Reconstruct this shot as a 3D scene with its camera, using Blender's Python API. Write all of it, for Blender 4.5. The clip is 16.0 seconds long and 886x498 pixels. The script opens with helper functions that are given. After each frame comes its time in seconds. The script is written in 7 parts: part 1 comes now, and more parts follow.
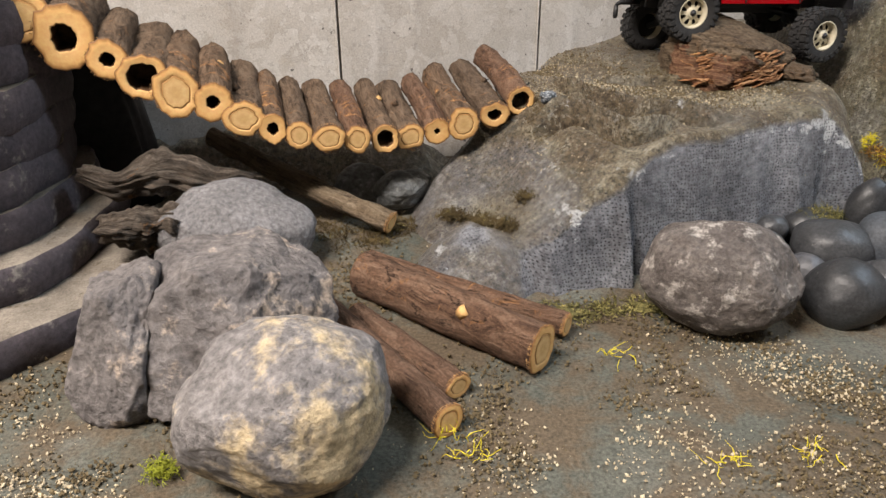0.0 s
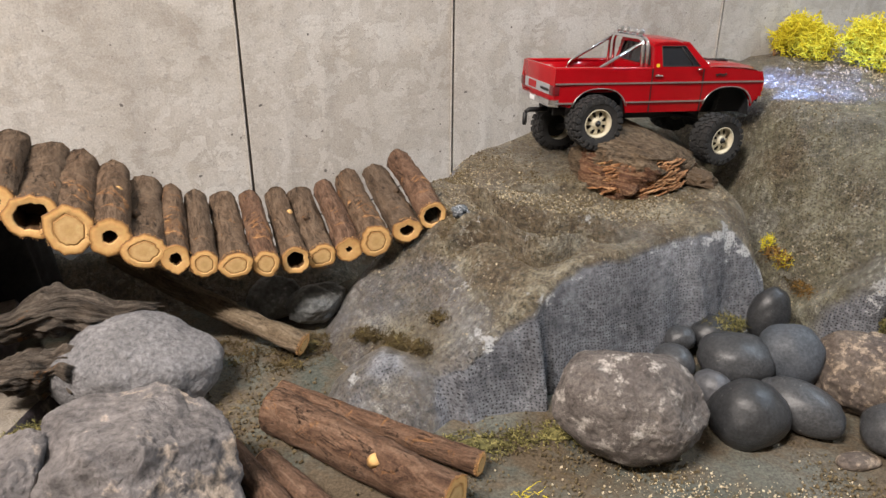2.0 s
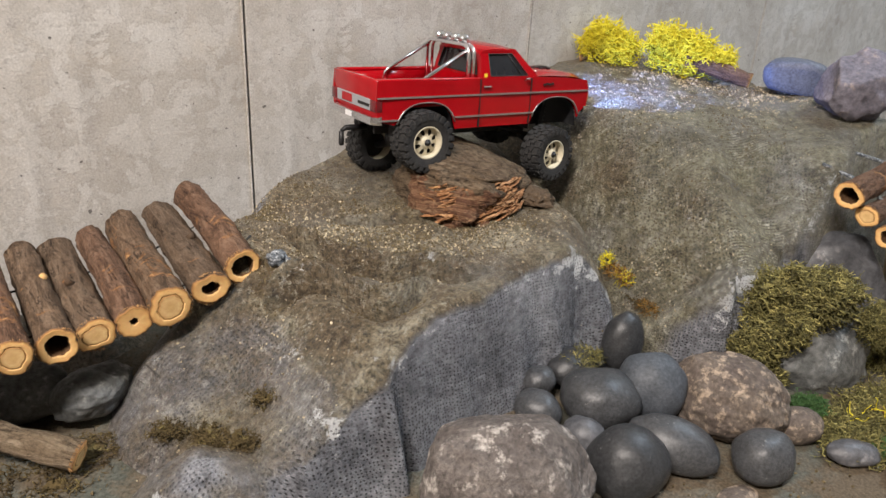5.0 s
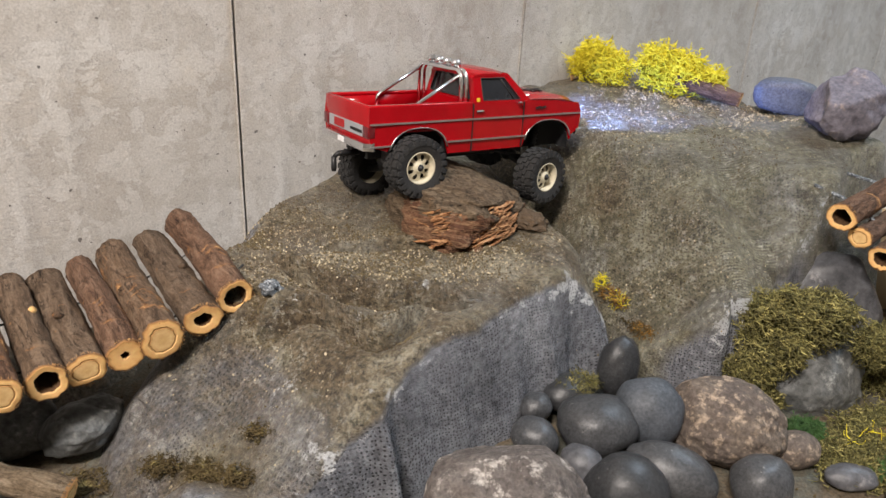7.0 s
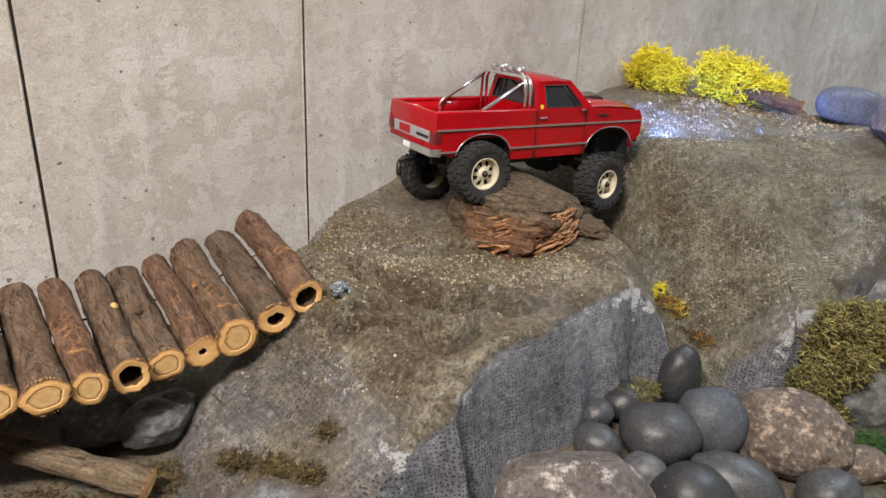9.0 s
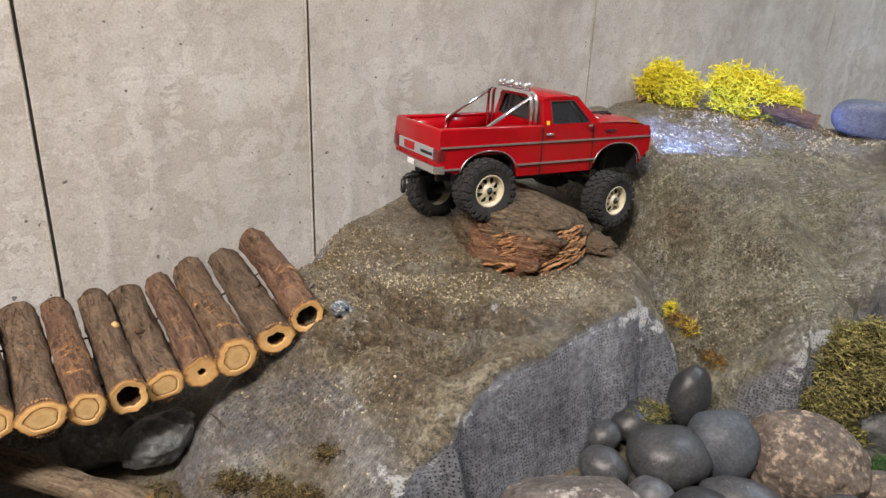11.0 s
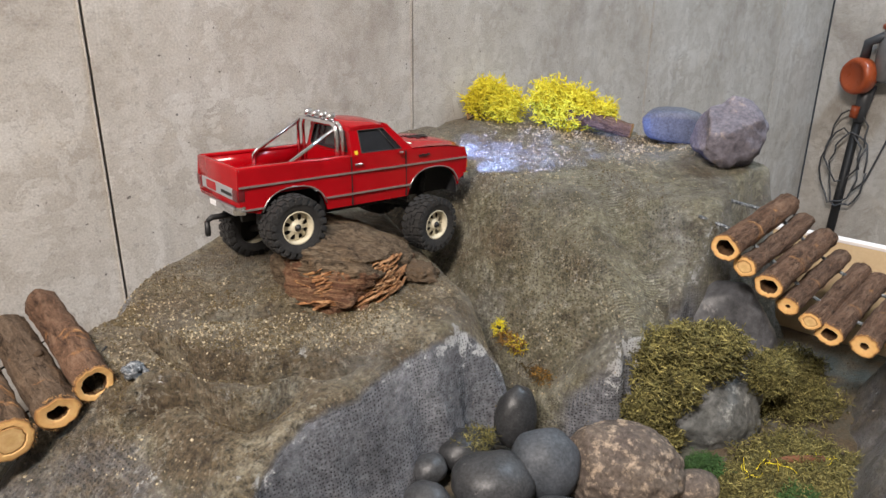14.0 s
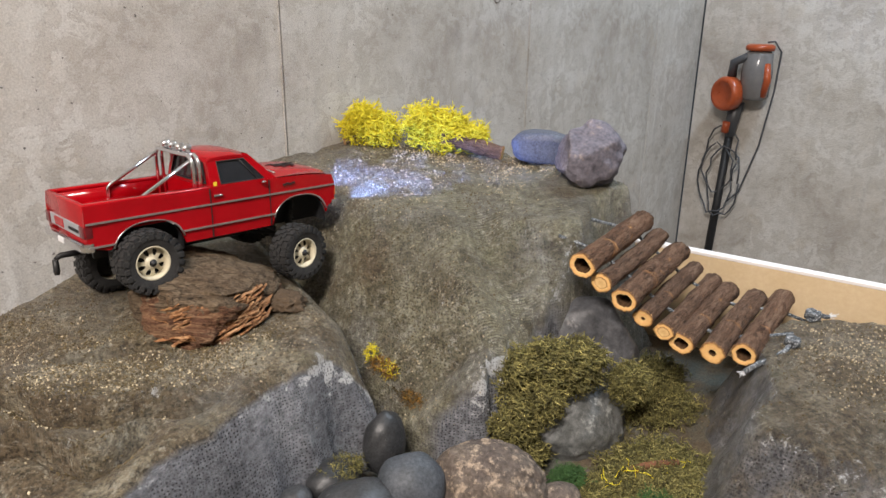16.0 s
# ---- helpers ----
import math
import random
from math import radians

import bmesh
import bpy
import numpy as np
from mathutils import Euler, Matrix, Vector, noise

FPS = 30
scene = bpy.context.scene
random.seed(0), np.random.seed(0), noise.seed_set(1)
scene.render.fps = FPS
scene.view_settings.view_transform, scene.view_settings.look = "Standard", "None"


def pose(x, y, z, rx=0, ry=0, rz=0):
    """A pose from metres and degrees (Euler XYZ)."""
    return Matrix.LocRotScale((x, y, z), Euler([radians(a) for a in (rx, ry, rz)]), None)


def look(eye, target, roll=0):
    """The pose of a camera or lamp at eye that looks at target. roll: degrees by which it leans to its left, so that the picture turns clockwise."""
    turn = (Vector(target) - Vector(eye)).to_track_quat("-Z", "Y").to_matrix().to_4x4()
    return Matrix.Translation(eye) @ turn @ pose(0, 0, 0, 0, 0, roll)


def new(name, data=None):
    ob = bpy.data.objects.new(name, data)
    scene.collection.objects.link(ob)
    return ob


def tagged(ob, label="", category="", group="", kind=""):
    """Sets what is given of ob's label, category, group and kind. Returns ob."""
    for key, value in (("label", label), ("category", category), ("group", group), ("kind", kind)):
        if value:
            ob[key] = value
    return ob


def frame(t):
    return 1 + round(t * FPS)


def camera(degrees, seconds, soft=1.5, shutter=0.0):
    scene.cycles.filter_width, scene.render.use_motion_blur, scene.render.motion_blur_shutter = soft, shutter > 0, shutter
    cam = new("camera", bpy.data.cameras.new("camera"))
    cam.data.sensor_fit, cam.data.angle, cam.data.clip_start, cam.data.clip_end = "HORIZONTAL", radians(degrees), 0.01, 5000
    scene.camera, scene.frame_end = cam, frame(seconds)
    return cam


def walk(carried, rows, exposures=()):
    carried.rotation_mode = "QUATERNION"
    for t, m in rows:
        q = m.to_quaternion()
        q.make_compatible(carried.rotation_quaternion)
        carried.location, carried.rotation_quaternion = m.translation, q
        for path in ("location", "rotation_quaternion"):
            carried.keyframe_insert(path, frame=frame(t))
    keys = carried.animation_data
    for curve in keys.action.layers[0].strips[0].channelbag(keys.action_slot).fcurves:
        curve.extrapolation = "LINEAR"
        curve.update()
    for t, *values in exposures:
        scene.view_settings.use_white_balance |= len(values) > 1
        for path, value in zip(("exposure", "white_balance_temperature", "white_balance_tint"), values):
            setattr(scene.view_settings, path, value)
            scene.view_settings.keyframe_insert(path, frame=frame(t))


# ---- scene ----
cam = camera(63.9, 16.0)
METRES, EYE, TILT, LEAN, TURN = 0.5, 0.27, 0.0, 0.0, 0.0
PATH = [
    (0, (0.036, 0.034, 0.279), (-0.061, 1.829, -0.599), -0.3),
    (0.5, (0.036, 0.047, 0.294), (-0.043, 1.849, -0.571), 0.1),
    (1, (0.046, 0.064, 0.313), (-0.01, 1.881, -0.521), 0.5),
    (1.5, (0.05, 0.071, 0.333), (0.039, 1.892, -0.493), 0.2),
    (2, (0.055, 0.075, 0.352), (0.141, 1.904, -0.452), 0.5),
    (2.5, (0.061, 0.102, 0.365), (0.261, 1.923, -0.437), 0.9),
    (3, (0.038, 0.159, 0.357), (0.394, 1.957, -0.443), 2.0),
    (3.5, (0.004, 0.201, 0.346), (0.479, 1.973, -0.452), 2.9),
    (4, (0.007, 0.208, 0.338), (0.577, 1.951, -0.46), 3.4),
    (4.5, (0.029, 0.2, 0.345), (0.665, 1.921, -0.45), 3.7),
    (4.7, (0.037, 0.197, 0.344), (0.686, 1.914, -0.451), 3.5),
    (6.8, (0.045, 0.204, 0.353), (0.738, 1.918, -0.411), 3.0),
    (7, (0.04, 0.206, 0.355), (0.727, 1.921, -0.409), 3.0),
    (7.5, (0.03, 0.209, 0.354), (0.699, 1.93, -0.414), 3.0),
    (8, (0.024, 0.209, 0.355), (0.672, 1.939, -0.411), 3.0),
    (8.5, (0.016, 0.208, 0.357), (0.642, 1.947, -0.408), 3.0),
    (9, (0.012, 0.209, 0.358), (0.614, 1.958, -0.403), 3.0),
    (11.5, (0.033, 0.216, 0.363), (0.581, 1.998, -0.361), 2.2),
    (12, (0.039, 0.22, 0.366), (0.616, 1.995, -0.353), 1.7),
    (12.5, (0.052, 0.219, 0.369), (0.673, 1.981, -0.344), 1.2),
    (13, (0.063, 0.224, 0.374), (0.742, 1.965, -0.337), 0.8),
    (13.5, (0.089, 0.217, 0.374), (0.84, 1.932, -0.332), 0.6),
    (14, (0.103, 0.209, 0.375), (0.929, 1.893, -0.321), 0.5),
    (14.5, (0.117, 0.202, 0.376), (1.01, 1.855, -0.311), 0.5),
    (15, (0.135, 0.195, 0.379), (1.085, 1.823, -0.292), 0.5),
    (15.5, (0.142, 0.186, 0.384), (1.138, 1.787, -0.282), 0.6),
    (16, (0.143, 0.183, 0.386), (1.179, 1.766, -0.264), 0.7),
]
walk(cam, [(t, look(eye, target, roll)) for t, eye, target, roll in PATH])

# ---- light of the room: assumed ceiling tube, added cool lamp, both unseen; weak ambient ----
world = bpy.data.worlds.new("room_world")
scene.world = world
world.use_nodes = True
world.node_tree.nodes["Background"].inputs[0].default_value = (0.8, 0.87, 1.0, 1)
world.node_tree.nodes["Background"].inputs[1].default_value = 0.05
CEILING, FLOOR = 1.75, -0.80


def area_lamp(name, eye, target, sx, sy, watts, colour):
    data = bpy.data.lights.new(name, "AREA")
    data.shape, data.size, data.size_y, data.energy, data.color = "RECTANGLE", sx, sy, watts, colour
    ob = new(name, data)
    ob.matrix_world = look(eye, target)
    return ob


area_lamp("tube_light_a", (-0.78, -0.34, 1.70), (-0.78, -0.3399, 0.0), 0.9, 0.10, 104, (1.0, 0.905, 0.835))
# added cool lamp out of view that brightens the corner and far wall
area_lamp("tube_light_b", (1.52, 0.62, 1.70), (1.52, 0.6201, 0.0), 0.6, 0.12, 27, (0.68, 0.83, 1.0))

# ---- plan ----
WA, WB = 0.888, 0.32                      # front face of the concrete wall: y = WA + WB x
WU = Vector((1, WB, 0)).normalized()      # along the wall
WN = Vector((WB, -1, 0)).normalized()     # out of the wall, into the room


def wall_point(x, out=0.0, z=0.0):
    return Vector((x, WA + WB * x, z)) + WN * out


# ---- small tools ----
def smooth(a, b, x):
    t = np.clip((x - a) / (b - a), 0, 1)
    return t * t * (3 - 2 * t)


def smin(a, b, k):
    h = np.clip(0.5 + 0.5 * (b - a) / k, 0, 1)
    return b * (1 - h) + a * h - k * h * (1 - h)


def smax(a, b, k):
    return -smin(-a, -b, k)


def fbm(x, y, z=0.0, octaves=4):
    return noise.fractal(Vector((x, y, z)), 1.0, 2.0, octaves, noise_basis="PERLIN_ORIGINAL")


def finish(me, material, shade=True):
    if material is not None:
        for m in (material if isinstance(material, (list, tuple)) else [material]):
            me.materials.append(m)
    if shade:
        me.polygons.foreach_set("use_smooth", [True] * len(me.polygons))
    return me


def part(name, bm, material, parent=None, label="", shade=True):
    """Links a bmesh as one mesh object, under a thing or a part."""
    me = bpy.data.meshes.new(name)
    bm.to_mesh(me)
    bm.free()
    finish(me, material, shade)
    ob = new(name, me)
    ob.parent = parent
    if label:
        ob["label"] = label
    return ob


def thing(name, label, category, group="", kind="", at=(0, 0, 0)):
    ob = new(name)
    ob.empty_display_size = 0.02
    ob.location = at
    return tagged(ob, label, category, group, kind)


def sharp(ob, angle=35):
    ob.data.set_sharp_from_angle(angle=radians(angle))
    return ob


def box(bm, x0, y0, z0, x1, y1, z1, m=None, bevel=0.0, mat=0):
    vs = [bm.verts.new((x, y, z)) for x in (x0, x1) for y in (y0, y1) for z in (z0, z1)]
    fs = [bm.faces.new([vs[i] for i in f]) for f in ((0, 1, 3, 2), (4, 6, 7, 5), (0, 4, 5, 1), (2, 3, 7, 6), (0, 2, 6, 4), (1, 5, 7, 3))]
    geom = vs
    if bevel:
        es = {e for f in fs for e in f.edges}
        res = bmesh.ops.bevel(bm, geom=list(es), offset=bevel, segments=2, affect="EDGES", profile=0.5)
        geom = list({v for f in res["faces"] for v in f.verts} | {v for v in vs if v.is_valid})
        fs = list({f for v in geom for f in v.link_faces})
    for f in fs:
        if f.is_valid:
            f.material_index = mat
    if m is not None:
        bmesh.ops.transform(bm, matrix=m, verts=geom)
    return geom


def frame_of(d):
    d = Vector(d).normalized()
    a = d.cross(Vector((0, 0, 1)) if abs(d.z) < 0.9 else Vector((1, 0, 0))).normalized()
    return d, a, d.cross(a).normalized()


def tube(bm, points, radius, sides=8, cap=True, mat=0):
    """A tube through points; radius: a number or one for each point."""
    points = [Vector(p) for p in points]
    rs = radius if isinstance(radius, (list, tuple)) else [radius] * len(points)
    rings, a0 = [], None
    for i, p in enumerate(points):
        d = (points[min(i + 1, len(points) - 1)] - points[max(i - 1, 0)]).normalized()
        if a0 is None:
            _, a0, _ = frame_of(d)
        a0 = (a0 - d * a0.dot(d)).normalized()
        b0 = d.cross(a0)
        rings.append([bm.verts.new(p + (a0 * math.cos(k * math.tau / sides) + b0 * math.sin(k * math.tau / sides)) * rs[i]) for k in range(sides)])
    for r0, r1 in zip(rings, rings[1:]):
        for k in range(sides):
            f = bm.faces.new((r0[k], r0[(k + 1) % sides], r1[(k + 1) % sides], r1[k]))
            f.material_index = mat
    if cap:
        bm.faces.new(rings[0][::-1]).material_index = mat
        bm.faces.new(rings[-1]).material_index = mat
    return rings


def revolve(bm, profile, sides=24, m=None, mat=0, closed=False):
    """Turns (radius, height) pairs round z."""
    rings = []
    for r, h in profile:
        rings.append([bm.verts.new((r * math.cos(k * math.tau / sides), r * math.sin(k * math.tau / sides), h)) for k in range(sides)] if r > 1e-6 else [bm.verts.new((0, 0, h))])
    pairs = list(zip(rings, rings[1:])) + ([(rings[-1], rings[0])] if closed else [])
    for r0, r1 in pairs:
        for k in range(sides):
            a, b = r0[k % len(r0)], r0[(k + 1) % len(r0)]
            c, d = r1[(k + 1) % len(r1)], r1[k % len(r1)]
            vs = []
            for v in (a, b, c, d):
                if v not in vs:
                    vs.append(v)
            if len(vs) > 2:
                bm.faces.new(vs).material_index = mat
    vs = [v for r in rings for v in r]
    if m is not None:
        bmesh.ops.transform(bm, matrix=m, verts=vs)
    return vs


# ---- materials ----
def material(name, rough=0.7, metal=0.0, spec=0.5):
    m = bpy.data.materials.new(name)
    m.use_nodes = True
    b = m.node_tree.nodes["Principled BSDF"]
    b.inputs["Roughness"].default_value = rough
    b.inputs["Metallic"].default_value = metal
    b.inputs["Specular IOR Level"].default_value = spec
    return m, m.node_tree.nodes, m.node_tree.links, b


def node(ns, kind, **values):
    n = ns.new(kind)
    for k, v in values.items():
        n.inputs[k.replace("_", " ")].default_value = v
    return n


def ramp(ns, ls, source, stops):
    r = ns.new("ShaderNodeValToRGB")
    while len(r.color_ramp.elements) < len(stops):
        r.color_ramp.elements.new(0.5)
    for e, (p, c) in zip(r.color_ramp.elements, stops):
        e.position, e.color = p, (*c, 1) if len(c) == 3 else c
    ls.new(source, r.inputs[0])
    return r.outputs[0]


def grey(v):
    return (v, v, v)


def mix(ns, ls, fac, a, b, blend="MIX"):
    n = ns.new("ShaderNodeMix")
    n.data_type, n.blend_type = "RGBA", blend
    for sock, v in ((n.inputs[0], fac), (n.inputs[6], a), (n.inputs[7], b)):
        if isinstance(v, (int, float)):
            sock.default_value = v
        elif isinstance(v, tuple):
            sock.default_value = (*v, 1)
        else:
            ls.new(v, sock)
    return n.outputs[2]


def coords(ns, ls, kind="Object", scale=(1, 1, 1)):
    tc, mp = ns.new("ShaderNodeTexCoord"), ns.new("ShaderNodeMapping")
    mp.inputs["Scale"].default_value = scale
    ls.new(tc.outputs[kind], mp.inputs[0])
    return mp.outputs[0]


def noise_tex(ns, ls, vec, scale, detail=5.0, rough=0.6, distort=0.0):
    n = node(ns, "ShaderNodeTexNoise", Scale=scale, Detail=detail, Roughness=rough, Distortion=distort)
    ls.new(vec, n.inputs["Vector"])
    return n.outputs[0]


def voronoi(ns, ls, vec, scale, randomness=1.0, dims="3D", out="Distance"):
    n = ns.new("ShaderNodeTexVoronoi")
    n.voronoi_dimensions = dims
    n.inputs["Scale"].default_value, n.inputs["Randomness"].default_value = scale, randomness
    ls.new(vec, n.inputs["Vector"])
    return n.outputs[out]


def bump(ns, ls, b, height, strength=0.5, distance=0.001, after=None):
    n = node(ns, "ShaderNodeBump", Strength=strength, Distance=distance)
    ls.new(height, n.inputs["Height"])
    if after is not None:
        ls.new(after, n.inputs["Normal"])
    ls.new(n.outputs[0], b.inputs["Normal"])
    return n.outputs[0]


def math_node(ns, ls, op, a, b=0.0):
    n = ns.new("ShaderNodeMath")
    n.operation = op
    for s, v in zip(n.inputs, (a, b)):
        if isinstance(v, (int, float)):
            s.default_value = v
        else:
            ls.new(v, s)
    return n.outputs[0]


def speckled(name, dark, light, scale, rough=0.85, spots=None, spot_scale=60.0, spot_at=0.62, bump_scale=200.0, bump_by=0.5, distance=0.001, metal=0.0, spec=0.4, by_object=0.0, contrast=0.55, by_piece=0.0):
    """Two-scale mottling between two colours, with spots of a third, and fine relief."""
    m, ns, ls, b = material(name, rough, metal, spec)
    v = coords(ns, ls)
    c = ramp(ns, ls, noise_tex(ns, ls, v, scale, 8, 0.65), [(0.3, dark), (0.7, light)])
    if spots:
        c = mix(ns, ls, ramp(ns, ls, noise_tex(ns, ls, v, spot_scale, 6, 0.7), [(spot_at - 0.04, grey(0)), (spot_at + 0.05, grey(1))]), c, spots)
    fine = noise_tex(ns, ls, v, bump_scale, 6, 0.7)
    c = mix(ns, ls, contrast, c, ramp(ns, ls, fine, [(0.3, grey(0.12)), (0.5, grey(0.5)), (0.7, grey(0.88))]), "OVERLAY")
    if by_object:
        oi = ns.new("ShaderNodeObjectInfo")
        c = mix(ns, ls, by_object, c, ramp(ns, ls, oi.outputs["Random"], [(0.0, grey(0.2)), (1.0, grey(0.8))]), "OVERLAY")
    if by_piece:
        geo = ns.new("ShaderNodeNewGeometry")
        c = mix(ns, ls, by_piece, c, ramp(ns, ls, geo.outputs["Random Per Island"], [(0.0, grey(0.12)), (0.7, grey(0.5)), (1.0, grey(0.92))]), "OVERLAY")
    ls.new(c, b.inputs["Base Color"])
    bump(ns, ls, b, fine, bump_by, distance)
    return m


def concrete(name, warm=0.0):
    m, ns, ls, b = material(name, 0.82, 0, 0.3)
    v = coords(ns, ls)
    oi = ns.new("ShaderNodeObjectInfo")
    big = noise_tex(ns, ls, v, 5.0, 10, 0.72, 0.4)
    c = ramp(ns, ls, big, [(0.32, (0.29, 0.258, 0.222)), (0.46, (0.415, 0.385, 0.345)), (0.56, (0.475, 0.448, 0.412)), (0.70, (0.55, 0.53, 0.50))])
    # thin lime film that breaks up into small flakes
    blot = noise_tex(ns, ls, v, 34, 9, 0.66, 0.5)
    where = noise_tex(ns, ls, v, 5.0, 5, 0.6)
    film = math_node(ns, ls, "MULTIPLY", ramp(ns, ls, blot, [(0.48, grey(0)), (0.515, grey(0.5))]), ramp(ns, ls, where, [(0.38, grey(0.2)), (0.60, grey(1))]))
    c = mix(ns, ls, film, c, (0.61, 0.595, 0.565))
    rim = ramp(ns, ls, math_node(ns, ls, "ABSOLUTE", math_node(ns, ls, "SUBTRACT", blot, 0.495)), [(0.0, grey(1)), (0.011, grey(0))])
    c = mix(ns, ls, math_node(ns, ls, "MULTIPLY", math_node(ns, ls, "MULTIPLY", rim, 0.75), ramp(ns, ls, where, [(0.45, grey(0)), (0.6, grey(1))])), c, (0.27, 0.245, 0.22))
    blot2 = noise_tex(ns, ls, v, 95, 9, 0.8, 0.2)
    c = mix(ns, ls, ramp(ns, ls, blot2, [(0.55, grey(0)), (0.61, grey(0.6))]), c, (0.30, 0.28, 0.26))
    # vertical runs
    run = noise_tex(ns, ls, coords(ns, ls, "Object", (34, 34, 2.6)), 1.0, 7, 0.65)
    c = mix(ns, ls, ramp(ns, ls, run, [(0.52, grey(0)), (0.75, grey(0.38))]), c, (0.28, 0.265, 0.25))
    warmth = noise_tex(ns, ls, v, 11, 7, 0.7)
    c = mix(ns, ls, ramp(ns, ls, warmth, [(0.56, grey(0)), (0.72, grey(0.22))]), c, (0.52, 0.42, 0.29))
    grain = noise_tex(ns, ls, v, 520, 5, 0.75)
    c = mix(ns, ls, 0.30, c, ramp(ns, ls, grain, [(0.34, grey(0.15)), (0.66, grey(0.85))]), "OVERLAY")
    # air holes of the cast surface
    vd = ns.new("ShaderNodeVectorMath")
    vd.operation = "MULTIPLY_ADD"
    nz = node(ns, "ShaderNodeTexNoise", Scale=160.0, Detail=3.0)
    ls.new(v, nz.inputs["Vector"])
    ls.new(nz.outputs["Color"], vd.inputs[0])
    vd.inputs[1].default_value = (0.006, 0.006, 0.006)
    ls.new(v, vd.inputs[2])
    hole = voronoi(ns, ls, vd.outputs[0], 105, 1.0)
    sel = voronoi(ns, ls, vd.outputs[0], 105, 1.0, out="Color")
    sep = ns.new("ShaderNodeSeparateColor")
    ls.new(sel, sep.inputs[0])
    size = math_node(ns, ls, "MULTIPLY", math_node(ns, ls, "POWER", sep.outputs[0], 6.0), 0.19)
    pit = math_node(ns, ls, "LESS_THAN", hole, size)
    c = mix(ns, ls, math_node(ns, ls, "MULTIPLY", pit, 0.85), c, (0.10, 0.09, 0.085))
    c = mix(ns, ls, 0.3, c, ramp(ns, ls, oi.outputs["Random"], [(0, grey(0.42)), (1, grey(0.58))]), "OVERLAY")
    ls.new(c, b.inputs["Base Color"])
    h = math_node(ns, ls, "SUBTRACT", noise_tex(ns, ls, v, 130, 8, 0.7), pit)
    bump(ns, ls, b, h, 0.6, 0.0016)
    return m


def plaster_paint(name, rx, ry, olive=0.0, tone=1.0, by_slope=0.0):
    """Painted plaster cloth: slate grey where bare, brown flock or olive wash on top, gauze holes, dry-brushed white,
    painted highlights on folds.
    """
    m, ns, ls, b = material(name, 0.75, 0, 0.55)
    v = coords(ns, ls)
    geo = ns.new("ShaderNodeNewGeometry")
    sepn = ns.new("ShaderNodeSeparateXYZ")
    ls.new(geo.outputs["Normal"], sepn.inputs[0])
    sp = ns.new("ShaderNodeSeparateXYZ")
    ls.new(v, sp.inputs[0])
    wob = math_node(ns, ls, "MULTIPLY", noise_tex(ns, ls, v, 25, 3, 0.5), 0.012)
    run = math_node(ns, ls, "ADD", math_node(ns, ls, "ADD", math_node(ns, ls, "MULTIPLY", sp.outputs[0], rx), math_node(ns, ls, "MULTIPLY", sp.outputs[1], ry)), wob)
    across = math_node(ns, ls, "SUBTRACT", math_node(ns, ls, "MULTIPLY", sp.outputs[1], rx), math_node(ns, ls, "MULTIPLY", sp.outputs[0], ry))
    rise = math_node(ns, ls, "ADD", sp.outputs[2], wob)
    level = ramp(ns, ls, sepn.outputs[2], [(0.60, grey(0)), (0.66, grey(1))])
    bare = ns.new("ShaderNodeAttribute")
    bare.attribute_name = "bare"
    # slate paint
    n1 = noise_tex(ns, ls, v, 14, 8, 0.62)
    slate = ramp(ns, ls, n1, [(k, tuple(tone * q for q in col)) for k, col in ((0.3, (0.105, 0.109, 0.124)), (0.52, (0.195, 0.201, 0.222)), (0.72, (0.34, 0.348, 0.37)))])
    s2 = noise_tex(ns, ls, v, 150, 8, 0.75)
    slate = mix(ns, ls, 0.65, slate, ramp(ns, ls, s2, [(0.34, grey(0.1)), (0.66, grey(0.9))]), "OVERLAY")
    # flock
    n2 = noise_tex(ns, ls, v, 26, 9, 0.7, 0.5)
    if olive > 0.5:
        flock = ramp(ns, ls, n2, [(0.30, (0.066, 0.054, 0.031)), (0.43, (0.130, 0.114, 0.073)), (0.56, (0.205, 0.189, 0.125)), (0.72, (0.34, 0.325, 0.245))])
    else:
        flock = ramp(ns, ls, n2, [(0.33, (0.045, 0.030, 0.016)), (0.43, (0.115, 0.086, 0.050)), (0.53, (0.195, 0.162, 0.106)), (0.66, (0.34, 0.305, 0.230))])
    f2 = noise_tex(ns, ls, v, 230, 8, 0.8)
    flock = mix(ns, ls, 0.6 if olive > 0.5 else 0.95, flock, ramp(ns, ls, f2, [(0.38, grey(0.04)), (0.48, grey(0.5)), (0.62, grey(0.97))]), "OVERLAY")
    worn = noise_tex(ns, ls, v, 9, 8, 0.72, 0.4)
    flock = mix(ns, ls, ramp(ns, ls, worn, [(0.46, grey(0)), (0.60, grey(0.75 if olive > 0.5 else 0.55))]), flock, mix(ns, ls, 0.5, slate, (0.27, 0.25, 0.175)))
    green = noise_tex(ns, ls, v, 13, 6, 0.65)
    flock = mix(ns, ls, ramp(ns, ls, green, [(0.54, grey(0)), (0.70, grey(0.45))]), flock, (0.17, 0.16, 0.07))
    brown = noise_tex(ns, ls, v, 11, 7, 0.7, 0.6)
    brown = math_node(ns, ls, "ADD", brown, math_node(ns, ls, "MULTIPLY", math_node(ns, ls, "SUBTRACT", sp.outputs[1], 0.78), 0.9 if olive > 0.5 else 0.0))
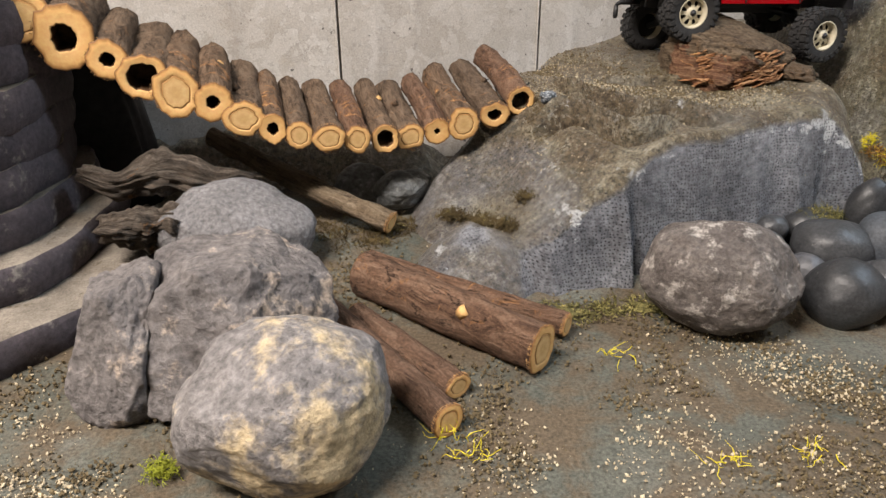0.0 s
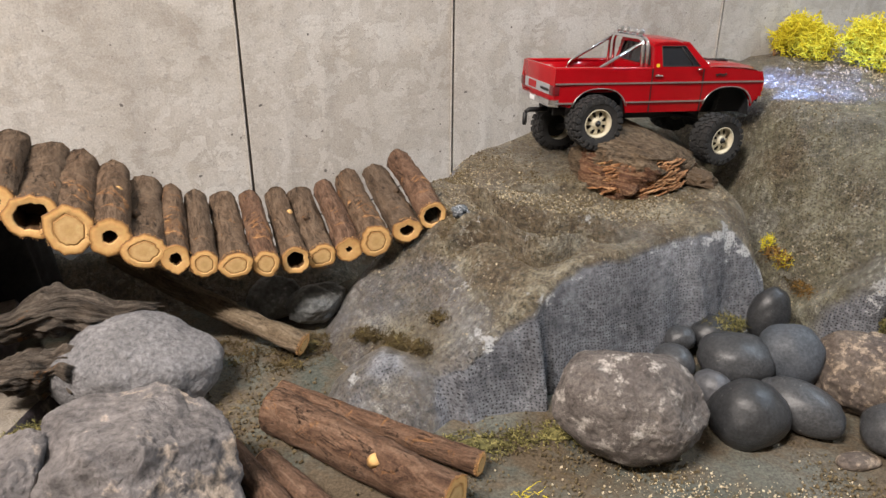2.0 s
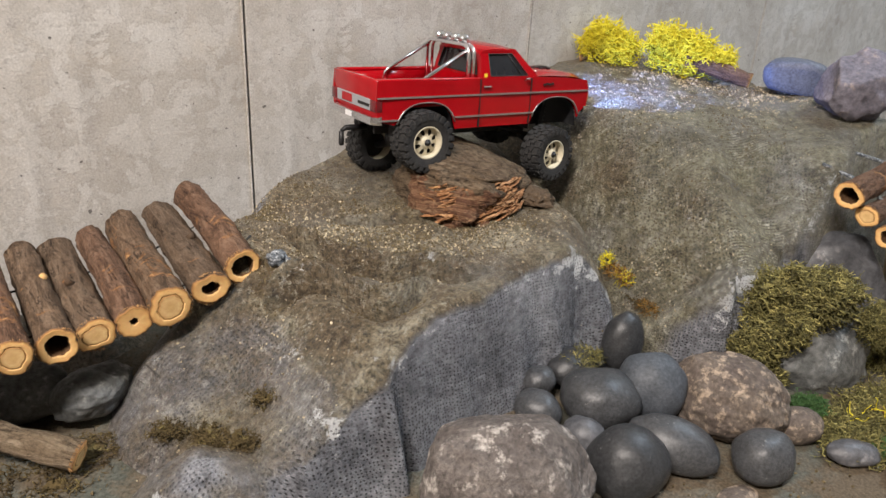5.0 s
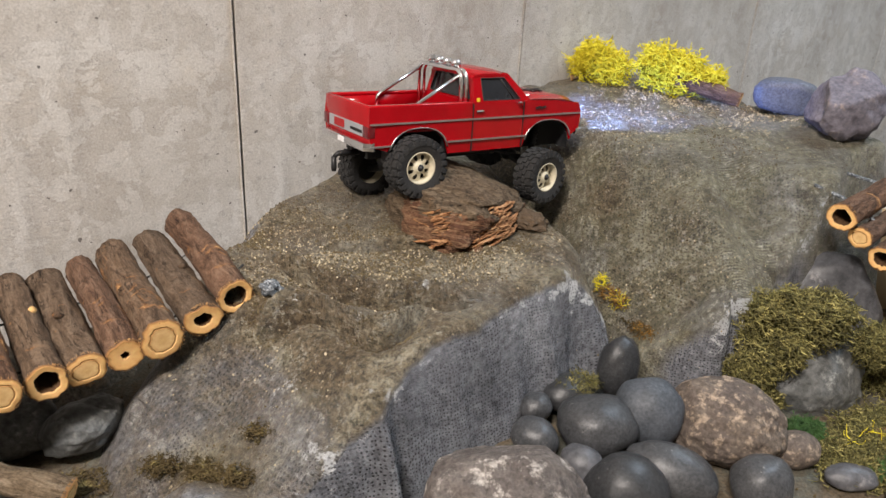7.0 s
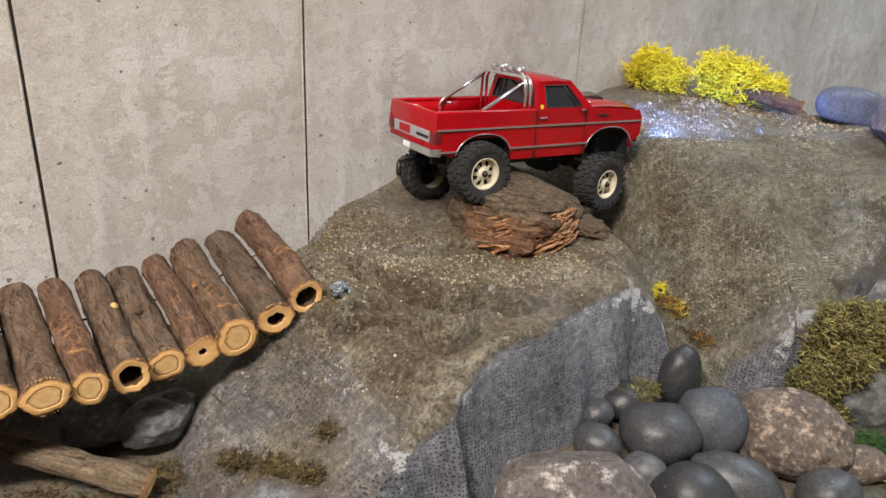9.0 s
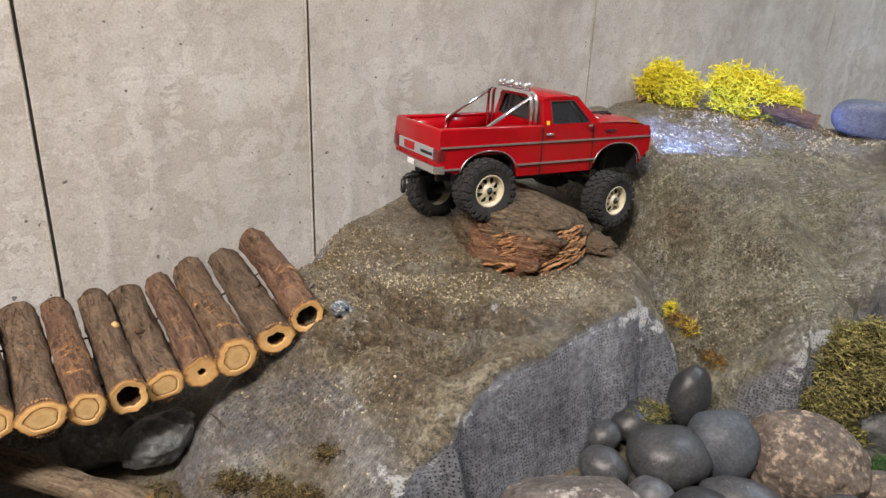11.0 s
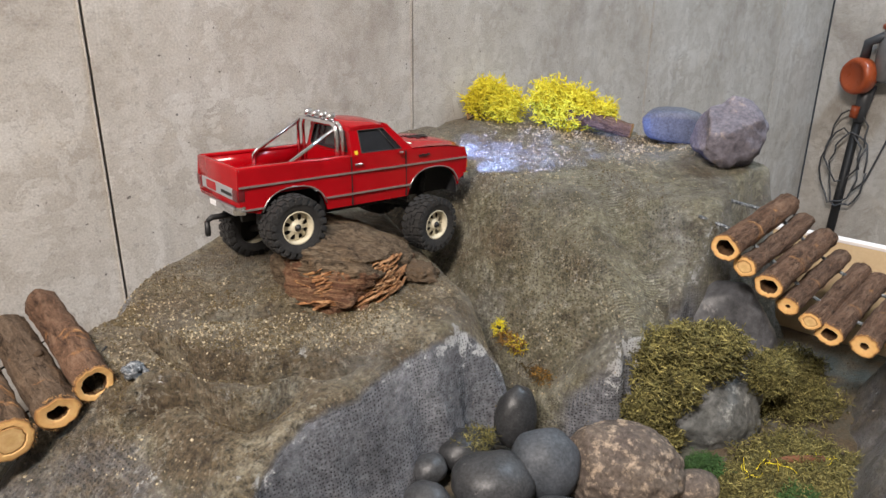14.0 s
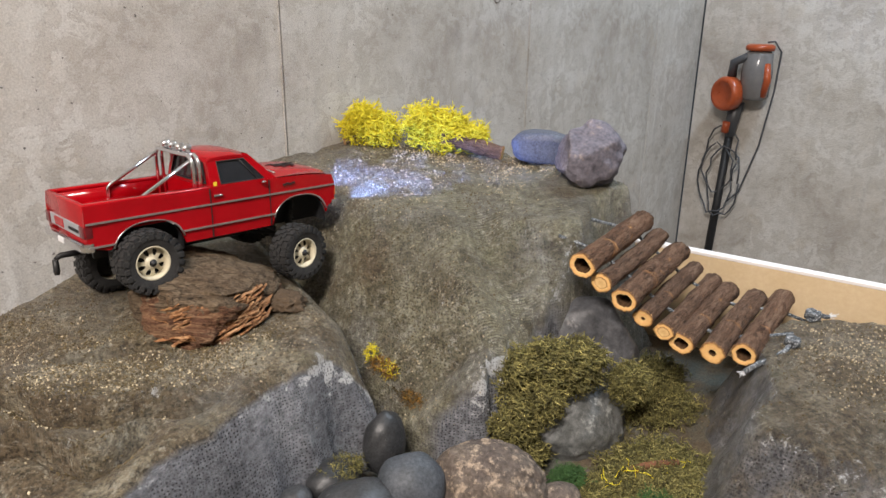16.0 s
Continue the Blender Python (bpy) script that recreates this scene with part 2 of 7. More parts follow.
    flock = mix(ns, ls, ramp(ns, ls, brown, [(0.54 if olive > 0.5 else 0.46, grey(0)), (0.66 if olive > 0.5 else 0.58, grey(0.75))]), flock, mix(ns, ls, 0.8, (0.150, 0.112, 0.070), ramp(ns, ls, f2, [(0.38, grey(0.05)), (0.62, grey(0.95))]), "OVERLAY"))
    # dry strokes of a pale brush
    stroke = ns.new("ShaderNodeCombineXYZ")
    ls.new(math_node(ns, ls, "MULTIPLY", run, 22), stroke.inputs[0])
    ls.new(math_node(ns, ls, "MULTIPLY", across, 120), stroke.inputs[1])
    ls.new(math_node(ns, ls, "MULTIPLY", sp.outputs[2], 120), stroke.inputs[2])
    pale = noise_tex(ns, ls, stroke.outputs[0], 1.0, 8, 0.75, 0.5)
    flock = mix(ns, ls, ramp(ns, ls, pale, [(0.56, grey(0)), (0.66, grey(0.4 if olive > 0.5 else 0.12))]), flock, (0.52, 0.50, 0.41))
    fleck = noise_tex(ns, ls, v, 150, 10, 0.85, 0.3)
    where = ramp(ns, ls, noise_tex(ns, ls, v, 15, 6, 0.7), [(0.40, grey(0.25)), (0.60, grey(1))])
    flock = mix(ns, ls, math_node(ns, ls, "MULTIPLY", ramp(ns, ls, fleck, [(0.545, grey(0)), (0.575, grey(0.9))]), where), flock, (0.52, 0.49, 0.40))
    flock = mix(ns, ls, ramp(ns, ls, fleck, [(0.40, grey(0.85)), (0.44, grey(0))]), flock, (0.055, 0.042, 0.028))
    # tone below 1 dims slate and flock alike, as on a less lit rock
    if tone < 1.0:
        flock = mix(ns, ls, 1.0, flock, (tone, tone, tone), "MULTIPLY")
    flat = math_node(ns, ls, "ADD", math_node(ns, ls, "ADD", math_node(ns, ls, "MULTIPLY", sepn.outputs[2], by_slope), 0.95 * (1 - by_slope)), math_node(ns, ls, "MULTIPLY", math_node(ns, ls, "SUBTRACT", noise_tex(ns, ls, v, 24, 8, 0.72), 0.5), 0.8))
    flat = math_node(ns, ls, "SUBTRACT", flat, bare.outputs["Fac"])
    flat_mask = ramp(ns, ls, flat, [(0.26, grey(0)), (0.70, grey(1))])
    c = mix(ns, ls, flat_mask, slate, flock)
    # crumbs of pale grit, in drifts
    grit = voronoi(ns, ls, v, 330)
    gsel = voronoi(ns, ls, v, 330, out="Color")
    sepg = ns.new("ShaderNodeSeparateColor")
    ls.new(gsel, sepg.inputs[0])
    drift = ramp(ns, ls, noise_tex(ns, ls, v, 20, 6, 0.7), [(0.50, grey(0)), (0.62, grey(1))])
    gm = math_node(ns, ls, "MULTIPLY", math_node(ns, ls, "LESS_THAN", grit, 0.28), math_node(ns, ls, "GREATER_THAN", sepg.outputs[1], 0.80))
    c = mix(ns, ls, math_node(ns, ls, "MULTIPLY", math_node(ns, ls, "MULTIPLY", gm, drift), math_node(ns, ls, "MULTIPLY", flat_mask, 0.9)), c, (0.60, 0.50, 0.33))
    # rows of the weave
    row = math_node(ns, ls, "SINE", math_node(ns, ls, "MULTIPLY", math_node(ns, ls, "ADD", mix(ns, ls, level, rise, across), math_node(ns, ls, "MULTIPLY", wob, 0.6)), 2600.0))
    rows_at = ramp(ns, ls, noise_tex(ns, ls, v, 17, 5, 0.65), [(0.45, grey(0)), (0.58, grey(1))])
    row = math_node(ns, ls, "MULTIPLY", math_node(ns, ls, "MULTIPLY", row, rows_at), math_node(ns, ls, "MULTIPLY", level, 0.5))
    c = mix(ns, ls, 0.5 if olive > 0.5 else 0.15, c, ramp(ns, ls, math_node(ns, ls, "ADD", row, 0.5), [(0, grey(0.25)), (1, grey(0.75))]), "OVERLAY")
    # white paint caught on ridges; on the slab's folds it paints lit crests
    dry = ns.new("ShaderNodeAttribute")
    dry.attribute_name = "ridge"
    caught = math_node(ns, ls, "ADD", noise_tex(ns, ls, v, 75, 9, 0.78, 0.4), math_node(ns, ls, "MULTIPLY", dry.outputs["Fac"], 0.22))
    rn = math_node(ns, ls, "MULTIPLY", ramp(ns, ls, dry.outputs["Fac"], [(0.08, grey(0)), (0.4, grey(0.9))]), ramp(ns, ls, caught, [(0.665, grey(0)), (0.72, grey(0.9))]))
    c = mix(ns, ls, rn, c, (0.68, 0.69, 0.70))
    # gauze
    steep_uv, flat_uv = ns.new("ShaderNodeCombineXYZ"), ns.new("ShaderNodeCombineXYZ")
    ls.new(run, steep_uv.inputs[0])
    ls.new(rise, steep_uv.inputs[1])
    ls.new(run, flat_uv.inputs[0])
    ls.new(across, flat_uv.inputs[1])
    hole = mix(ns, ls, level, voronoi(ns, ls, steep_uv.outputs[0], 330, 0.45, "2D"), voronoi(ns, ls, flat_uv.outputs[0], 330, 0.45, "2D"))
    patch = ramp(ns, ls, noise_tex(ns, ls, v, 22, 6, 0.68), [(0.40, grey(0.1)), (0.54, grey(1))])
    amount = math_node(ns, ls, "MULTIPLY", patch, ramp(ns, ls, flat_mask, [(0.0, grey(1)), (1.0, grey(0.7 if olive > 0.5 else 0.25))]))
    hm = math_node(ns, ls, "MULTIPLY", ramp(ns, ls, hole, [(0.17, grey(1)), (0.25, grey(0))]), amount)
    c = mix(ns, ls, math_node(ns, ls, "MULTIPLY", hm, 0.8), c, (0.014, 0.014, 0.015))
    ls.new(c, b.inputs["Base Color"])
    grain = math_node(ns, ls, "MULTIPLY", noise_tex(ns, ls, v, 300, 8, 0.8), ramp(ns, ls, flat_mask, [(0, grey(0.55)), (1, grey(1.0))]))
    h = math_node(ns, ls, "SUBTRACT", math_node(ns, ls, "ADD", grain, math_node(ns, ls, "MULTIPLY", row, 0.12)), hm)
    bump(ns, ls, b, h, 1.0, 0.0055)
    ls.new(b.inputs["Normal"].links[0].from_socket, b.inputs["Coat Normal"])
    b.inputs["Coat Weight"].default_value, b.inputs["Coat Roughness"].default_value = 0.3, 0.25
    ls.new(ramp(ns, ls, flat_mask, [(0, grey(0.27)), (1, grey(0.42))]), b.inputs["Roughness"])
    return m


def ground_mat():
    m, ns, ls, b = material("painted_ground", 0.8, 0, 0.3)
    v = coords(ns, ls)
    c = ramp(ns, ls, noise_tex(ns, ls, v, 9, 7, 0.6), [(0.32, (0.066, 0.071, 0.058)), (0.55, (0.102, 0.104, 0.086)), (0.75, (0.145, 0.136, 0.114))])
    dirt = noise_tex(ns, ls, v, 14, 9, 0.72, 0.4)
    c = mix(ns, ls, ramp(ns, ls, dirt, [(0.42, grey(0)), (0.55, grey(0.9))]), c, (0.105, 0.078, 0.050))
    fine = noise_tex(ns, ls, v, 420, 5, 0.7)
    c = mix(ns, ls, 0.7, c, ramp(ns, ls, fine, [(0.3, grey(0.1)), (0.7, grey(0.9))]), "OVERLAY")
    ls.new(c, b.inputs["Base Color"])
    bump(ns, ls, b, fine, 0.8, 0.0016)
    return m


def bark_mat(name, dark, mid, light, torn_by=1.0):
    m, ns, ls, b = material(name, 0.85, 0, 0.25)
    v = coords(ns, ls, "UV")
    o = coords(ns, ls)
    fiss = noise_tex(ns, ls, coords(ns, ls, "UV", (1.0, 0.42, 1)), 1.3, 10, 0.74, 1.1)
    c = ramp(ns, ls, fiss, [(0.32, dark), (0.47, mid), (0.70, light)])
    line = math_node(ns, ls, "ABSOLUTE", math_node(ns, ls, "SUBTRACT", noise_tex(ns, ls, coords(ns, ls, "UV", (1.0, 0.5, 1)), 0.8, 6, 0.6, 1.6), 0.5))
    cut = math_node(ns, ls, "MULTIPLY", ramp(ns, ls, line, [(0.0, grey(1)), (0.016, grey(0))]), ramp(ns, ls, noise_tex(ns, ls, o, 45, 4, 0.6), [(0.42, grey(0.1)), (0.58, grey(1))]))
    c = mix(ns, ls, math_node(ns, ls, "MULTIPLY", cut, 0.9), c, tuple(k * 0.3 for k in dark))
    patch = noise_tex(ns, ls, o, 70, 9, 0.78)
    c = mix(ns, ls, ramp(ns, ls, patch, [(0.58, grey(0)), (0.64, grey(0.6))]), c, tuple(min(1, k * 1.9) for k in mid))
    oi = ns.new("ShaderNodeObjectInfo")
    torn = math_node(ns, ls, "MULTIPLY", math_node(ns, ls, "POWER", oi.outputs["Random"], 6.0), 0.10)
    flake = math_node(ns, ls, "ADD", noise_tex(ns, ls, o, 38, 9, 0.75, 0.6), torn)
    c = mix(ns, ls, ramp(ns, ls, flake, [(0.62, grey(0)), (0.66, grey(0.75 * torn_by))]), c, (0.30, 0.150, 0.062))
    c = mix(ns, ls, ramp(ns, ls, flake, [(0.685, grey(0)), (0.70, grey(0.9 * torn_by))]), c, (0.55, 0.34, 0.15))
    fine = noise_tex(ns, ls, o, 420, 6, 0.75)
    c = mix(ns, ls, 0.5, c, ramp(ns, ls, fine, [(0.3, grey(0.15)), (0.7, grey(0.85))]), "OVERLAY")
    crack = math_node(ns, ls, "SUBTRACT", fiss, math_node(ns, ls, "MULTIPLY", cut, 0.5))
    c = mix(ns, ls, 0.45, c, ramp(ns, ls, oi.outputs["Random"], [(0, (0.36, 0.36, 0.36)), (0.5, (0.51, 0.49, 0.46)), (1, (0.56, 0.48, 0.41))]), "OVERLAY")
    ls.new(c, b.inputs["Base Color"])
    bump(ns, ls, b, math_node(ns, ls, "ADD", crack, math_node(ns, ls, "MULTIPLY", fine, 0.4)), 1.0, 0.004)
    return m


def cut_wood():
    """Sawn end: rings round the local axis, held in UV (x: radius, y: turn)."""
    m, ns, ls, b = material("sawn_end", 0.75, 0, 0.3)
    v = coords(ns, ls)
    uv = ns.new("ShaderNodeUVMap")
    sep = ns.new("ShaderNodeSeparateXYZ")
    ls.new(uv.outputs[0], sep.inputs[0])
    c = ramp(ns, ls, sep.outputs[0], [(0.0, (0.60, 0.36, 0.14)), (0.40, (0.74, 0.50, 0.23)), (0.54, (0.68, 0.43, 0.18)), (0.60, (0.33, 0.17, 0.06)), (0.66, (0.80, 0.50, 0.21)), (0.90, (0.76, 0.45, 0.17)), (0.965, (0.46, 0.24, 0.085)), (1.0, (0.19, 0.095, 0.04))])
    n = noise_tex(ns, ls, v, 300, 6, 0.7)
    c = mix(ns, ls, 0.4, c, ramp(ns, ls, n, [(0.3, grey(0.3)), (0.7, grey(0.7))]), "OVERLAY")
    ls.new(c, b.inputs["Base Color"])
    bump(ns, ls, b, n, 0.5, 0.0008)
    return m


def plain(name, colour, rough=0.5, metal=0.0, spec=0.5, wear=0.12, scale=60.0):
    m, ns, ls, b = material(name, rough, metal, spec)
    n = noise_tex(ns, ls, coords(ns, ls), scale, 6, 0.65)
    c = mix(ns, ls, wear, colour, ramp(ns, ls, n, [(0.3, grey(0.1)), (0.7, grey(0.9))]), "OVERLAY")
    ls.new(c, b.inputs["Base Color"])
    ls.new(ramp(ns, ls, n, [(0.3, grey(max(0, rough - 0.06))), (0.7, grey(min(1, rough + 0.1)))]), b.inputs["Roughness"])
    return m


CONCRETE = concrete("cast_concrete")
CEILING_PAINT = plain("ceiling_paint", (0.72, 0.70, 0.67), 0.9)
FLOOR_CONCRETE = speckled("floor_concrete", (0.25, 0.24, 0.23), (0.36, 0.35, 0.33), 5)
JOINT = plain("joint_mortar", (0.15, 0.132, 0.115), 0.9)
PLASTER = plaster_paint("painted_plaster_cloth", 0.86, 0.5)
PLASTER_CRAG = plaster_paint("painted_plaster_crag", 0.92, -0.38, 1.0, 1.0, 0.35)
# dimmed copy of the slab's plaster: the outcrop's weaker light is in the colour
PLASTER_OUT_DIM = plaster_paint("painted_plaster_outcrop_dim", 0.3, 0.95, 0.0, 0.75, 1.0)
GROUND = ground_mat()
STONE_GREY = speckled("grey_stone", (0.132, 0.128, 0.130), (0.251, 0.242, 0.245), 18, 0.85, (0.13, 0.12, 0.12), 90, 0.66, 260, 0.9, 0.0035, contrast=0.7)
STONE_TAN = speckled("tan_grey_stone", (0.149, 0.138, 0.136), (0.306, 0.287, 0.281), 22, 0.8, (0.47, 0.375, 0.235), 11, 0.53, 170, 1.0, 0.004, contrast=0.75)
STONE_ROUGH = speckled("rough_grey_stone", (0.085, 0.076, 0.075), (0.246, 0.225, 0.217), 20, 0.85, (0.42, 0.34, 0.27), 24, 0.60, 190, 1.0, 0.004, contrast=0.7)
STONE_MOTTLED = speckled("mottled_stone", (0.075, 0.062, 0.056), (0.165, 0.145, 0.132), 30, 0.75, (0.36, 0.33, 0.30), 70, 0.585, 260, 1.0, 0.0024, contrast=0.75)
STONE_BROWN = speckled("brown_mottled_stone", (0.068, 0.052, 0.045), (0.140, 0.113, 0.090), 36, 0.75, (0.30, 0.235, 0.175), 110, 0.56, 300, 0.8, 0.0014, contrast=0.7)
PEBBLE = speckled("river_pebble", (0.028, 0.029, 0.031), (0.064, 0.066, 0.070), 14, 0.40, (0.19, 0.19, 0.185), 160, 0.67, 420, 0.45, 0.0006, by_object=0.7, contrast=0.7)
STONE_BLUE = speckled("blue_stone", (0.070, 0.080, 0.108), (0.120, 0.132, 0.168), 25, 0.55, None, 60, 0.6, 400, 0.4, 0.0006)
PEBBLE_BLUE = speckled("blue_grey_pebble", (0.046, 0.053, 0.062), (0.074, 0.082, 0.096), 25, 0.6, None, 60, 0.6, 400, 0.3, 0.0005)
STONE_MOSSY = speckled("mossy_grey_stone", (0.077, 0.081, 0.079), (0.180, 0.184, 0.180), 22, 0.5, (0.30, 0.305, 0.29), 60, 0.6, 220, 0.7, 0.0016, contrast=0.7)
STONE_PURPLE = speckled("purple_grey_stone", (0.115, 0.108, 0.135), (0.215, 0.20, 0.235), 26, 0.8, (0.32, 0.26, 0.24), 50, 0.62, 220, 0.9, 0.002)
STONE_DARK = speckled("dark_wet_stone", (0.045, 0.046, 0.051), (0.125, 0.126, 0.135), 20, 0.42, (0.24, 0.235, 0.235), 34, 0.63, 200, 0.5, 0.001)
# near-black that stands for the deep shade behind the spiral ramp
SHADE_BLACK = speckled("shade_black", (0.012, 0.012, 0.014), (0.030, 0.030, 0.033), 18, 0.85, None, 60, 0.6, 120, 0.6, 0.0015)
RAMP_PAINT = speckled("ramp_paint", (0.042, 0.034, 0.040), (0.10, 0.085, 0.095), 18, 0.8, (0.21, 0.19, 0.17), 40, 0.62, 240, 0.8, 0.0015)
SAND = speckled("glued_sand", (0.13, 0.11, 0.088), (0.28, 0.245, 0.20), 40, 0.9, (0.10, 0.08, 0.055), 60, 0.62, 600, 0.9, 0.001)
BARK = bark_mat("branch_bark", (0.040, 0.026, 0.017), (0.128, 0.086, 0.056), (0.235, 0.172, 0.122))
BARK_RED = bark_mat("red_branch_bark", (0.038, 0.021, 0.014), (0.135, 0.078, 0.050), (0.25, 0.165, 0.115))
BARK_PALE = bark_mat("pale_stick_bark", (0.06, 0.045, 0.03), (0.17, 0.125, 0.08), (0.34, 0.27, 0.19))
CUT = cut_wood()
HOLLOW = plain("rotten_core", (0.085, 0.048, 0.025), 0.95, 0, 0.1, 0.6, 300)
DRIFTWOOD = bark_mat("weathered_driftwood", (0.03, 0.024, 0.02), (0.10, 0.078, 0.06), (0.26, 0.22, 0.18))
BARK_CHUNK = bark_mat("bark_chunk_skin", (0.040, 0.027, 0.018), (0.135, 0.095, 0.060), (0.28, 0.215, 0.145), 0.2)
SPLINTER = bark_mat("torn_splinters", (0.12, 0.050, 0.022), (0.36, 0.175, 0.08), (0.66, 0.42, 0.23))
BARK_LAYER = bark_mat("bark_chunk_layers", (0.055, 0.025, 0.015), (0.145, 0.068, 0.040), (0.44, 0.28, 0.16), 0.3)
MOSS_YELLOW = speckled("yellow_lichen", (0.58, 0.46, 0.010), (0.88, 0.76, 0.05), 60, 0.85, None, 60, 0.6, 300, 0.2, 0.0004)
MOSS_OLIVE = speckled("olive_moss", (0.085, 0.078, 0.022), (0.25, 0.222, 0.078), 60, 0.9, (0.36, 0.31, 0.11), 130, 0.57, 300, 0.2, 0.0004, by_piece=0.9)
MOSS_BROWN = speckled("brown_turf", (0.045, 0.030, 0.012), (0.125, 0.09, 0.035), 60, 0.95, (0.20, 0.16, 0.06), 120, 0.6, 400, 0.2, 0.0004)
MOSS_RUST = speckled("rusty_lichen", (0.13, 0.055, 0.012), (0.36, 0.20, 0.04), 120, 0.9, by_piece=0.8)
MOSS_GREEN = speckled("green_moss", (0.03, 0.075, 0.02), (0.07, 0.15, 0.04), 40, 0.9)
MOSS_LIME = speckled("lime_moss", (0.22, 0.26, 0.02), (0.36, 0.38, 0.04), 60, 0.9)
ROPE = speckled("grey_cord", (0.035, 0.042, 0.05), (0.14, 0.155, 0.17), 260, 0.8, (0.40, 0.42, 0.44), 520, 0.56, 600, 0.6, 0.0006)
CORD_DARK = plain("dark_cord", (0.03, 0.029, 0.028), 0.9)
ROPE_TIP = plain("melted_cord_tip", (0.62, 0.62, 0.62), 0.5)
PLY = speckled("plywood_face", (0.56, 0.42, 0.25), (0.66, 0.52, 0.34), 12, 0.6, None, 60, 0.6, 160, 0.2, 0.0004, contrast=0.12)
WHITE_EDGE = plain("white_edge_paint", (0.78, 0.75, 0.74), 0.5)
GRAIN_PALE = speckled("pale_grit", (0.32, 0.25, 0.15), (0.70, 0.61, 0.44), 300, 0.8, by_object=0.0)
GRAIN_DARK = speckled("dark_grit", (0.055, 0.040, 0.021), (0.19, 0.145, 0.075), 300, 0.85)
FRINGE = speckled("torn_fringe", (0.16, 0.075, 0.03), (0.52, 0.30, 0.12), 160, 0.85)
TWIG_BROWN = plain("twig_brown", (0.16, 0.07, 0.035), 0.8, 0, 0.3, 0.5, 300)

# ---- ground and rocks: height fields ----
def poly_inside(X, Y, poly):
    """Distance to a polygon's outline, positive inside."""
    P = np.array(poly)
    best, inside = np.full(X.shape, 9.0), np.zeros(X.shape, bool)
    for (x0, y0), (x1, y1) in zip(P, np.roll(P, -1, 0)):
        dx, dy = x1 - x0, y1 - y0
        t = np.clip(((X - x0) * dx + (Y - y0) * dy) / (dx * dx + dy * dy), 0, 1)
        best = np.minimum(best, np.hypot(X - x0 - t * dx, Y - y0 - t * dy))
        if dy:
            inside ^= ((y0 > Y) != (y1 > Y)) & (X < dx * (Y - y0) / dy + x0)
    return np.where(inside, best, -best)


def field(X, Y, scale, octaves=4, seed=0.0):
    return np.array([fbm(a * scale, b * scale, seed, octaves) for a, b in zip(X.ravel(), Y.ravel())]).reshape(X.shape)


def ground_z(X, Y):
    return -0.021 + 0.014 * smooth(0.5, 0.66, Y) * (1 - smooth(0.3, 0.5, X)) + 0.004 * smooth(0.5, 0.6, X)


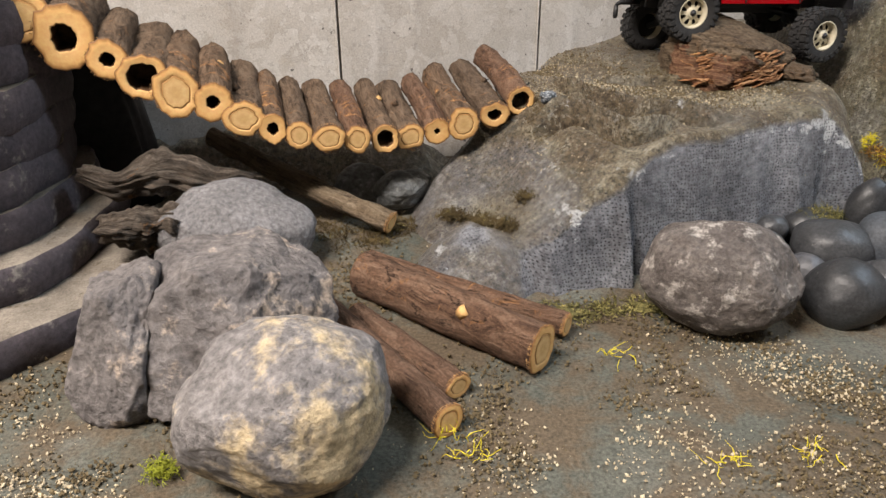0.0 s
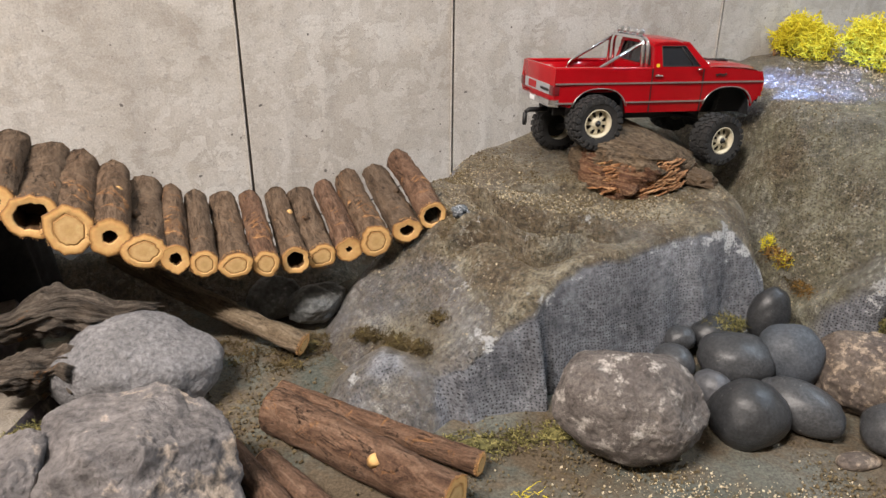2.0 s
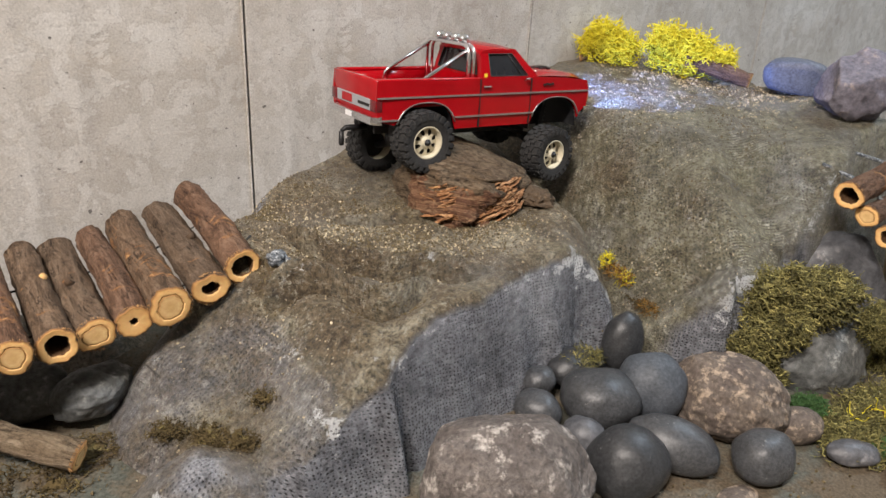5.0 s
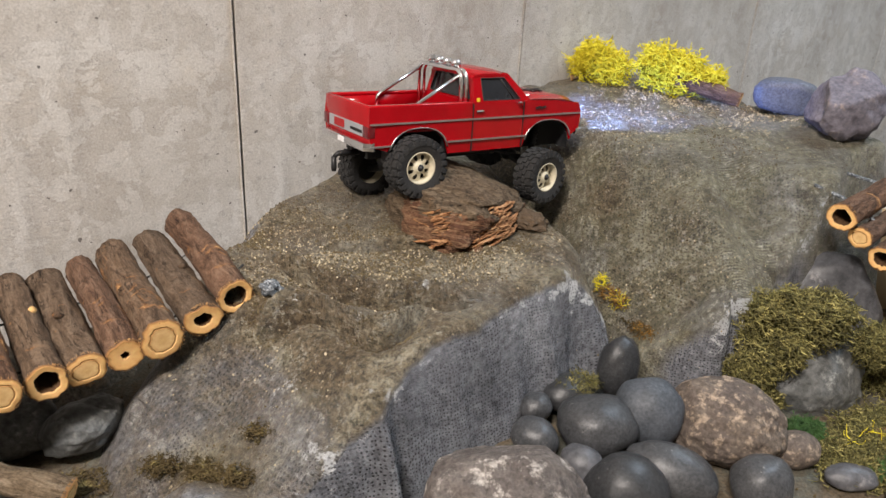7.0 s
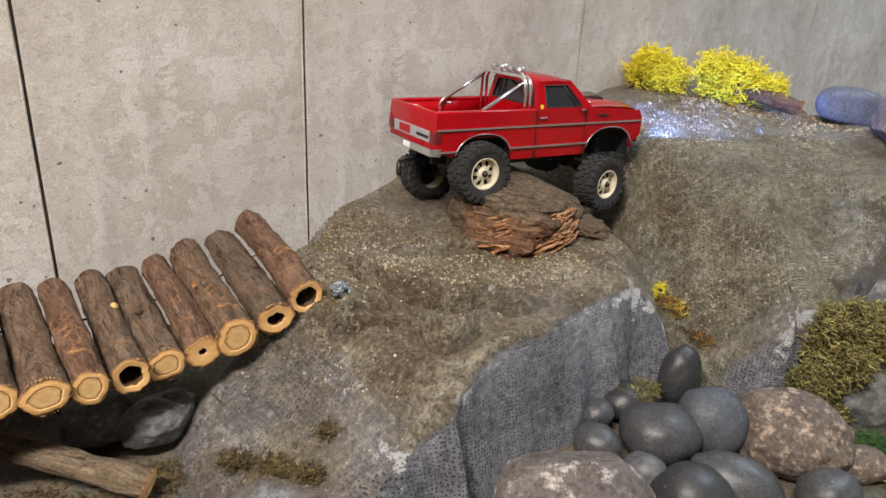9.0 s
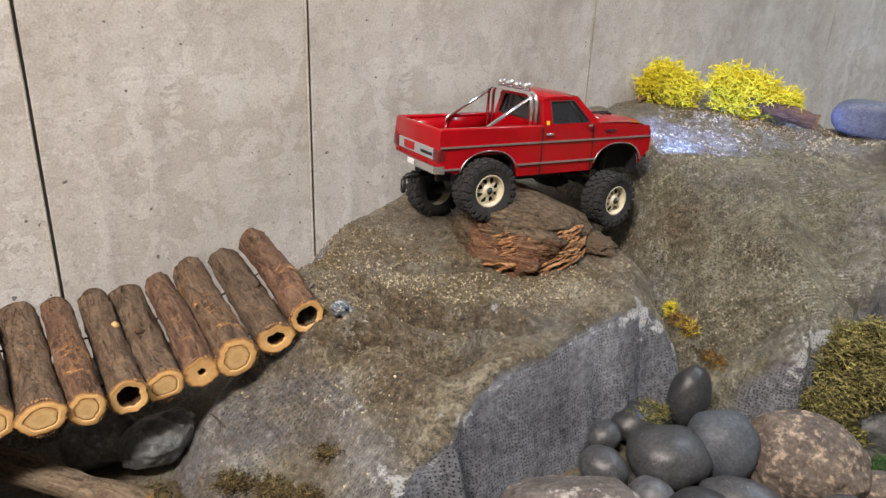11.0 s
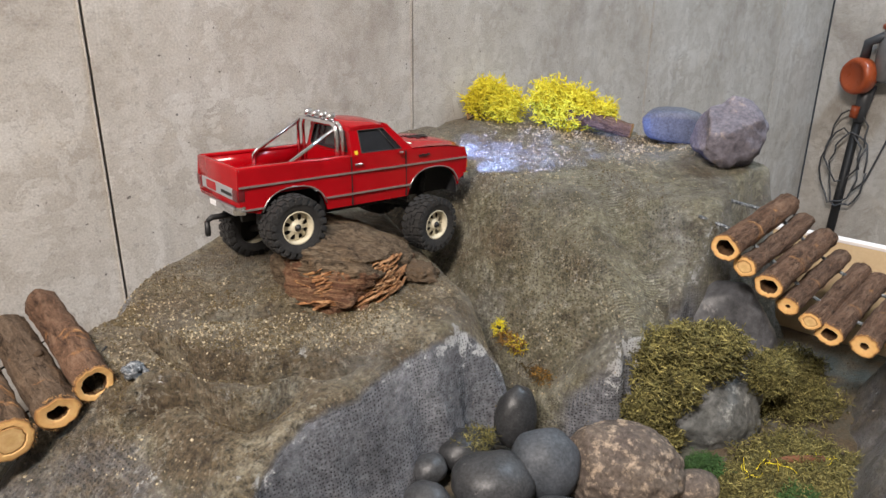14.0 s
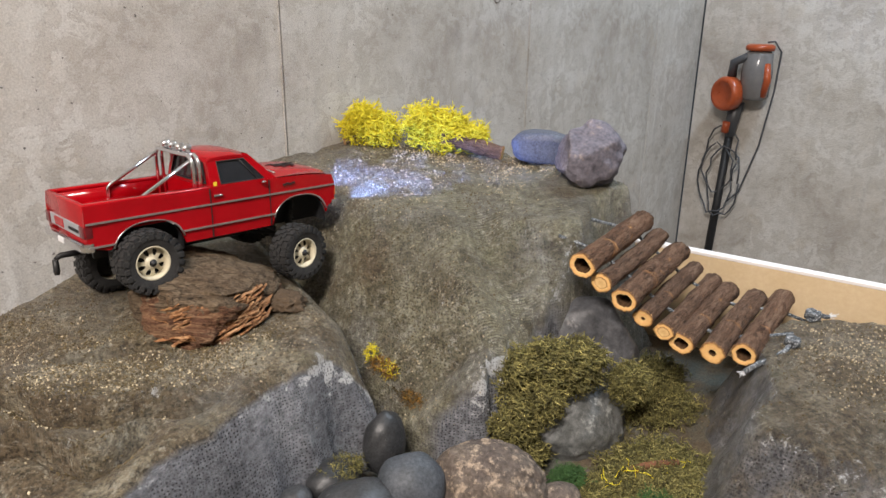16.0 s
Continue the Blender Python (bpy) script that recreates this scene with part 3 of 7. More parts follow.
def slab_z(X, Y):
    """The low slab beside the wall, with its draped front; returns height and masks."""
    P = ((-0.055, 0.60), (-0.01, 0.585), (0.035, 0.578), (0.062, 0.556), (0.10, 0.553), (0.148, 0.566), (0.172, 0.575), (0.206, 0.597), (0.252, 0.614), (0.318, 0.645), (0.360, 0.664),
         (0.390, 0.668), (0.414, 0.662), (0.428, 0.69), (0.425, 0.76), (0.428, 0.83), (0.48, 1.06), (0.12, 0.96), (0.048, 0.87), (0.032, 0.80), (0.0, 0.77), (-0.035, 0.73), (-0.05, 0.68))
    n1, n2 = field(X, Y, 9, 4, 1.3), field(X, Y, 45, 3, 4.1)
    along = X * 0.86 + Y * 0.5
    edge = poly_inside(X, Y, P)
    front = smooth(0.06, 0.10, X)
    # soft pleats of the cloth, deeper towards the foot and the far end
    foot = 1 - smooth(0.004, 0.028, edge)
    pleat = np.sin(along * 105 + 2.0 * n1) + 0.5 * np.sin(along * 190 + 3 * n1)
    d = edge + 0.004 * n1 + 0.0012 * n2 + foot * front * (0.0024 + 0.0042 * smooth(0.29, 0.35, X)) * pleat
    d = d + front * foot * (0.004 * np.exp(-((along - 0.427) / 0.006) ** 2) - 0.015 * np.exp(-((along - 0.4395) / 0.0055) ** 2))
    rampz = 0.112 + 0.606 * (X - 0.105) + 0.58 * (Y - 0.716) + 0.009 * n1
    top = 0.108 + 0.11 * (Y - 0.69) + 0.005 * n1
    begin = 0.338 + 0.03 * smooth(0.70, 0.76, Y)
    top = top - (15 + 9 * smooth(0.70, 0.76, Y)) * np.maximum(X - begin, 0) ** 2
    top = smin(rampz, top, 0.02) + 0.0016 * n2
    folds = np.sin(X * 62 + Y * 30 + 2.5 * n1) * 0.0022 * smooth(0.66, 0.76, Y) * (1 - smooth(0.1, 0.3, X))
    top = top + folds
    # folds of the cloth that lap over one another
    laps = 0 * X
    for xs, ys, high in (((0.105, 0.135, 0.151, 0.177, 0.216, 0.27), (0.765, 0.726, 0.704, 0.693, 0.683, 0.663), 0.0185),
                         ((0.080, 0.108, 0.128, 0.143, 0.165, 0.175, 0.196, 0.225), (0.690, 0.694, 0.690, 0.673, 0.645, 0.642, 0.655, 0.668), 0.0200),
                         ((0.15, 0.19, 0.24, 0.30), (0.79, 0.772, 0.765, 0.74), 0.0080)):
        q = Y - np.interp(X, xs, ys) - 0.004 * n1 - 0.0015 * n2
        here = smooth(xs[0], xs[0] + 0.025, X) * (1 - smooth(xs[-1] - 0.04, xs[-1], X)) * high
        top = top - here * 0.8 * np.where(q < 0, np.exp(q / 0.022), np.exp(-(q / 0.0022) ** 2))
        top = top + here * (0.60 * np.exp(-((q - 0.004) / 0.004) ** 2) - 0.85 * np.exp(-((q + 0.0018) / 0.0019) ** 2))
        laps = laps + here / high * np.exp(-((q - 0.004) / 0.004) ** 2)
    w = 0.046 - 0.022 * smooth(0.03, 0.09, X) + 0.036 * smooth(0.75, 0.82, Y) * (1 - smooth(0.15, 0.26, X))
    t = np.clip(d / w, -0.3, 1.6)
    prof = smin(t, 1 + 0 * t, 0.38) / 0.985
    prof = np.clip(prof, -0.3, 1)
    g = ground_z(X, Y) - 0.012
    z = g + (np.maximum(top, g + 0.012) - g) * prof
    lump = 0.030 + 0.008 * n1 + 0.003 * n2 - 13.0 * ((X - 0.035) ** 2 + (Y - 0.592) ** 2)
    z = smax(z, lump, 0.006)
    lip = np.exp(-((t - 0.98) / 0.16) ** 2)
    z = z + 0.0012 * lip * smooth(0.03, 0.07, top)
    ridge = lip * (0.42 * smooth(0.07, 0.10, X) + 0.35 * smooth(0.31, 0.35, X)) * (1 - smooth(0.42, 0.43, X))
    for x, y, r, k in ((0.100, 0.648, 0.016, 0.9), (0.163, 0.660, 0.010, 0.7), (0.112, 0.588, 0.017, 0.8), (0.005, 0.580, 0.014, 0.9), (0.150, 0.604, 0.008, 0.9), (0.05, 0.60, 0.008, 0.5), (0.352, 0.690, 0.010, 0.9)):
        ridge = ridge + k * np.exp(-(((X - x) * 0.8 + (Y - y) * 0.6) ** 2 / (0.45 * r) ** 2 + ((Y - y) * 0.8 - (X - x) * 0.6) ** 2 / r ** 2))
    # pale crests put the light along the folds into the colour
    ridge = ridge + 0.62 * laps * (0.5 + 0.8 * n2)
    bare = (1 - smooth(0.90, 1.22, t + 0.12 * n1 + 0.08 * n2)) * smooth(0.05, 0.09, X)
    bare = np.maximum(bare, 0.48 * (1 - smooth(0.040, 0.100, z + 0.03 * n1)))
    bare = bare * (1 - np.exp(-((X - 0.050) ** 2 + (Y - 0.622) ** 2) / 0.028 ** 2))
    bare = np.maximum(bare, 0.8 * np.exp(-((X - 0.030) ** 2 + (Y - 0.583) ** 2) / 0.026 ** 2))
    return z, np.clip(ridge, 0, 1), d, bare


def crag_z(X, Y):
    """The higher crag with its spur."""
    P = ((0.25, 0.96), (0.30, 0.84), (0.36, 0.745), (0.405, 0.69), (0.435, 0.635), (0.470, 0.612), (0.497, 0.616), (0.545, 0.640), (0.592, 0.655), (0.625, 0.656), (0.70, 0.690),
         (0.812, 0.712), (0.792, 0.80), (0.755, 0.90), (0.75, 1.2), (0.38, 1.06))
    n1, n2 = field(X, Y, 8, 4, 7.7), field(X, Y, 42, 3, 2.1)
    along = X * 0.9 + Y * 0.3
    d = poly_inside(X, Y, P) + 0.006 * n1 + 0.003 * n2 + 0.007 * (np.abs(np.sin(along * 75 + 2 * n1)) - 0.6)
    face = 0.078 + 1.5 * (X - 0.449) + 0.52 * (Y - 0.77) + 0.012 * n1
    face = face + smooth(0.76, 0.83, Y) * (0.012 + 1.2 * np.clip(X - 0.42, -0.01, 0.1)) + 0.040 * smooth(0.82, 0.93, Y)
    top = smin(0.172 + 0.088 * (X - 0.604) + 0.147 * (Y - 0.663), 0.209 + 0 * X, 0.03) + 0.005 * n1
    brow = 0.095 + 0.75 * (Y - 0.635 - 0.40 * (X - 0.489)) + 0.10 * smooth(0.545, 0.64, X)
    top = smin(smin(face, top, 0.045), brow, 0.02) + 0.0030 * n2 + 0.004 * np.sin(X * 70 - Y * 25 + 3 * n1) * n1
    top = smax(top, 0.098 - 1.2 * np.hypot(X - 0.489, (Y - 0.637) * 0.8), 0.02)
    w = 0.014 + 0.022 * smooth(0.60, 0.72, X) + 0.03 * smooth(0.72, 0.85, Y) * (1 - smooth(0.5, 0.6, X))
    t = np.clip(d / w, -0.3, 1.3)
    prof = smooth(-0.1, 1.12, t) * 0.55 + np.clip(t, 0, 1) * 0.45
    g = ground_z(X, Y) - 0.012
    z = g + (np.maximum(top, g + 0.01) - g) * prof
    lip = np.exp(-((t - 0.95) / 0.25) ** 2)
    ridge = lip * (1.0 * smooth(0.455, 0.47, X) * (1 - smooth(0.51, 0.54, X)) + 0.3 * smooth(0.55, 0.6, X) * (1 - smooth(0.63, 0.66, X)))
    spur = np.hypot((X - 0.482) * 0.9, Y - 0.640 - 0.35 * (X - 0.482))
    ridge = ridge + 0.5 * np.exp(-(spur / 0.010) ** 2) + 0.35 * lip * smooth(0.56, 0.60, X) * (1 - smooth(0.66, 0.72, X))
    # thin pale cracks
    for xs, ys in (((0.43, 0.45, 0.466, 0.485), (0.80, 0.775, 0.715, 0.70)), ((0.46, 0.50, 0.538, 0.575), (0.695, 0.715, 0.738, 0.722))):
        q = Y - np.interp(X, xs, ys) - 0.006 * n1 - 0.003 * n2
        ridge = ridge + 0.26 * smooth(xs[0], xs[0] + 0.01, X) * (1 - smooth(xs[-1] - 0.01, xs[-1], X)) * np.exp(-(q / 0.0032) ** 2)
    bare = (1 - smooth(0.6, 1.05, t + 0.1 * n1)) * (1 - smooth(0.56, 0.62, X)) * smooth(0.43, 0.46, X)
    return z, np.clip(ridge, 0, 1), d, bare


def outcrop_z(X, Y):
    """The rock at which the second bridge lands."""
    P = ((0.585, 0.47), (0.62, 0.512), (0.665, 0.530), (0.70, 0.560), (0.76, 0.60), (0.84, 0.62), (0.90, 0.58), (0.955, 0.45), (1.03, 0.20), (0.74, 0.12), (0.64, 0.30), (0.60, 0.40))
    n1, n2 = field(X, Y, 9, 4, 12.7), field(X, Y, 48, 3, 9.1)
    d = poly_inside(X, Y, P) + 0.007 * n1 + 0.004 * n2
    top = 0.078 + 0.006 * n1 + 0.002 * n2 - 0.25 * np.clip(0.70 - X, 0, 1) - 0.10 * np.clip(0.45 - Y, 0, 1)
    t = np.clip(d / 0.05, -0.3, 1.3)
    prof = smooth(-0.1, 1.12, t) * 0.55 + np.clip(t, 0, 1) * 0.45
    g = ground_z(X, Y) - 0.012
    z = g + (top - g) * prof
    lip = np.exp(-((t - 0.9) / 0.3) ** 2)
    return z, np.clip(0.42 * lip * (1 - smooth(0.72, 0.8, X)), 0, 1), d


def backrock_z(X, Y):
    """The dim grey rock under the first bridge, against the wall."""
    P = ((-0.62, 0.66), (-0.40, 0.70), (-0.20, 0.73), (-0.08, 0.745), (0.0, 0.80), (0.03, 0.91), (-0.6, 0.71))
    n1, n2 = field(X, Y, 10, 4, 22.7), field(X, Y, 48, 3, 19.1)
    d = poly_inside(X, Y, P) + 0.008 * n1 + 0.003 * n2
    top = 0.03 + 0.012 * n1 + 0.2 * np.clip(-0.1 - X, 0, 0.3)
    t = np.clip(d / 0.05, -0.3, 1.3)
    prof = smooth(-0.1, 1.12, t)
    g = ground_z(X, Y) - 0.012
    return g + (top - g) * prof, 0 * X, d


HEIGHTS = []


def height_mesh(name, fn, x0, x1, y0, y1, step, along, label, keep=-0.02, mat=None):
    nx, ny = int((x1 - x0) / step), int((y1 - y0) / step)
    xs, ys = np.linspace(x0, x1, nx), np.linspace(y0, y1, ny)
    X, Y = np.meshgrid(xs, ys)
    Y = np.minimum(Y, WA + WB * X - 0.002)
    Z, ridge, d, *more = fn(X, Y)
    bare = more[0] if more else 0 * X
    HEIGHTS.append((x0, y0, (x1 - x0) / (nx - 1), (y1 - y0) / (ny - 1), np.where(d > keep, Z, -9.0)))
    idx = np.arange(nx * ny).reshape(ny, nx)
    q = np.stack([idx[:-1, :-1], idx[:-1, 1:], idx[1:, 1:], idx[1:, :-1]], -1).reshape(-1, 4)
    dq = d.ravel()[q].max(1)
    yq = Y.ravel()[q]
    q = q[(dq > keep) & (yq.max(1) - yq.min(1) > step * 0.2)]
    used = np.unique(q)
    remap = np.full(nx * ny, -1)
    remap[used] = np.arange(len(used))
    V = np.stack([X.ravel(), Y.ravel(), Z.ravel()], 1)[used]
    me = bpy.data.meshes.new(name)
    me.from_pydata(V.tolist(), [], remap[q].tolist())
    at = me.attributes.new("ridge", "FLOAT", "POINT")
    at.data.foreach_set("value", ridge.ravel()[used].astype(np.float32))
    at = me.attributes.new("bare", "FLOAT", "POINT")
    at.data.foreach_set("value", bare.ravel()[used].astype(np.float32))
    a, c = math.cos(along), math.sin(along)
    U = np.stack([V[:, 0] * a + V[:, 1] * c, -V[:, 0] * c + V[:, 1] * a + V[:, 2] * 1.3], 1)
    loops = np.zeros(len(me.loops), np.int32)
    me.loops.foreach_get("vertex_index", loops)
    me.uv_layers.new(name="UVMap").data.foreach_set("uv", U[loops].astype(np.float32).ravel())
    finish(me, mat or PLASTER)
    return tagged(new(name, me), label, "rock")


def surface(x, y):
    """Height of whatever landscape lies at a place."""
    best = float(ground_z(np.array([x]), np.array([y]))[0])
    for x0, y0, dx, dy, Z in HEIGHTS:
        i, j = (x - x0) / dx, (y - y0) / dy
        if 0 <= i < Z.shape[1] - 1 and 0 <= j < Z.shape[0] - 1:
            p, q = int(i), int(j)
            u, v = i - p, j - q
            best = max(best, Z[q, p] * (1 - u) * (1 - v) + Z[q, p + 1] * u * (1 - v) + Z[q + 1, p] * (1 - u) * v + Z[q + 1, p + 1] * u * v)
    return float(best)


# ---- room ----
def build_room():
    # the concrete wall: cast panels with open joints between them
    wall = thing("wall_north", "grey cast concrete basement wall with form joints", "wall", kind="structure")
    joints = [-2.6, -1.35, -0.745, -0.1238, 0.1052, 0.465, 0.990, 1.517, 1.79]
    for i, (x0, x1) in enumerate(zip(joints, joints[1:])):
        bm = bmesh.new()
        g = 0.0013
        length = (x1 - x0) / WU.x
        box(bm, g, 0, FLOOR, length - g, 0.2, CEILING, bevel=0.0008)
        ob = part("wall_panel", bm, CONCRETE, wall, shade=False)
        ob.matrix_basis = Matrix.Translation(wall_point(x0, random.uniform(-0.0004, 0.0004))) @ Matrix.Rotation(math.atan(WB), 4, "Z")
    bm = bmesh.new()
    box(bm, 0, 0, FLOOR, 4.39 / WU.x, 0.15, CEILING)
    ob = part("joint_filler", bm, JOINT, wall, shade=False)
    ob.matrix_basis = Matrix.Translation(wall_point(-2.6, -0.003)) @ Matrix.Rotation(math.atan(WB), 4, "Z")
    for x in joints[2:-1]:
        bm = bmesh.new()
        pts = [Vector((0.0004 * fbm(k * 0.7, x * 9, 0, 2), -0.0004 + 0.0005 * fbm(k * 1.3, x * 5, 3, 3), FLOOR + (CEILING - FLOOR) * k / 60)) for k in range(61)]
        tube(bm, pts, 0.0011, 5)
        fin = part("form_fin", bm, CONCRETE, wall)
        fin.matrix_basis = Matrix.Translation(wall_point(x - 0.0022)) @ Matrix.Rotation(math.atan(WB), 4, "Z")
    # ring marks of the form ties beside the joints
    for x in (0.468, 0.992, 0.1035):
        for dx in (-0.10, -0.035, 0.03, 0.085):
            bm = bmesh.new()
            revolve(bm, [(0.0085, 0), (0.0092, 0.0008), (0.0100, 0.0008), (0.0107, 0)], 24)
            ob = part("tie_mark", bm, JOINT, wall)
            p = wall_point(x + dx, 0.0004, 0.405 + 0.012 * math.sin(dx * 90))
            ob.matrix_basis = Matrix.Translation(p) @ WN.to_track_quat("Z", "Y").to_matrix().to_4x4()
    # second wall, square to the first
    corner = wall_point(1.79)
    bm = bmesh.new()
    box(bm, 0, -4.2, FLOOR, 0.2, -0.004, CEILING)
    ob = tagged(part("wall_east", bm, CONCRETE, shade=False), "grey cast concrete wall beyond the corner", "wall", kind="structure")
    ob.matrix_basis = Matrix.Translation(corner) @ Matrix.Rotation(math.atan(WB), 4, "Z")
    for name, a, b in (("wall_south", wall_point(-2.6, 4.2), wall_point(1.95, 4.2)), ("wall_west", wall_point(-2.6, 0.0), wall_point(-2.6, 4.2))):
        bm = bmesh.new()
        dvec = b - a
        box(bm, 0, -0.2, FLOOR, dvec.length, 0, CEILING)
        ob = tagged(part(name, bm, CONCRETE, shade=False), "plain grey concrete basement wall", "wall", kind="structure")
        ob.matrix_basis = Matrix.Translation(a) @ Matrix.Rotation(math.atan2(dvec.y, dvec.x), 4, "Z")
    for name, z0, z1, mat, lab in (("floor", FLOOR - 0.1, FLOOR, FLOOR_CONCRETE, "bare grey concrete floor"), ("ceiling", CEILING, CEILING + 0.1, CEILING_PAINT, "pale painted ceiling")):
        bm = bmesh.new()
        box(bm, -3.4, -4.4, z0, 3.4, 2.2, z1)
        tagged(part(name, bm, mat, shade=False), lab, name, kind="structure")
    # the base on which the landscape is modelled
    nx, ny = 220, 150
    xs, ys = np.linspace(-0.9, 0.94, nx), np.linspace(-0.35, 1.22, ny)
    X, Y = np.meshgrid(xs, ys)
    Y = np.minimum(Y, WA + WB * X - 0.001)
    edge = 0.03 + (0.678 - Y) * 0.33 + 0.835
    X = np.minimum(X, edge)
    Z = ground_z(X, Y) + 0.0018 * field(X, Y, 28, 4, 3.0)
    idx = np.arange(nx * ny).reshape(ny, nx)
    q = np.stack([idx[:-1, :-1], idx[:-1, 1:], idx[1:, 1:], idx[1:, :-1]], -1).reshape(-1, 4)
    me = bpy.data.meshes.new("ground")
    me.from_pydata(np.stack([X.ravel(), Y.ravel(), Z.ravel()], 1).tolist(), [], q.tolist())
    finish(me, GROUND)
    tagged(new("ground", me), "grey-green painted base board dusted with grit", "ground", kind="structure")
    bm = bmesh.new()
    box(bm, -0.9, -0.36, FLOOR, 0.9, 0.60, -0.045)
    tagged(part("plinth", bm, PLY, shade=False), "plain wooden plinth under the landscape", "plinth", kind="structure")


build_room()
height_mesh("plaster_slab", slab_z, -0.09, 0.50, 0.53, 1.07, 0.0017, 0.5, "low slate-grey plaster-cloth slab dusted with brown flock", -0.06)
height_mesh("plaster_crag", crag_z, 0.36, 0.87, 0.59, 1.20, 0.0024, 0.4, "higher grey-green plaster-cloth crag with a draped spur", mat=PLASTER_CRAG)
height_mesh("plaster_outcrop", outcrop_z, 0.56, 1.05, 0.10, 0.65, 0.003, -0.9, "grey plaster-cloth outcrop under the short bridge, colour dimmed as less lit", mat=PLASTER_OUT_DIM)
height_mesh("plaster_backrock", backrock_z, -0.64, 0.06, 0.62, 0.92, 0.004, 0.3, "dim blue-grey plaster rock under the long bridge")


# ---- branch logs ----
def make_log(name, p0, p1, r0, r1, core, skin, label, group="", seed=0.0, rough=1.0, bend=0.0, bridge=None):
    """A sawn branch from p0 (the near cut) to p1. core: share of the radius that is hollow, 0 for none."""
    p0, p1 = Vector(p0), Vector(p1)
    length = (p1 - p0).length
    d, a, b = frame_of(p1 - p0)
    if bridge is None:
        log = thing(name, label, "log", group, at=p0)
    else:
        log = new("log")
        log.parent, log.location, log["label"] = bridge, p0, label
    sides, steps = 28, max(14, int(length / 0.006))
    oval = 1 + 0.10 * math.sin(seed * 3.1)
    turn = seed * 1.7

    def ring_point(k, s, r):
        th = k * math.tau / sides
        bow = bend * math.sin(math.pi * s)
        lump = 1 + rough * (0.07 * fbm(math.cos(th) * 1.3 + seed, math.sin(th) * 1.3, s * length * 26) + 0.07 * fbm(math.cos(th) * 3 + seed * 2, math.sin(th) * 3, s * length * 90, 3))
        x, y = math.cos(th + turn) * oval, math.sin(th + turn) / oval
        return d * (s * length) + (a * x + b * y) * (r * lump) + b * bow

    bm = bmesh.new()
    uvl = bm.loops.layers.uv.new("UVMap")
    rings = []
    for i in range(steps + 1):
        s = i / steps
        r = r0 + (r1 - r0) * s
        if 0 < s < 1:
            r *= 1 + 0.05 * rough * fbm(s * length * 30, seed * 7, 0.5, 2)
        rings.append([bm.verts.new(ring_point(k, s, r)) for k in range(sides)])
    for i in range(steps):
        for k in range(sides):
            f = bm.faces.new((rings[i][k], rings[i][(k + 1) % sides], rings[i + 1][(k + 1) % sides], rings[i + 1][k]))
            for lp, (u, w) in zip(f.loops, ((k, i), (k + 1, i), (k + 1, i + 1), (k, i + 1))):
                lp[uvl].uv = (u / sides * 9 + seed * 3, w / steps * length * 55 + seed)
    part("bark", bm, skin, log)
    for end in (0, 1):
        bm = bmesh.new()
        uvl = bm.loops.layers.uv.new("UVMap")
        s = float(end)
        out = -1 if end == 0 else 1
        r = r0 if end == 0 else r1
        shares = [1.02, 0.99, 0.90, 0.70, 0.62, 0.58, 0.40, 0.15] if not core else [1.02, 0.99, 0.92, (1 + core) / 2, core + 0.04, core]
        shift = [0, 0.0006, 0.001, 0.001, 0.0003, 0.001, 0.001, 0.001] if not core else [0, 0.0006, 0.001, 0.0008, 0.0005, -0.0005]
        loops = []
        for q, h in zip(shares, shift):
            wob = 0 if q > 0.9 else (0.18 if core else 0.15) * (1 - q)
            loops.append([bm.verts.new(ring_point(k, s, r * q * (1 + wob * fbm(math.cos(k * math.tau / sides) * 1.5 + seed * 5, math.sin(k * math.tau / sides) * 1.5, 2.0)) ) + d * out * h) for k in range(sides)])
        uq = [min(1.0, q) for q in shares]
        for j in range(len(loops) - 1):
            for k in range(sides):
                f = bm.faces.new((loops[j][k], loops[j + 1][k], loops[j + 1][(k + 1) % sides], loops[j][(k + 1) % sides]))
                for lp, (jj, kk) in zip(f.loops, ((j, k), (j + 1, k), (j + 1, k + 1), (j, k + 1))):
                    u = uq[jj] if not core else 0.62 + 0.38 * (uq[jj] - core) / (1 - core)
                    lp[uvl].uv = (u, kk / sides)
        if core:
            deep = [bm.verts.new(v.co - d * out * 0.03) for v in loops[-1]]
            for k in range(sides):
                f = bm.faces.new((loops[-1][k], deep[k], deep[(k + 1) % sides], loops[-1][(k + 1) % sides]))
                f.material_index = 1
            f = bm.faces.new(deep)
            f.material_index = 1
        else:
            f = bm.faces.new(loops[-1])
            for lp in f.loops:
                lp[uvl].uv = (0.15, 0)
        bmesh.ops.recalc_face_normals(bm, faces=bm.faces)
        cut = sharp(part("cut_end", bm, [CUT, HOLLOW], log), 25)
        # splintered fringe of bark left by the saw
        if end == 0:
            bm = bmesh.new()
            rng = random.Random(int(seed * 100))
            for _ in range(110):
                th = rng.uniform(0, math.tau)
                base = (a * math.cos(th) + b * math.sin(th)) * r * rng.uniform(0.96, 1.04)
                tip = base * rng.uniform(0.98, 1.06) - d * rng.uniform(-0.001, 0.0018)
                tube(bm, [base + d * 0.0015, tip], [0.0004, 0.0001], 3, False)
            part("saw_fringe", bm, FRINGE, log)
    return log


def stub(log, at, direction, r, h, skin):
    bm = bmesh.new()
    dv, a, b = frame_of(direction)
    at = Vector(at)
    tube(bm, [at - dv * 0.003, at + dv * h * 0.5, at + dv * h], [r * 1.3, r * 1.05, r], 10)
    return part("branch_stub", bm, skin, log)


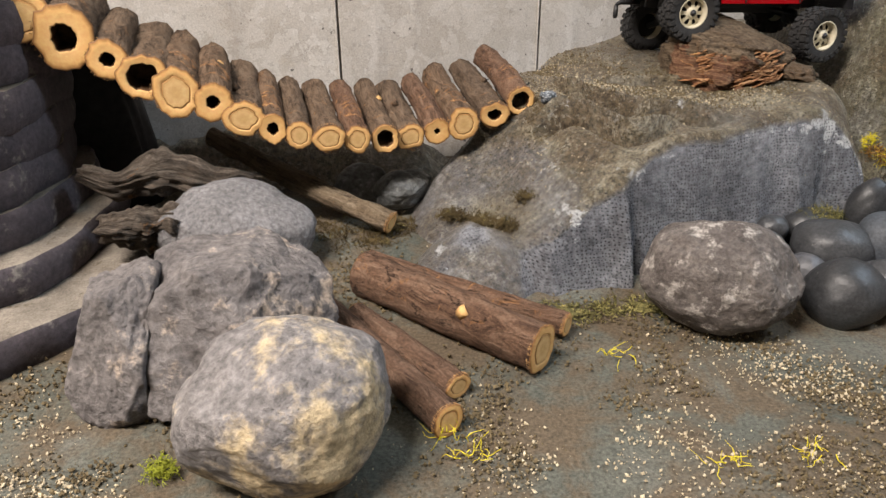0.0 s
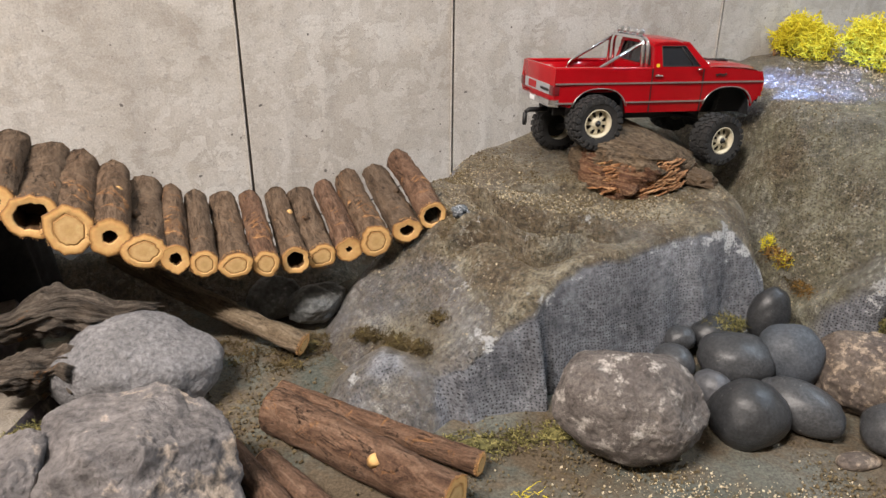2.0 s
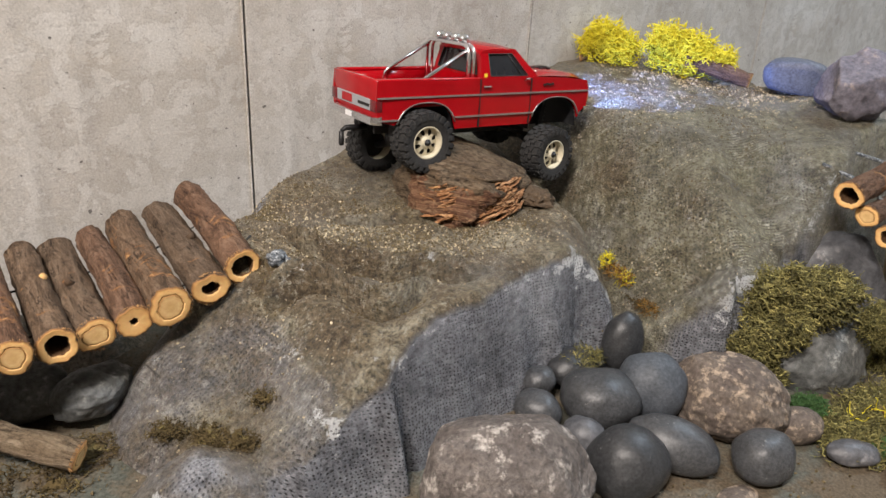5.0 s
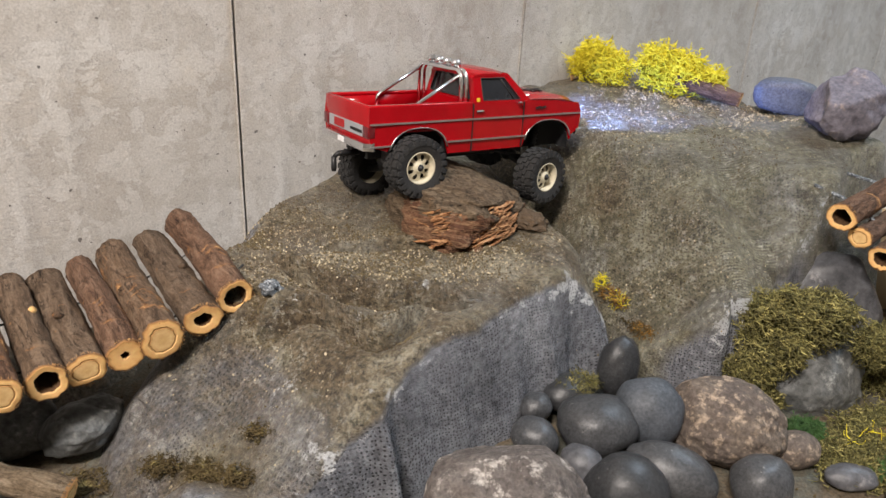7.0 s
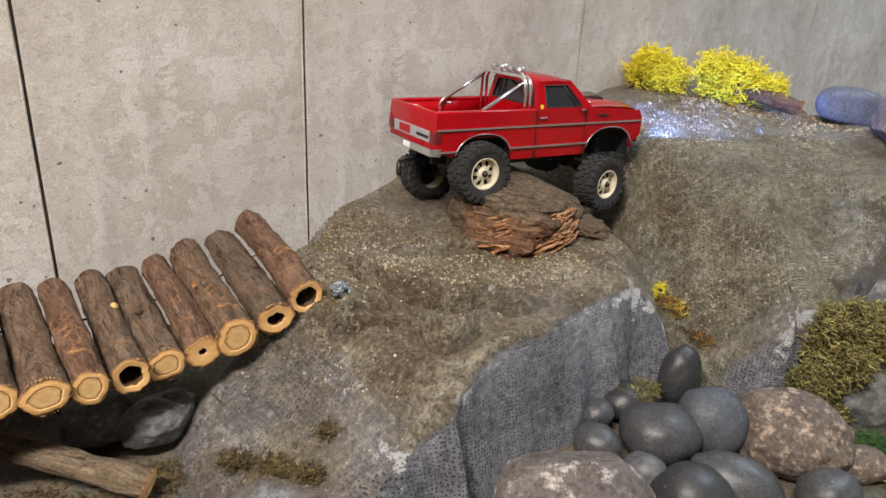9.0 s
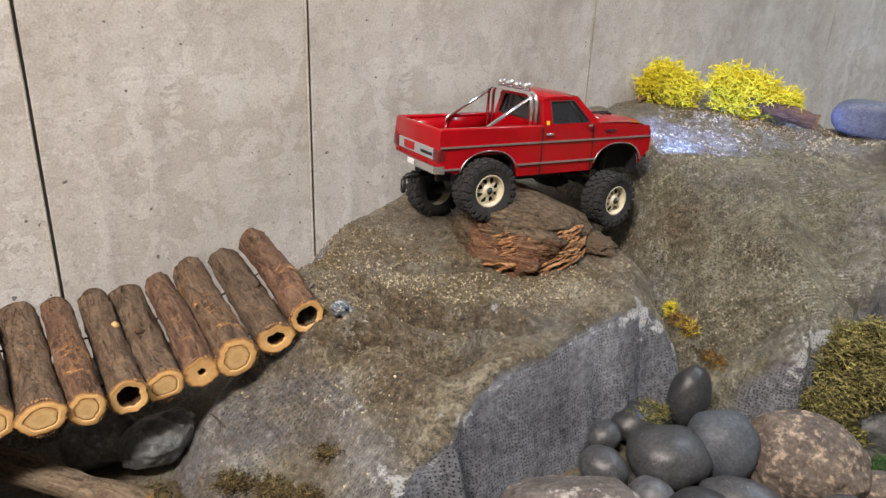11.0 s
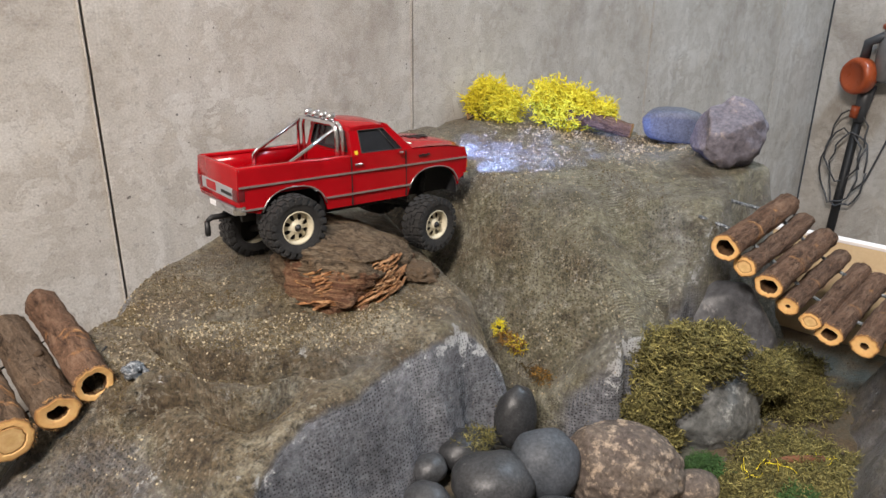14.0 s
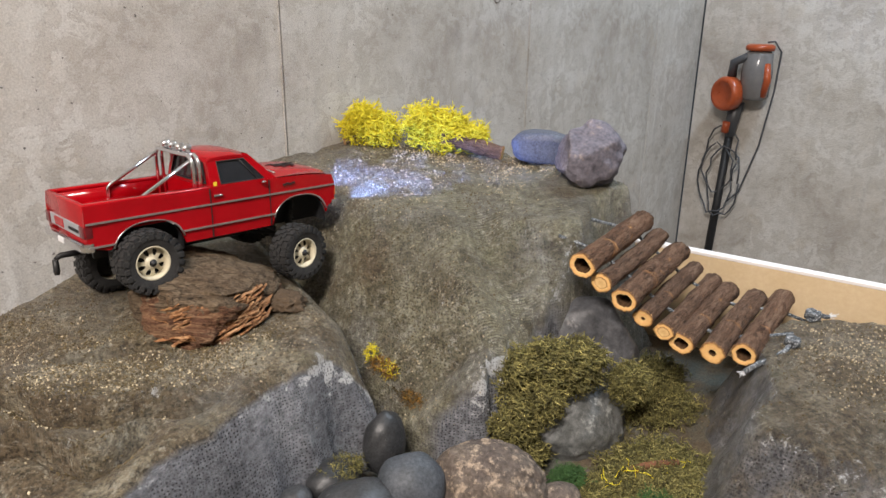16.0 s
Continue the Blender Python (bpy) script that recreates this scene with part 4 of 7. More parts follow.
def build_long_bridge():
    near = [(-0.311, 0.574, 0.203, 0.018, 0), (-0.286, 0.582, 0.186, 0.0205, 0.42), (-0.259, 0.590, 0.168, 0.0140, 0.36), (-0.236, 0.597, 0.153, 0.0170, 0.62), (-0.214, 0.604, 0.139, 0.0175, 0),
            (-0.188, 0.613, 0.129, 0.0145, 0.34), (-0.166, 0.620, 0.113, 0.0145, 0), (-0.144, 0.628, 0.102, 0.0115, 0.40), (-0.123, 0.635, 0.094, 0.0110, 0), (-0.098, 0.641, 0.090, 0.0120, 0),
            (-0.0745, 0.652, 0.086, 0.0112, 0), (-0.051, 0.667, 0.082, 0.0120, 0.60), (-0.029, 0.680, 0.080, 0.0118, 0), (-0.004, 0.686, 0.084, 0.0112, 0.22), (0.021, 0.691, 0.090, 0.0140, 0),
            (0.050, 0.702, 0.096, 0.0120, 0.45), (0.075, 0.712, 0.107, 0.0125, 0.64)]
    bridge = thing("hanging_bridge", "long hanging bridge of barked branch sections on grey cords", "bridge")
    for i, (x, y, z, r, core) in enumerate(near):
        k = i / 16
        far = Vector((x - 0.046 + 0.011 * k, y + 0.127, z + 0.008 + 0.009 * k))
        p0 = Vector((x, y, z))
        r *= 1.12
        skin = BARK_RED if i in (10, 13, 16) else BARK
        word = "hollow" if core else "solid"
        make_log("log", p0, far, r, r * 0.93, core, skin, f"brown barked branch section with {word} sawn end", "", i * 1.37 + 0.3, 1.5, 0.004 * math.sin(i * 2.3), bridge)
        if i in (2, 5, 6, 8, 11, 12, 15):
            log = bridge.children[-1]
            f = 0.25 + 0.45 * ((i * 37) % 10) / 10
            side = 0.8 if i % 2 else -0.6
            stub(log, (far - p0) * f + Vector((side * r * 0.55, 0, r * 0.80)), (side, -0.2, 0.9), r * 0.20, r * 0.22, CUT if i % 3 else BARK)
    # cords that carry the logs
    for dy, name in ((0.035, "bridge_cord"), (0.098, "bridge_cord")):
        bm = bmesh.new()
        pts = []
        for i, (x, y, z, r, core) in enumerate(near):
            k = i / 16
            f = dy / 0.127
            pts.append((x + (-0.046 + 0.011 * k) * f, y + dy, z - r * 1.0 + (0.008 + 0.009 * k) * f))
        x, y, z = pts[-1]
        pts.append((x + 0.02, y + 0.004, surface(x + 0.02, y + 0.004) + 0.002))
        tube(bm, pts, 0.0009, 6)
        part(name, bm, CORD_DARK, bridge, "thin dark cord")


def build_short_bridge():
    near = [(0.601, 0.641, 0.153, 0.0125, 0.62), (0.617, 0.630, 0.136, 0.0100, 0), (0.634, 0.615, 0.119, 0.0120, 0.62), (0.654, 0.606, 0.099, 0.0092, 0.20), (0.667, 0.590, 0.088, 0.0090, 0), (0.678, 0.577, 0.078, 0.0112, 0.55), (0.696, 0.554, 0.073, 0.0112, 0.3), (0.717, 0.535, 0.074, 0.0115, 0.6)]
    bridge = thing("hanging_bridge", "short hanging bridge of reddish branch sections on grey cords", "bridge")
    for i, (x, y, z, r, core) in enumerate(near):
        far = Vector((x + 0.132, y + 0.045, z + 0.013))
        word = "hollow" if core else "solid"
        make_log("log", (x, y, z), far, r, r * 0.95, core, BARK_RED, f"reddish-brown branch section with {word} sawn end", "", i * 2.13 + 40.7, 1.5, 0.003 * math.sin(i * 1.9), bridge)
    for f in (0.28, 0.78):
        bm = bmesh.new()
        pts = [(x + 0.132 * f, y + 0.045 * f, z + 0.013 * f) for x, y, z, r, c in near]
        x0, y0, z0 = pts[0]
        x1, y1, z1 = pts[-1]
        pts = [(x0 - 0.03, y0 + 0.03, surface(x0 - 0.03, y0 + 0.03) + 0.002)] + pts + [(x1 + 0.03, y1 - 0.02, surface(x1 + 0.03, y1 - 0.02) + 0.003)]
        tube(bm, pts, 0.0018, 6)
        part("bridge_cord", bm, ROPE, bridge, "grey braided cord")


def cord_knot(at, lead, label, size=0.006, seed=1):
    """A knotted end of braided cord with a frayed tail."""
    rng = random.Random(seed)
    at = Vector(at)
    knot = thing("cord_knot", label, "knot", at=at)
    bm = bmesh.new()
    pts = []
    for i in range(34):
        u = i / 33 * math.tau * 2.4
        pts.append(Vector((math.cos(u) * size * (0.8 + 0.2 * math.cos(u * 0.7)), math.sin(u) * size * 0.8, size * 0.7 + math.sin(u * 1.45) * size * 0.55)))
    tube(bm, pts, 0.0028, 7)
    part("loop", bm, ROPE, knot)
    bm = bmesh.new()
    lead = Vector(lead)
    side = Vector((-lead.y, lead.x, 0)).normalized()
    tail = [Vector((0, 0, size * 0.8)) + lead * s + side * 0.004 * math.sin(s * 5) + Vector((0, 0, -size * 0.5 * s)) for s in (0, 0.25, 0.5, 0.75, 1.0)]
    tube(bm, tail, 0.0026, 7)
    t = part("tail", bm, ROPE, knot)
    bm = bmesh.new()
    for _ in range(16):
        o = Vector((rng.uniform(-1, 1), rng.uniform(-1, 1), rng.uniform(-0.3, 1))) * 0.004
        tube(bm, [tail[-1], tail[-1] + lead.normalized() * 0.006 + o], [0.0007, 0.0003], 4, False)
    part("frayed_tip", bm, ROPE_TIP, t)
    return knot


# ---- stones ----
def make_stone(name, centre, semi, turn, mat, label, category="stone", group="", seed=0.0, rough=0.08, fine=0.025, facet=0.0, level=5, flat=0.9, boxy=2.0, cuts=()):
    bm = bmesh.new()
    bmesh.ops.create_icosphere(bm, subdivisions=level, radius=1.0)
    planes = []
    rng = random.Random(int(seed * 977) + 5)
    for _ in range(12):
        planes.append((Vector((rng.gauss(0, 1), rng.gauss(0, 1), rng.gauss(0, 0.8))).normalized(), rng.uniform(0.70, 0.92)))
    planes = [(Vector(n).normalized(), dist) for *n, dist in cuts] or planes
    e = 2.0 / boxy
    for v in bm.verts:
        p = v.co.copy()
        if boxy != 2.0:
            p = Vector([math.copysign(abs(c) ** e, c) for c in p])
            p = p * (1 / max(0.001, sum(abs(c) ** boxy for c in p) ** (1 / boxy)))
        if facet:
            for n, dist in planes:
                over = p.dot(n) - dist
                if over > 0:
                    p -= n * over * facet
        r = 1 + rough * fbm(p.x * 1.1 + seed, p.y * 1.1, p.z * 1.1, 3) * 1.6 + fine * (fbm(p.x * 5 + seed, p.y * 5, p.z * 5, 5) - 1.2 * abs(fbm(p.x * 2.6 + seed * 3, p.y * 2.6, p.z * 2.6, 4)))
        p *= r
        if p.z < -flat:
            p.z = -flat + (p.z + flat) * 0.15
        v.co = Vector((p.x * semi[0], p.y * semi[1], p.z * semi[2]))
    ob = tagged(part(name, bm, mat), label, category, group)
    ob.matrix_basis = Matrix.Translation(centre) @ pose(0, 0, 0, *turn)
    return ob


def crack(stone, points, width, mat):
    bm = bmesh.new()
    tube(bm, points, width, 5)
    return part("crack", bm, mat, stone)


def build_stones():
    make_stone("boulder", (-0.066, 0.350, 0.022), (0.066, 0.055, 0.052), (8, 4, 20), STONE_TAN, "big rounded grey boulder with tan stains", "boulder", seed=2.2, rough=0.05, fine=0.018, facet=0.75, level=6)
    make_stone("boulder", (-0.132, 0.438, 0.025), (0.073, 0.071, 0.063), (0, 0, 8), STONE_ROUGH, "rough cracked grey boulder with pale quartz stains", "boulder", seed=7.4, rough=0.03, fine=0.050, facet=0.96, level=6, boxy=2.4,
               cuts=((-0.15, -0.95, 0.35, 0.60), (-1, -0.15, 0.05, 0.66), (-0.1, 0.1, 1, 0.74), (0.75, -0.6, 0.35, 0.66), (-0.6, -0.2, 0.8, 0.76), (0.5, 0.1, 0.85, 0.80), (0.2, -0.75, 0.7, 0.76)))
    make_stone("stone", (-0.197, 0.420, 0.018), (0.036, 0.050, 0.058), (0, 6, 12), STONE_ROUGH, "split rough grey stone leaning against the boulder", "stone", seed=17.4, rough=0.03, fine=0.045, facet=0.96, level=6, boxy=2.4,
               cuts=((-0.35, -0.9, 0.3, 0.64), (1, -0.05, 0.0, 0.62), (-0.3, 0.1, 1, 0.76), (-0.9, -0.2, 0.4, 0.74), (0.3, -0.6, 0.75, 0.78)))
    make_stone("boulder", (-0.176, 0.590, 0.022), (0.069, 0.050, 0.044), (0, 4, 8), STONE_GREY, "pitted pale grey boulder below the log bridge", "boulder", seed=4.1, rough=0.05, fine=0.018, facet=0.4, level=6)
    make_stone("boulder", (0.226, 0.530, 0.018), (0.060, 0.048, 0.047), (0, 5, -12), STONE_MOTTLED, "brown-grey boulder with pale mottling", "boulder", seed=9.9, rough=0.05, fine=0.022, facet=0.85, level=6)
    make_stone("boulder", (0.447, 0.578, 0.005), (0.052, 0.040, 0.040), (0, 6, -38), STONE_BROWN, "brown speckled boulder behind the pebbles", "boulder", seed=12.3, rough=0.05, fine=0.03, facet=0.5, level=6)
    g = "pile of river pebbles"
    lab = "smooth dark grey river pebble in a pile"
    for c, s, t, sd, mat, l in (
            ((0.392, 0.652, 0.026), (0.021, 0.017, 0.029), (0, 8, 20), 1.1, PEBBLE, "smooth grey oval pebble standing on end"),
            ((0.341, 0.603, 0.010), (0.034, 0.028, 0.024), (0, 0, -15), 2.7, PEBBLE, lab),
            ((0.388, 0.600, 0.014), (0.030, 0.026, 0.030), (0, 20, -30), 3.3, PEBBLE_BLUE, "smooth blue-grey pebble leaning in the pile"),
            ((0.303, 0.637, 0.012), (0.015, 0.013, 0.012), (0, 0, 10), 4.9, PEBBLE, "small mottled grey-green pebble"),
            ((0.288, 0.609, 0.004), (0.017, 0.020, 0.016), (10, 0, 40), 5.2, PEBBLE, "small dark brown-grey pebble"),
            ((0.309, 0.572, 0.002), (0.016, 0.017, 0.015), (0, 20, 30), 6.1, STONE_DARK, "small wet-looking dark pebble"),
            ((0.325, 0.537, 0.000), (0.031, 0.029, 0.029), (0, 0, 0), 7.7, PEBBLE, lab),
            ((0.374, 0.546, 0.000), (0.036, 0.022, 0.020), (0, 14, -38), 8.4, PEBBLE, "long dark grey pebble in a pile"),
            ((0.435, 0.517, -0.003), (0.025, 0.022, 0.022), (0, 0, 10), 9.5, PEBBLE, lab),
            ((0.342, 0.650, 0.010), (0.026, 0.020, 0.016), (0, 0, 10), 10.6, PEBBLE, "grey-green pebble tucked behind the pile"),
            ((0.497, 0.545, -0.008), (0.022, 0.017, 0.016), (0, 0, -10), 11.8, STONE_BROWN, "small red-brown stone among moss"),
            ((0.520, 0.508, -0.012), (0.022, 0.013, 0.010), (0, 0, -20), 13.1, STONE_DARK, "flat dark pebble among moss"),
            ((0.545, 0.478, -0.012), (0.020, 0.014, 0.011), (0, 0, 15), 14.2, PEBBLE, "flat dark pebble among moss"),
            ((0.400, 0.500, -0.019), (0.018, 0.010, 0.006), (0, 0, 5), 15.2, STONE_BROWN, "flat red-brown stone on the ground")):
        make_stone("pebble", c, s, t, mat, l, "pebble", g, sd, 0.05, 0.006, 0.1, 4, 2.0)
    make_stone("stone", (-0.040, 0.706, 0.018), (0.032, 0.022, 0.020), (0, -12, 32), STONE_MOSSY, "glossy grey stone below the log bridge", "stone", "stones under the bridge", 21.0, 0.10, 0.03, 0.5)
    make_stone("stone", (-0.085, 0.722, 0.014), (0.030, 0.024, 0.022), (0, 0, -10), STONE_MOSSY, "grey stone in the bridge's shade", "stone", "stones under the bridge", 23.0, 0.10, 0.03, 0.5)
    make_stone("stone", (0.724, 0.852, surface(0.724, 0.852) + 0.018), (0.036, 0.022, 0.021), (0, 5, -42), STONE_BLUE, "blue-grey rounded block of stone on the crag", "stone", "", 25.0, 0.04, 0.01, 0.2, 5, 0.85, 4.0)
    make_stone("stone", (0.728, 0.766, surface(0.728, 0.766) + 0.027), (0.052, 0.040, 0.044), (0, 8, 20), STONE_PURPLE, "rough purple-grey stone on the crag", "stone", "", 28.0, 0.11, 0.03, 0.95, 5, 0.85)
    make_stone("boulder", (0.588, 0.618, -0.004), (0.064, 0.040, 0.052), (0, 6, 10), STONE_MOSSY, "grey boulder half covered with olive moss", "boulder", "", 31.0, 0.10, 0.03, 0.5, 5, 0.7)
    make_stone("boulder", (0.634, 0.668, 0.030), (0.066, 0.040, 0.076), (0, 0, -20), STONE_DARK, "dark shaded boulder under the short bridge", "boulder", "", 33.0, 0.10, 0.03, 0.5, 5, 0.8)


# ---- moss and grit ----
def moss_clump(name, blobs, count, length, width, mat, label, seed=0, branch=True, kind="stuff", category="moss"):
    """Branching lichen strands that fill rounded blobs (centre, semi-axes)."""
    rng = random.Random(seed)
    verts, faces = [], []

    def strand(p, d, ln, w, depth):
        q = p
        prev = None
        seg = 4
        for i in range(seg + 1):
            d0, a, b = frame_of(d)
            ww = w * (1 - 0.55 * i / seg)
            ring = []
            for k in range(3):
                th = k * math.tau / 3 + 0.4
                ring.append(len(verts))
                verts.append(tuple(q + (a * math.cos(th) + b * math.sin(th)) * ww))
            if prev:
                for k in range(3):
                    faces.append((prev[k], prev[(k + 1) % 3], ring[(k + 1) % 3], ring[k]))
            prev = ring
            if i < seg:
                d = (d + Vector((rng.gauss(0, 0.55), rng.gauss(0, 0.55), rng.gauss(0, 0.45)))).normalized()
                q = q + d * ln / seg
                if depth and i in (1, 2):
                    strand(q, (d + Vector((rng.gauss(0, 0.8), rng.gauss(0, 0.8), rng.gauss(0, 0.5)))).normalized(), ln * 0.6, w * 0.8, depth - 1)
        faces.append(tuple(prev))

    weights = [s[0] * s[1] + s[1] * s[2] + s[0] * s[2] for c, s in blobs]
    for _ in range(count):
        c, s = rng.choices(blobs, weights)[0]
        n = Vector((rng.gauss(0, 1), rng.gauss(0, 1), rng.gauss(0.35, 0.8))).normalized()
        dens = rng.uniform(0.58, 1.02)
        lump = 1 + 0.45 * fbm(n.x * 2.2 + c[0] * 50, n.y * 2.2, n.z * 2.2, 2)
        p = Vector((c[0] + n.x * s[0] * dens * lump, c[1] + n.y * s[1] * dens * lump, c[2] + n.z * s[2] * dens * lump))
        side = n.cross(Vector((rng.gauss(0, 1), rng.gauss(0, 1), rng.gauss(0, 1)))).normalized()
        d = (n * 0.45 + side + Vector((0, 0, 0.1))).normalized()
        strand(p, d, length * rng.uniform(0.6, 1.3), width * rng.uniform(0.7, 1.2), 1 if branch else 0)
    # matted core
    me = bpy.data.meshes.new(name)
    bm = bmesh.new()
    for c, s in (blobs if branch else ()):
        r = bmesh.ops.create_icosphere(bm, subdivisions=3, radius=1.0)
        for v in r["verts"]:
            k = 0.45 * (1 + 0.25 * fbm(v.co.x * 2 + c[0] * 50, v.co.y * 2, v.co.z * 2, 3))
            v.co = Vector((c[0] + v.co.x * s[0] * k, c[1] + v.co.y * s[1] * k, c[2] + v.co.z * s[2] * k))
    bm.verts.index_update()
    base = len(verts)
    verts += [tuple(v.co) for v in bm.verts]
    faces += [tuple(base + v.index for v in f.verts) for f in bm.faces]
    bm.free()
    me.from_pydata(verts, [], faces)
    finish(me, mat)
    return tagged(new(name, me), label, category, kind=kind)


def grit(name, patches, count, size, mat, label, seed, onto=None):
    """Loose grains, many small angular bits, lying on the surface in uneven patches (x, y, rx, ry)."""
    rng = random.Random(seed)
    verts, faces = [], []
    wts = [p[2] * p[3] for p in patches]
    made = 0
    tries = 0
    while made < count and tries < count * 9:
        tries += 1
        x0, y0, rx, ry = rng.choices(patches, wts)[0]
        x, y = rng.gauss(x0, rx * 0.55), rng.gauss(y0, ry * 0.55)
        if y > WA + WB * x - 0.005 or fbm(x * 13, y * 13, seed * 0.37, 5) < rng.uniform(-0.30, 0.32):
            continue
        z = onto(x, y) if onto else surface(x, y)
        s = size * (0.35 + 1.1 * rng.random() ** 2.5)
        rot = Euler((rng.uniform(0, 6.3), rng.uniform(0, 6.3), rng.uniform(0, 6.3))).to_matrix()
        base = len(verts)
        for q in ((1, 0, 0), (-1, 0, 0), (0, 0.8, 0), (0, -0.8, 0), (0, 0, 0.6), (0, 0, -0.6)):
            p = rot @ Vector(q) * s * rng.uniform(0.7, 1.1)
            verts.append((x + p.x, y + p.y, z + s * 0.3 + p.z))
        faces += [(base + a, base + b, base + c) for a, b, c in ((0, 2, 4), (2, 1, 4), (1, 3, 4), (3, 0, 4), (2, 0, 5), (1, 2, 5), (3, 1, 5), (0, 3, 5))]
        made += 1
    me = bpy.data.meshes.new(name)
    me.from_pydata(verts, [], faces)
    finish(me, mat, False)
    return tagged(new(name, me), label, "grit", kind="stuff")


def build_moss():
    Z = surface
    moss_clump("lichen_tuft", [((0.572, 1.036, 0.232), (0.024, 0.022, 0.026)), ((0.590, 1.018, 0.226), (0.022, 0.020, 0.021)), ((0.634, 0.972, 0.234), (0.028, 0.022, 0.028)), ((0.655, 0.950, 0.228), (0.026, 0.020, 0.024)), ((0.678, 0.925, 0.226), (0.014, 0.012, 0.012))], 2600, 0.013, 0.0010, MOSS_YELLOW, "bright yellow preserved lichen tuft on the crag by the wall", 3, kind="", category="lichen")
    olive = "olive green dried moss cushion on a dark boulder"
    moss_clump("moss_cushion", [((0.514, 0.632, 0.058), (0.019, 0.015, 0.028)), ((0.502, 0.608, 0.026), (0.021, 0.014, 0.026)), ((0.528, 0.602, 0.046), (0.017, 0.013, 0.018)), ((0.541, 0.620, 0.070), (0.026, 0.021, 0.024)), ((0.572, 0.610, 0.068), (0.028, 0.021, 0.023)), ((0.510, 0.602, -0.002), (0.017, 0.014, 0.014))], 7200, 0.010, 0.0008, MOSS_OLIVE, olive, 5)
    moss_clump("moss_cushion", [((0.622, 0.588, 0.044), (0.017, 0.014, 0.018))], 1200, 0.010, 0.0006, MOSS_OLIVE, olive, 6)
    moss_clump("moss_carpet", [((0.600, 0.545, -0.014), (0.055, 0.030, 0.012)), ((0.560, 0.520, -0.016), (0.05, 0.03, 0.010)), ((0.690, 0.600, -0.010), (0.05, 0.03, 0.014)), ((0.72, 0.640, 0.000), (0.04, 0.03, 0.016)), ((0.625, 0.525, -0.014), (0.035, 0.03, 0.010)), ((0.58, 0.50, -0.016), (0.045, 0.03, 0.008)), ((0.54, 0.535, -0.014), (0.03, 0.025, 0.009))], 6000, 0.010, 0.0006, MOSS_OLIVE, "olive moss carpet between the rocks", 7)
    moss_clump("moss_tuft", [((0.522, 0.560, -0.006), (0.018, 0.014, 0.010))], 500, 0.006, 0.0005, MOSS_GREEN, "dark green moss tuft at the crag's foot", 8)
    moss_clump("moss_tuft", [((0.560, 0.500, -0.010), (0.02, 0.014, 0.008))], 400, 0.006, 0.0005, MOSS_GREEN, "dark green moss tuft between the pebbles", 18)
    moss_clump("lichen_strand", [((0.432, 0.752, 0.058), (0.007, 0.006, 0.008)), ((0.440, 0.728, 0.048), (0.008, 0.012, 0.006))], 150, 0.008, 0.0005, MOSS_YELLOW, "yellow lichen strands in the crevice", 9, False)
    moss_clump("lichen_strand", [((0.436, 0.735, 0.050), (0.010, 0.022, 0.007)), ((0.446, 0.690, 0.034), (0.012, 0.020, 0.006)), ((0.462, 0.655, 0.018), (0.014, 0.010, 0.006))], 620, 0.006, 0.0005, MOSS_RUST, "rusty orange lichen crumbs in the crevice", 29, False)
    moss_clump("lichen_strand", [((0.560, 0.530, 0.000), (0.03, 0.01, 0.004)), ((0.60, 0.525, -0.004), (0.03, 0.01, 0.004))], 26, 0.010, 0.0005, MOSS_YELLOW, "yellow lichen strands on the moss", 19, False)
    turf = "dark brown turf crumbs on the rock's foot"
    for tx, ty, sx, sy, n, sd in ((0.016, 0.646, 0.016, 0.010, 330, 61), (0.044, 0.630, 0.016, 0.013, 420, 71), (0.064, 0.612, 0.012, 0.010, 260, 72), (0.080, 0.630, 0.010, 0.008, 150, 73)):
        moss_clump("turf_patch", [((tx, ty, surface(tx, ty) - 0.001), (sx, sy, 0.0035))], n, 0.0055, 0.0005, MOSS_BROWN, turf, sd)
    moss_clump("turf_patch", [((-0.075, 0.640, -0.010), (0.05, 0.024, 0.005)), ((-0.12, 0.66, -0.010), (0.05, 0.024, 0.005)), ((-0.045, 0.665, -0.006), (0.03, 0.02, 0.006))], 1600, 0.005, 0.0005, MOSS_BROWN, "dark brown turf crumbs under the log bridge", 62)
    moss_clump("turf_patch", [((0.450, 0.705, 0.034), (0.016, 0.036, 0.005)), ((0.470, 0.640, 0.000), (0.02, 0.02, 0.008))], 900, 0.004, 0.0005, MOSS_BROWN, "brown turf crumbs in the crevice", 63)
    moss_clump("turf_patch", [((0.175, 0.540, -0.018), (0.05, 0.018, 0.004)), ((0.11, 0.530, -0.018), (0.05, 0.015, 0.003))], 900, 0.004, 0.0005, MOSS_OLIVE, "olive turf crumbs along the cliff's foot", 64)
    moss_clump("moss_tuft", [((-0.085, 0.480, -0.016), (0.016, 0.010, 0.010))], 300, 0.006, 0.0004, MOSS_LIME, "lime green moss tuft between boulders and logs", 10)
    moss_clump("moss_tuft", [((-0.145, 0.338, -0.016), (0.008, 0.006, 0.006))], 120, 0.006, 0.0004, MOSS_LIME, "lime green moss tuft beside a boulder", 11)
    moss_clump("moss_tuft", [((-0.232, 0.520, -0.004), (0.024, 0.016, 0.018))], 500, 0.006, 0.0004, MOSS_OLIVE, "dark olive moss below the driftwood", 12)
    moss_clump("moss_tuft", [((0.350, 0.645, 0.020), (0.020, 0.012, 0.006))], 260, 0.007, 0.0004, MOSS_OLIVE, "olive moss on a pebble by the cliff", 13)
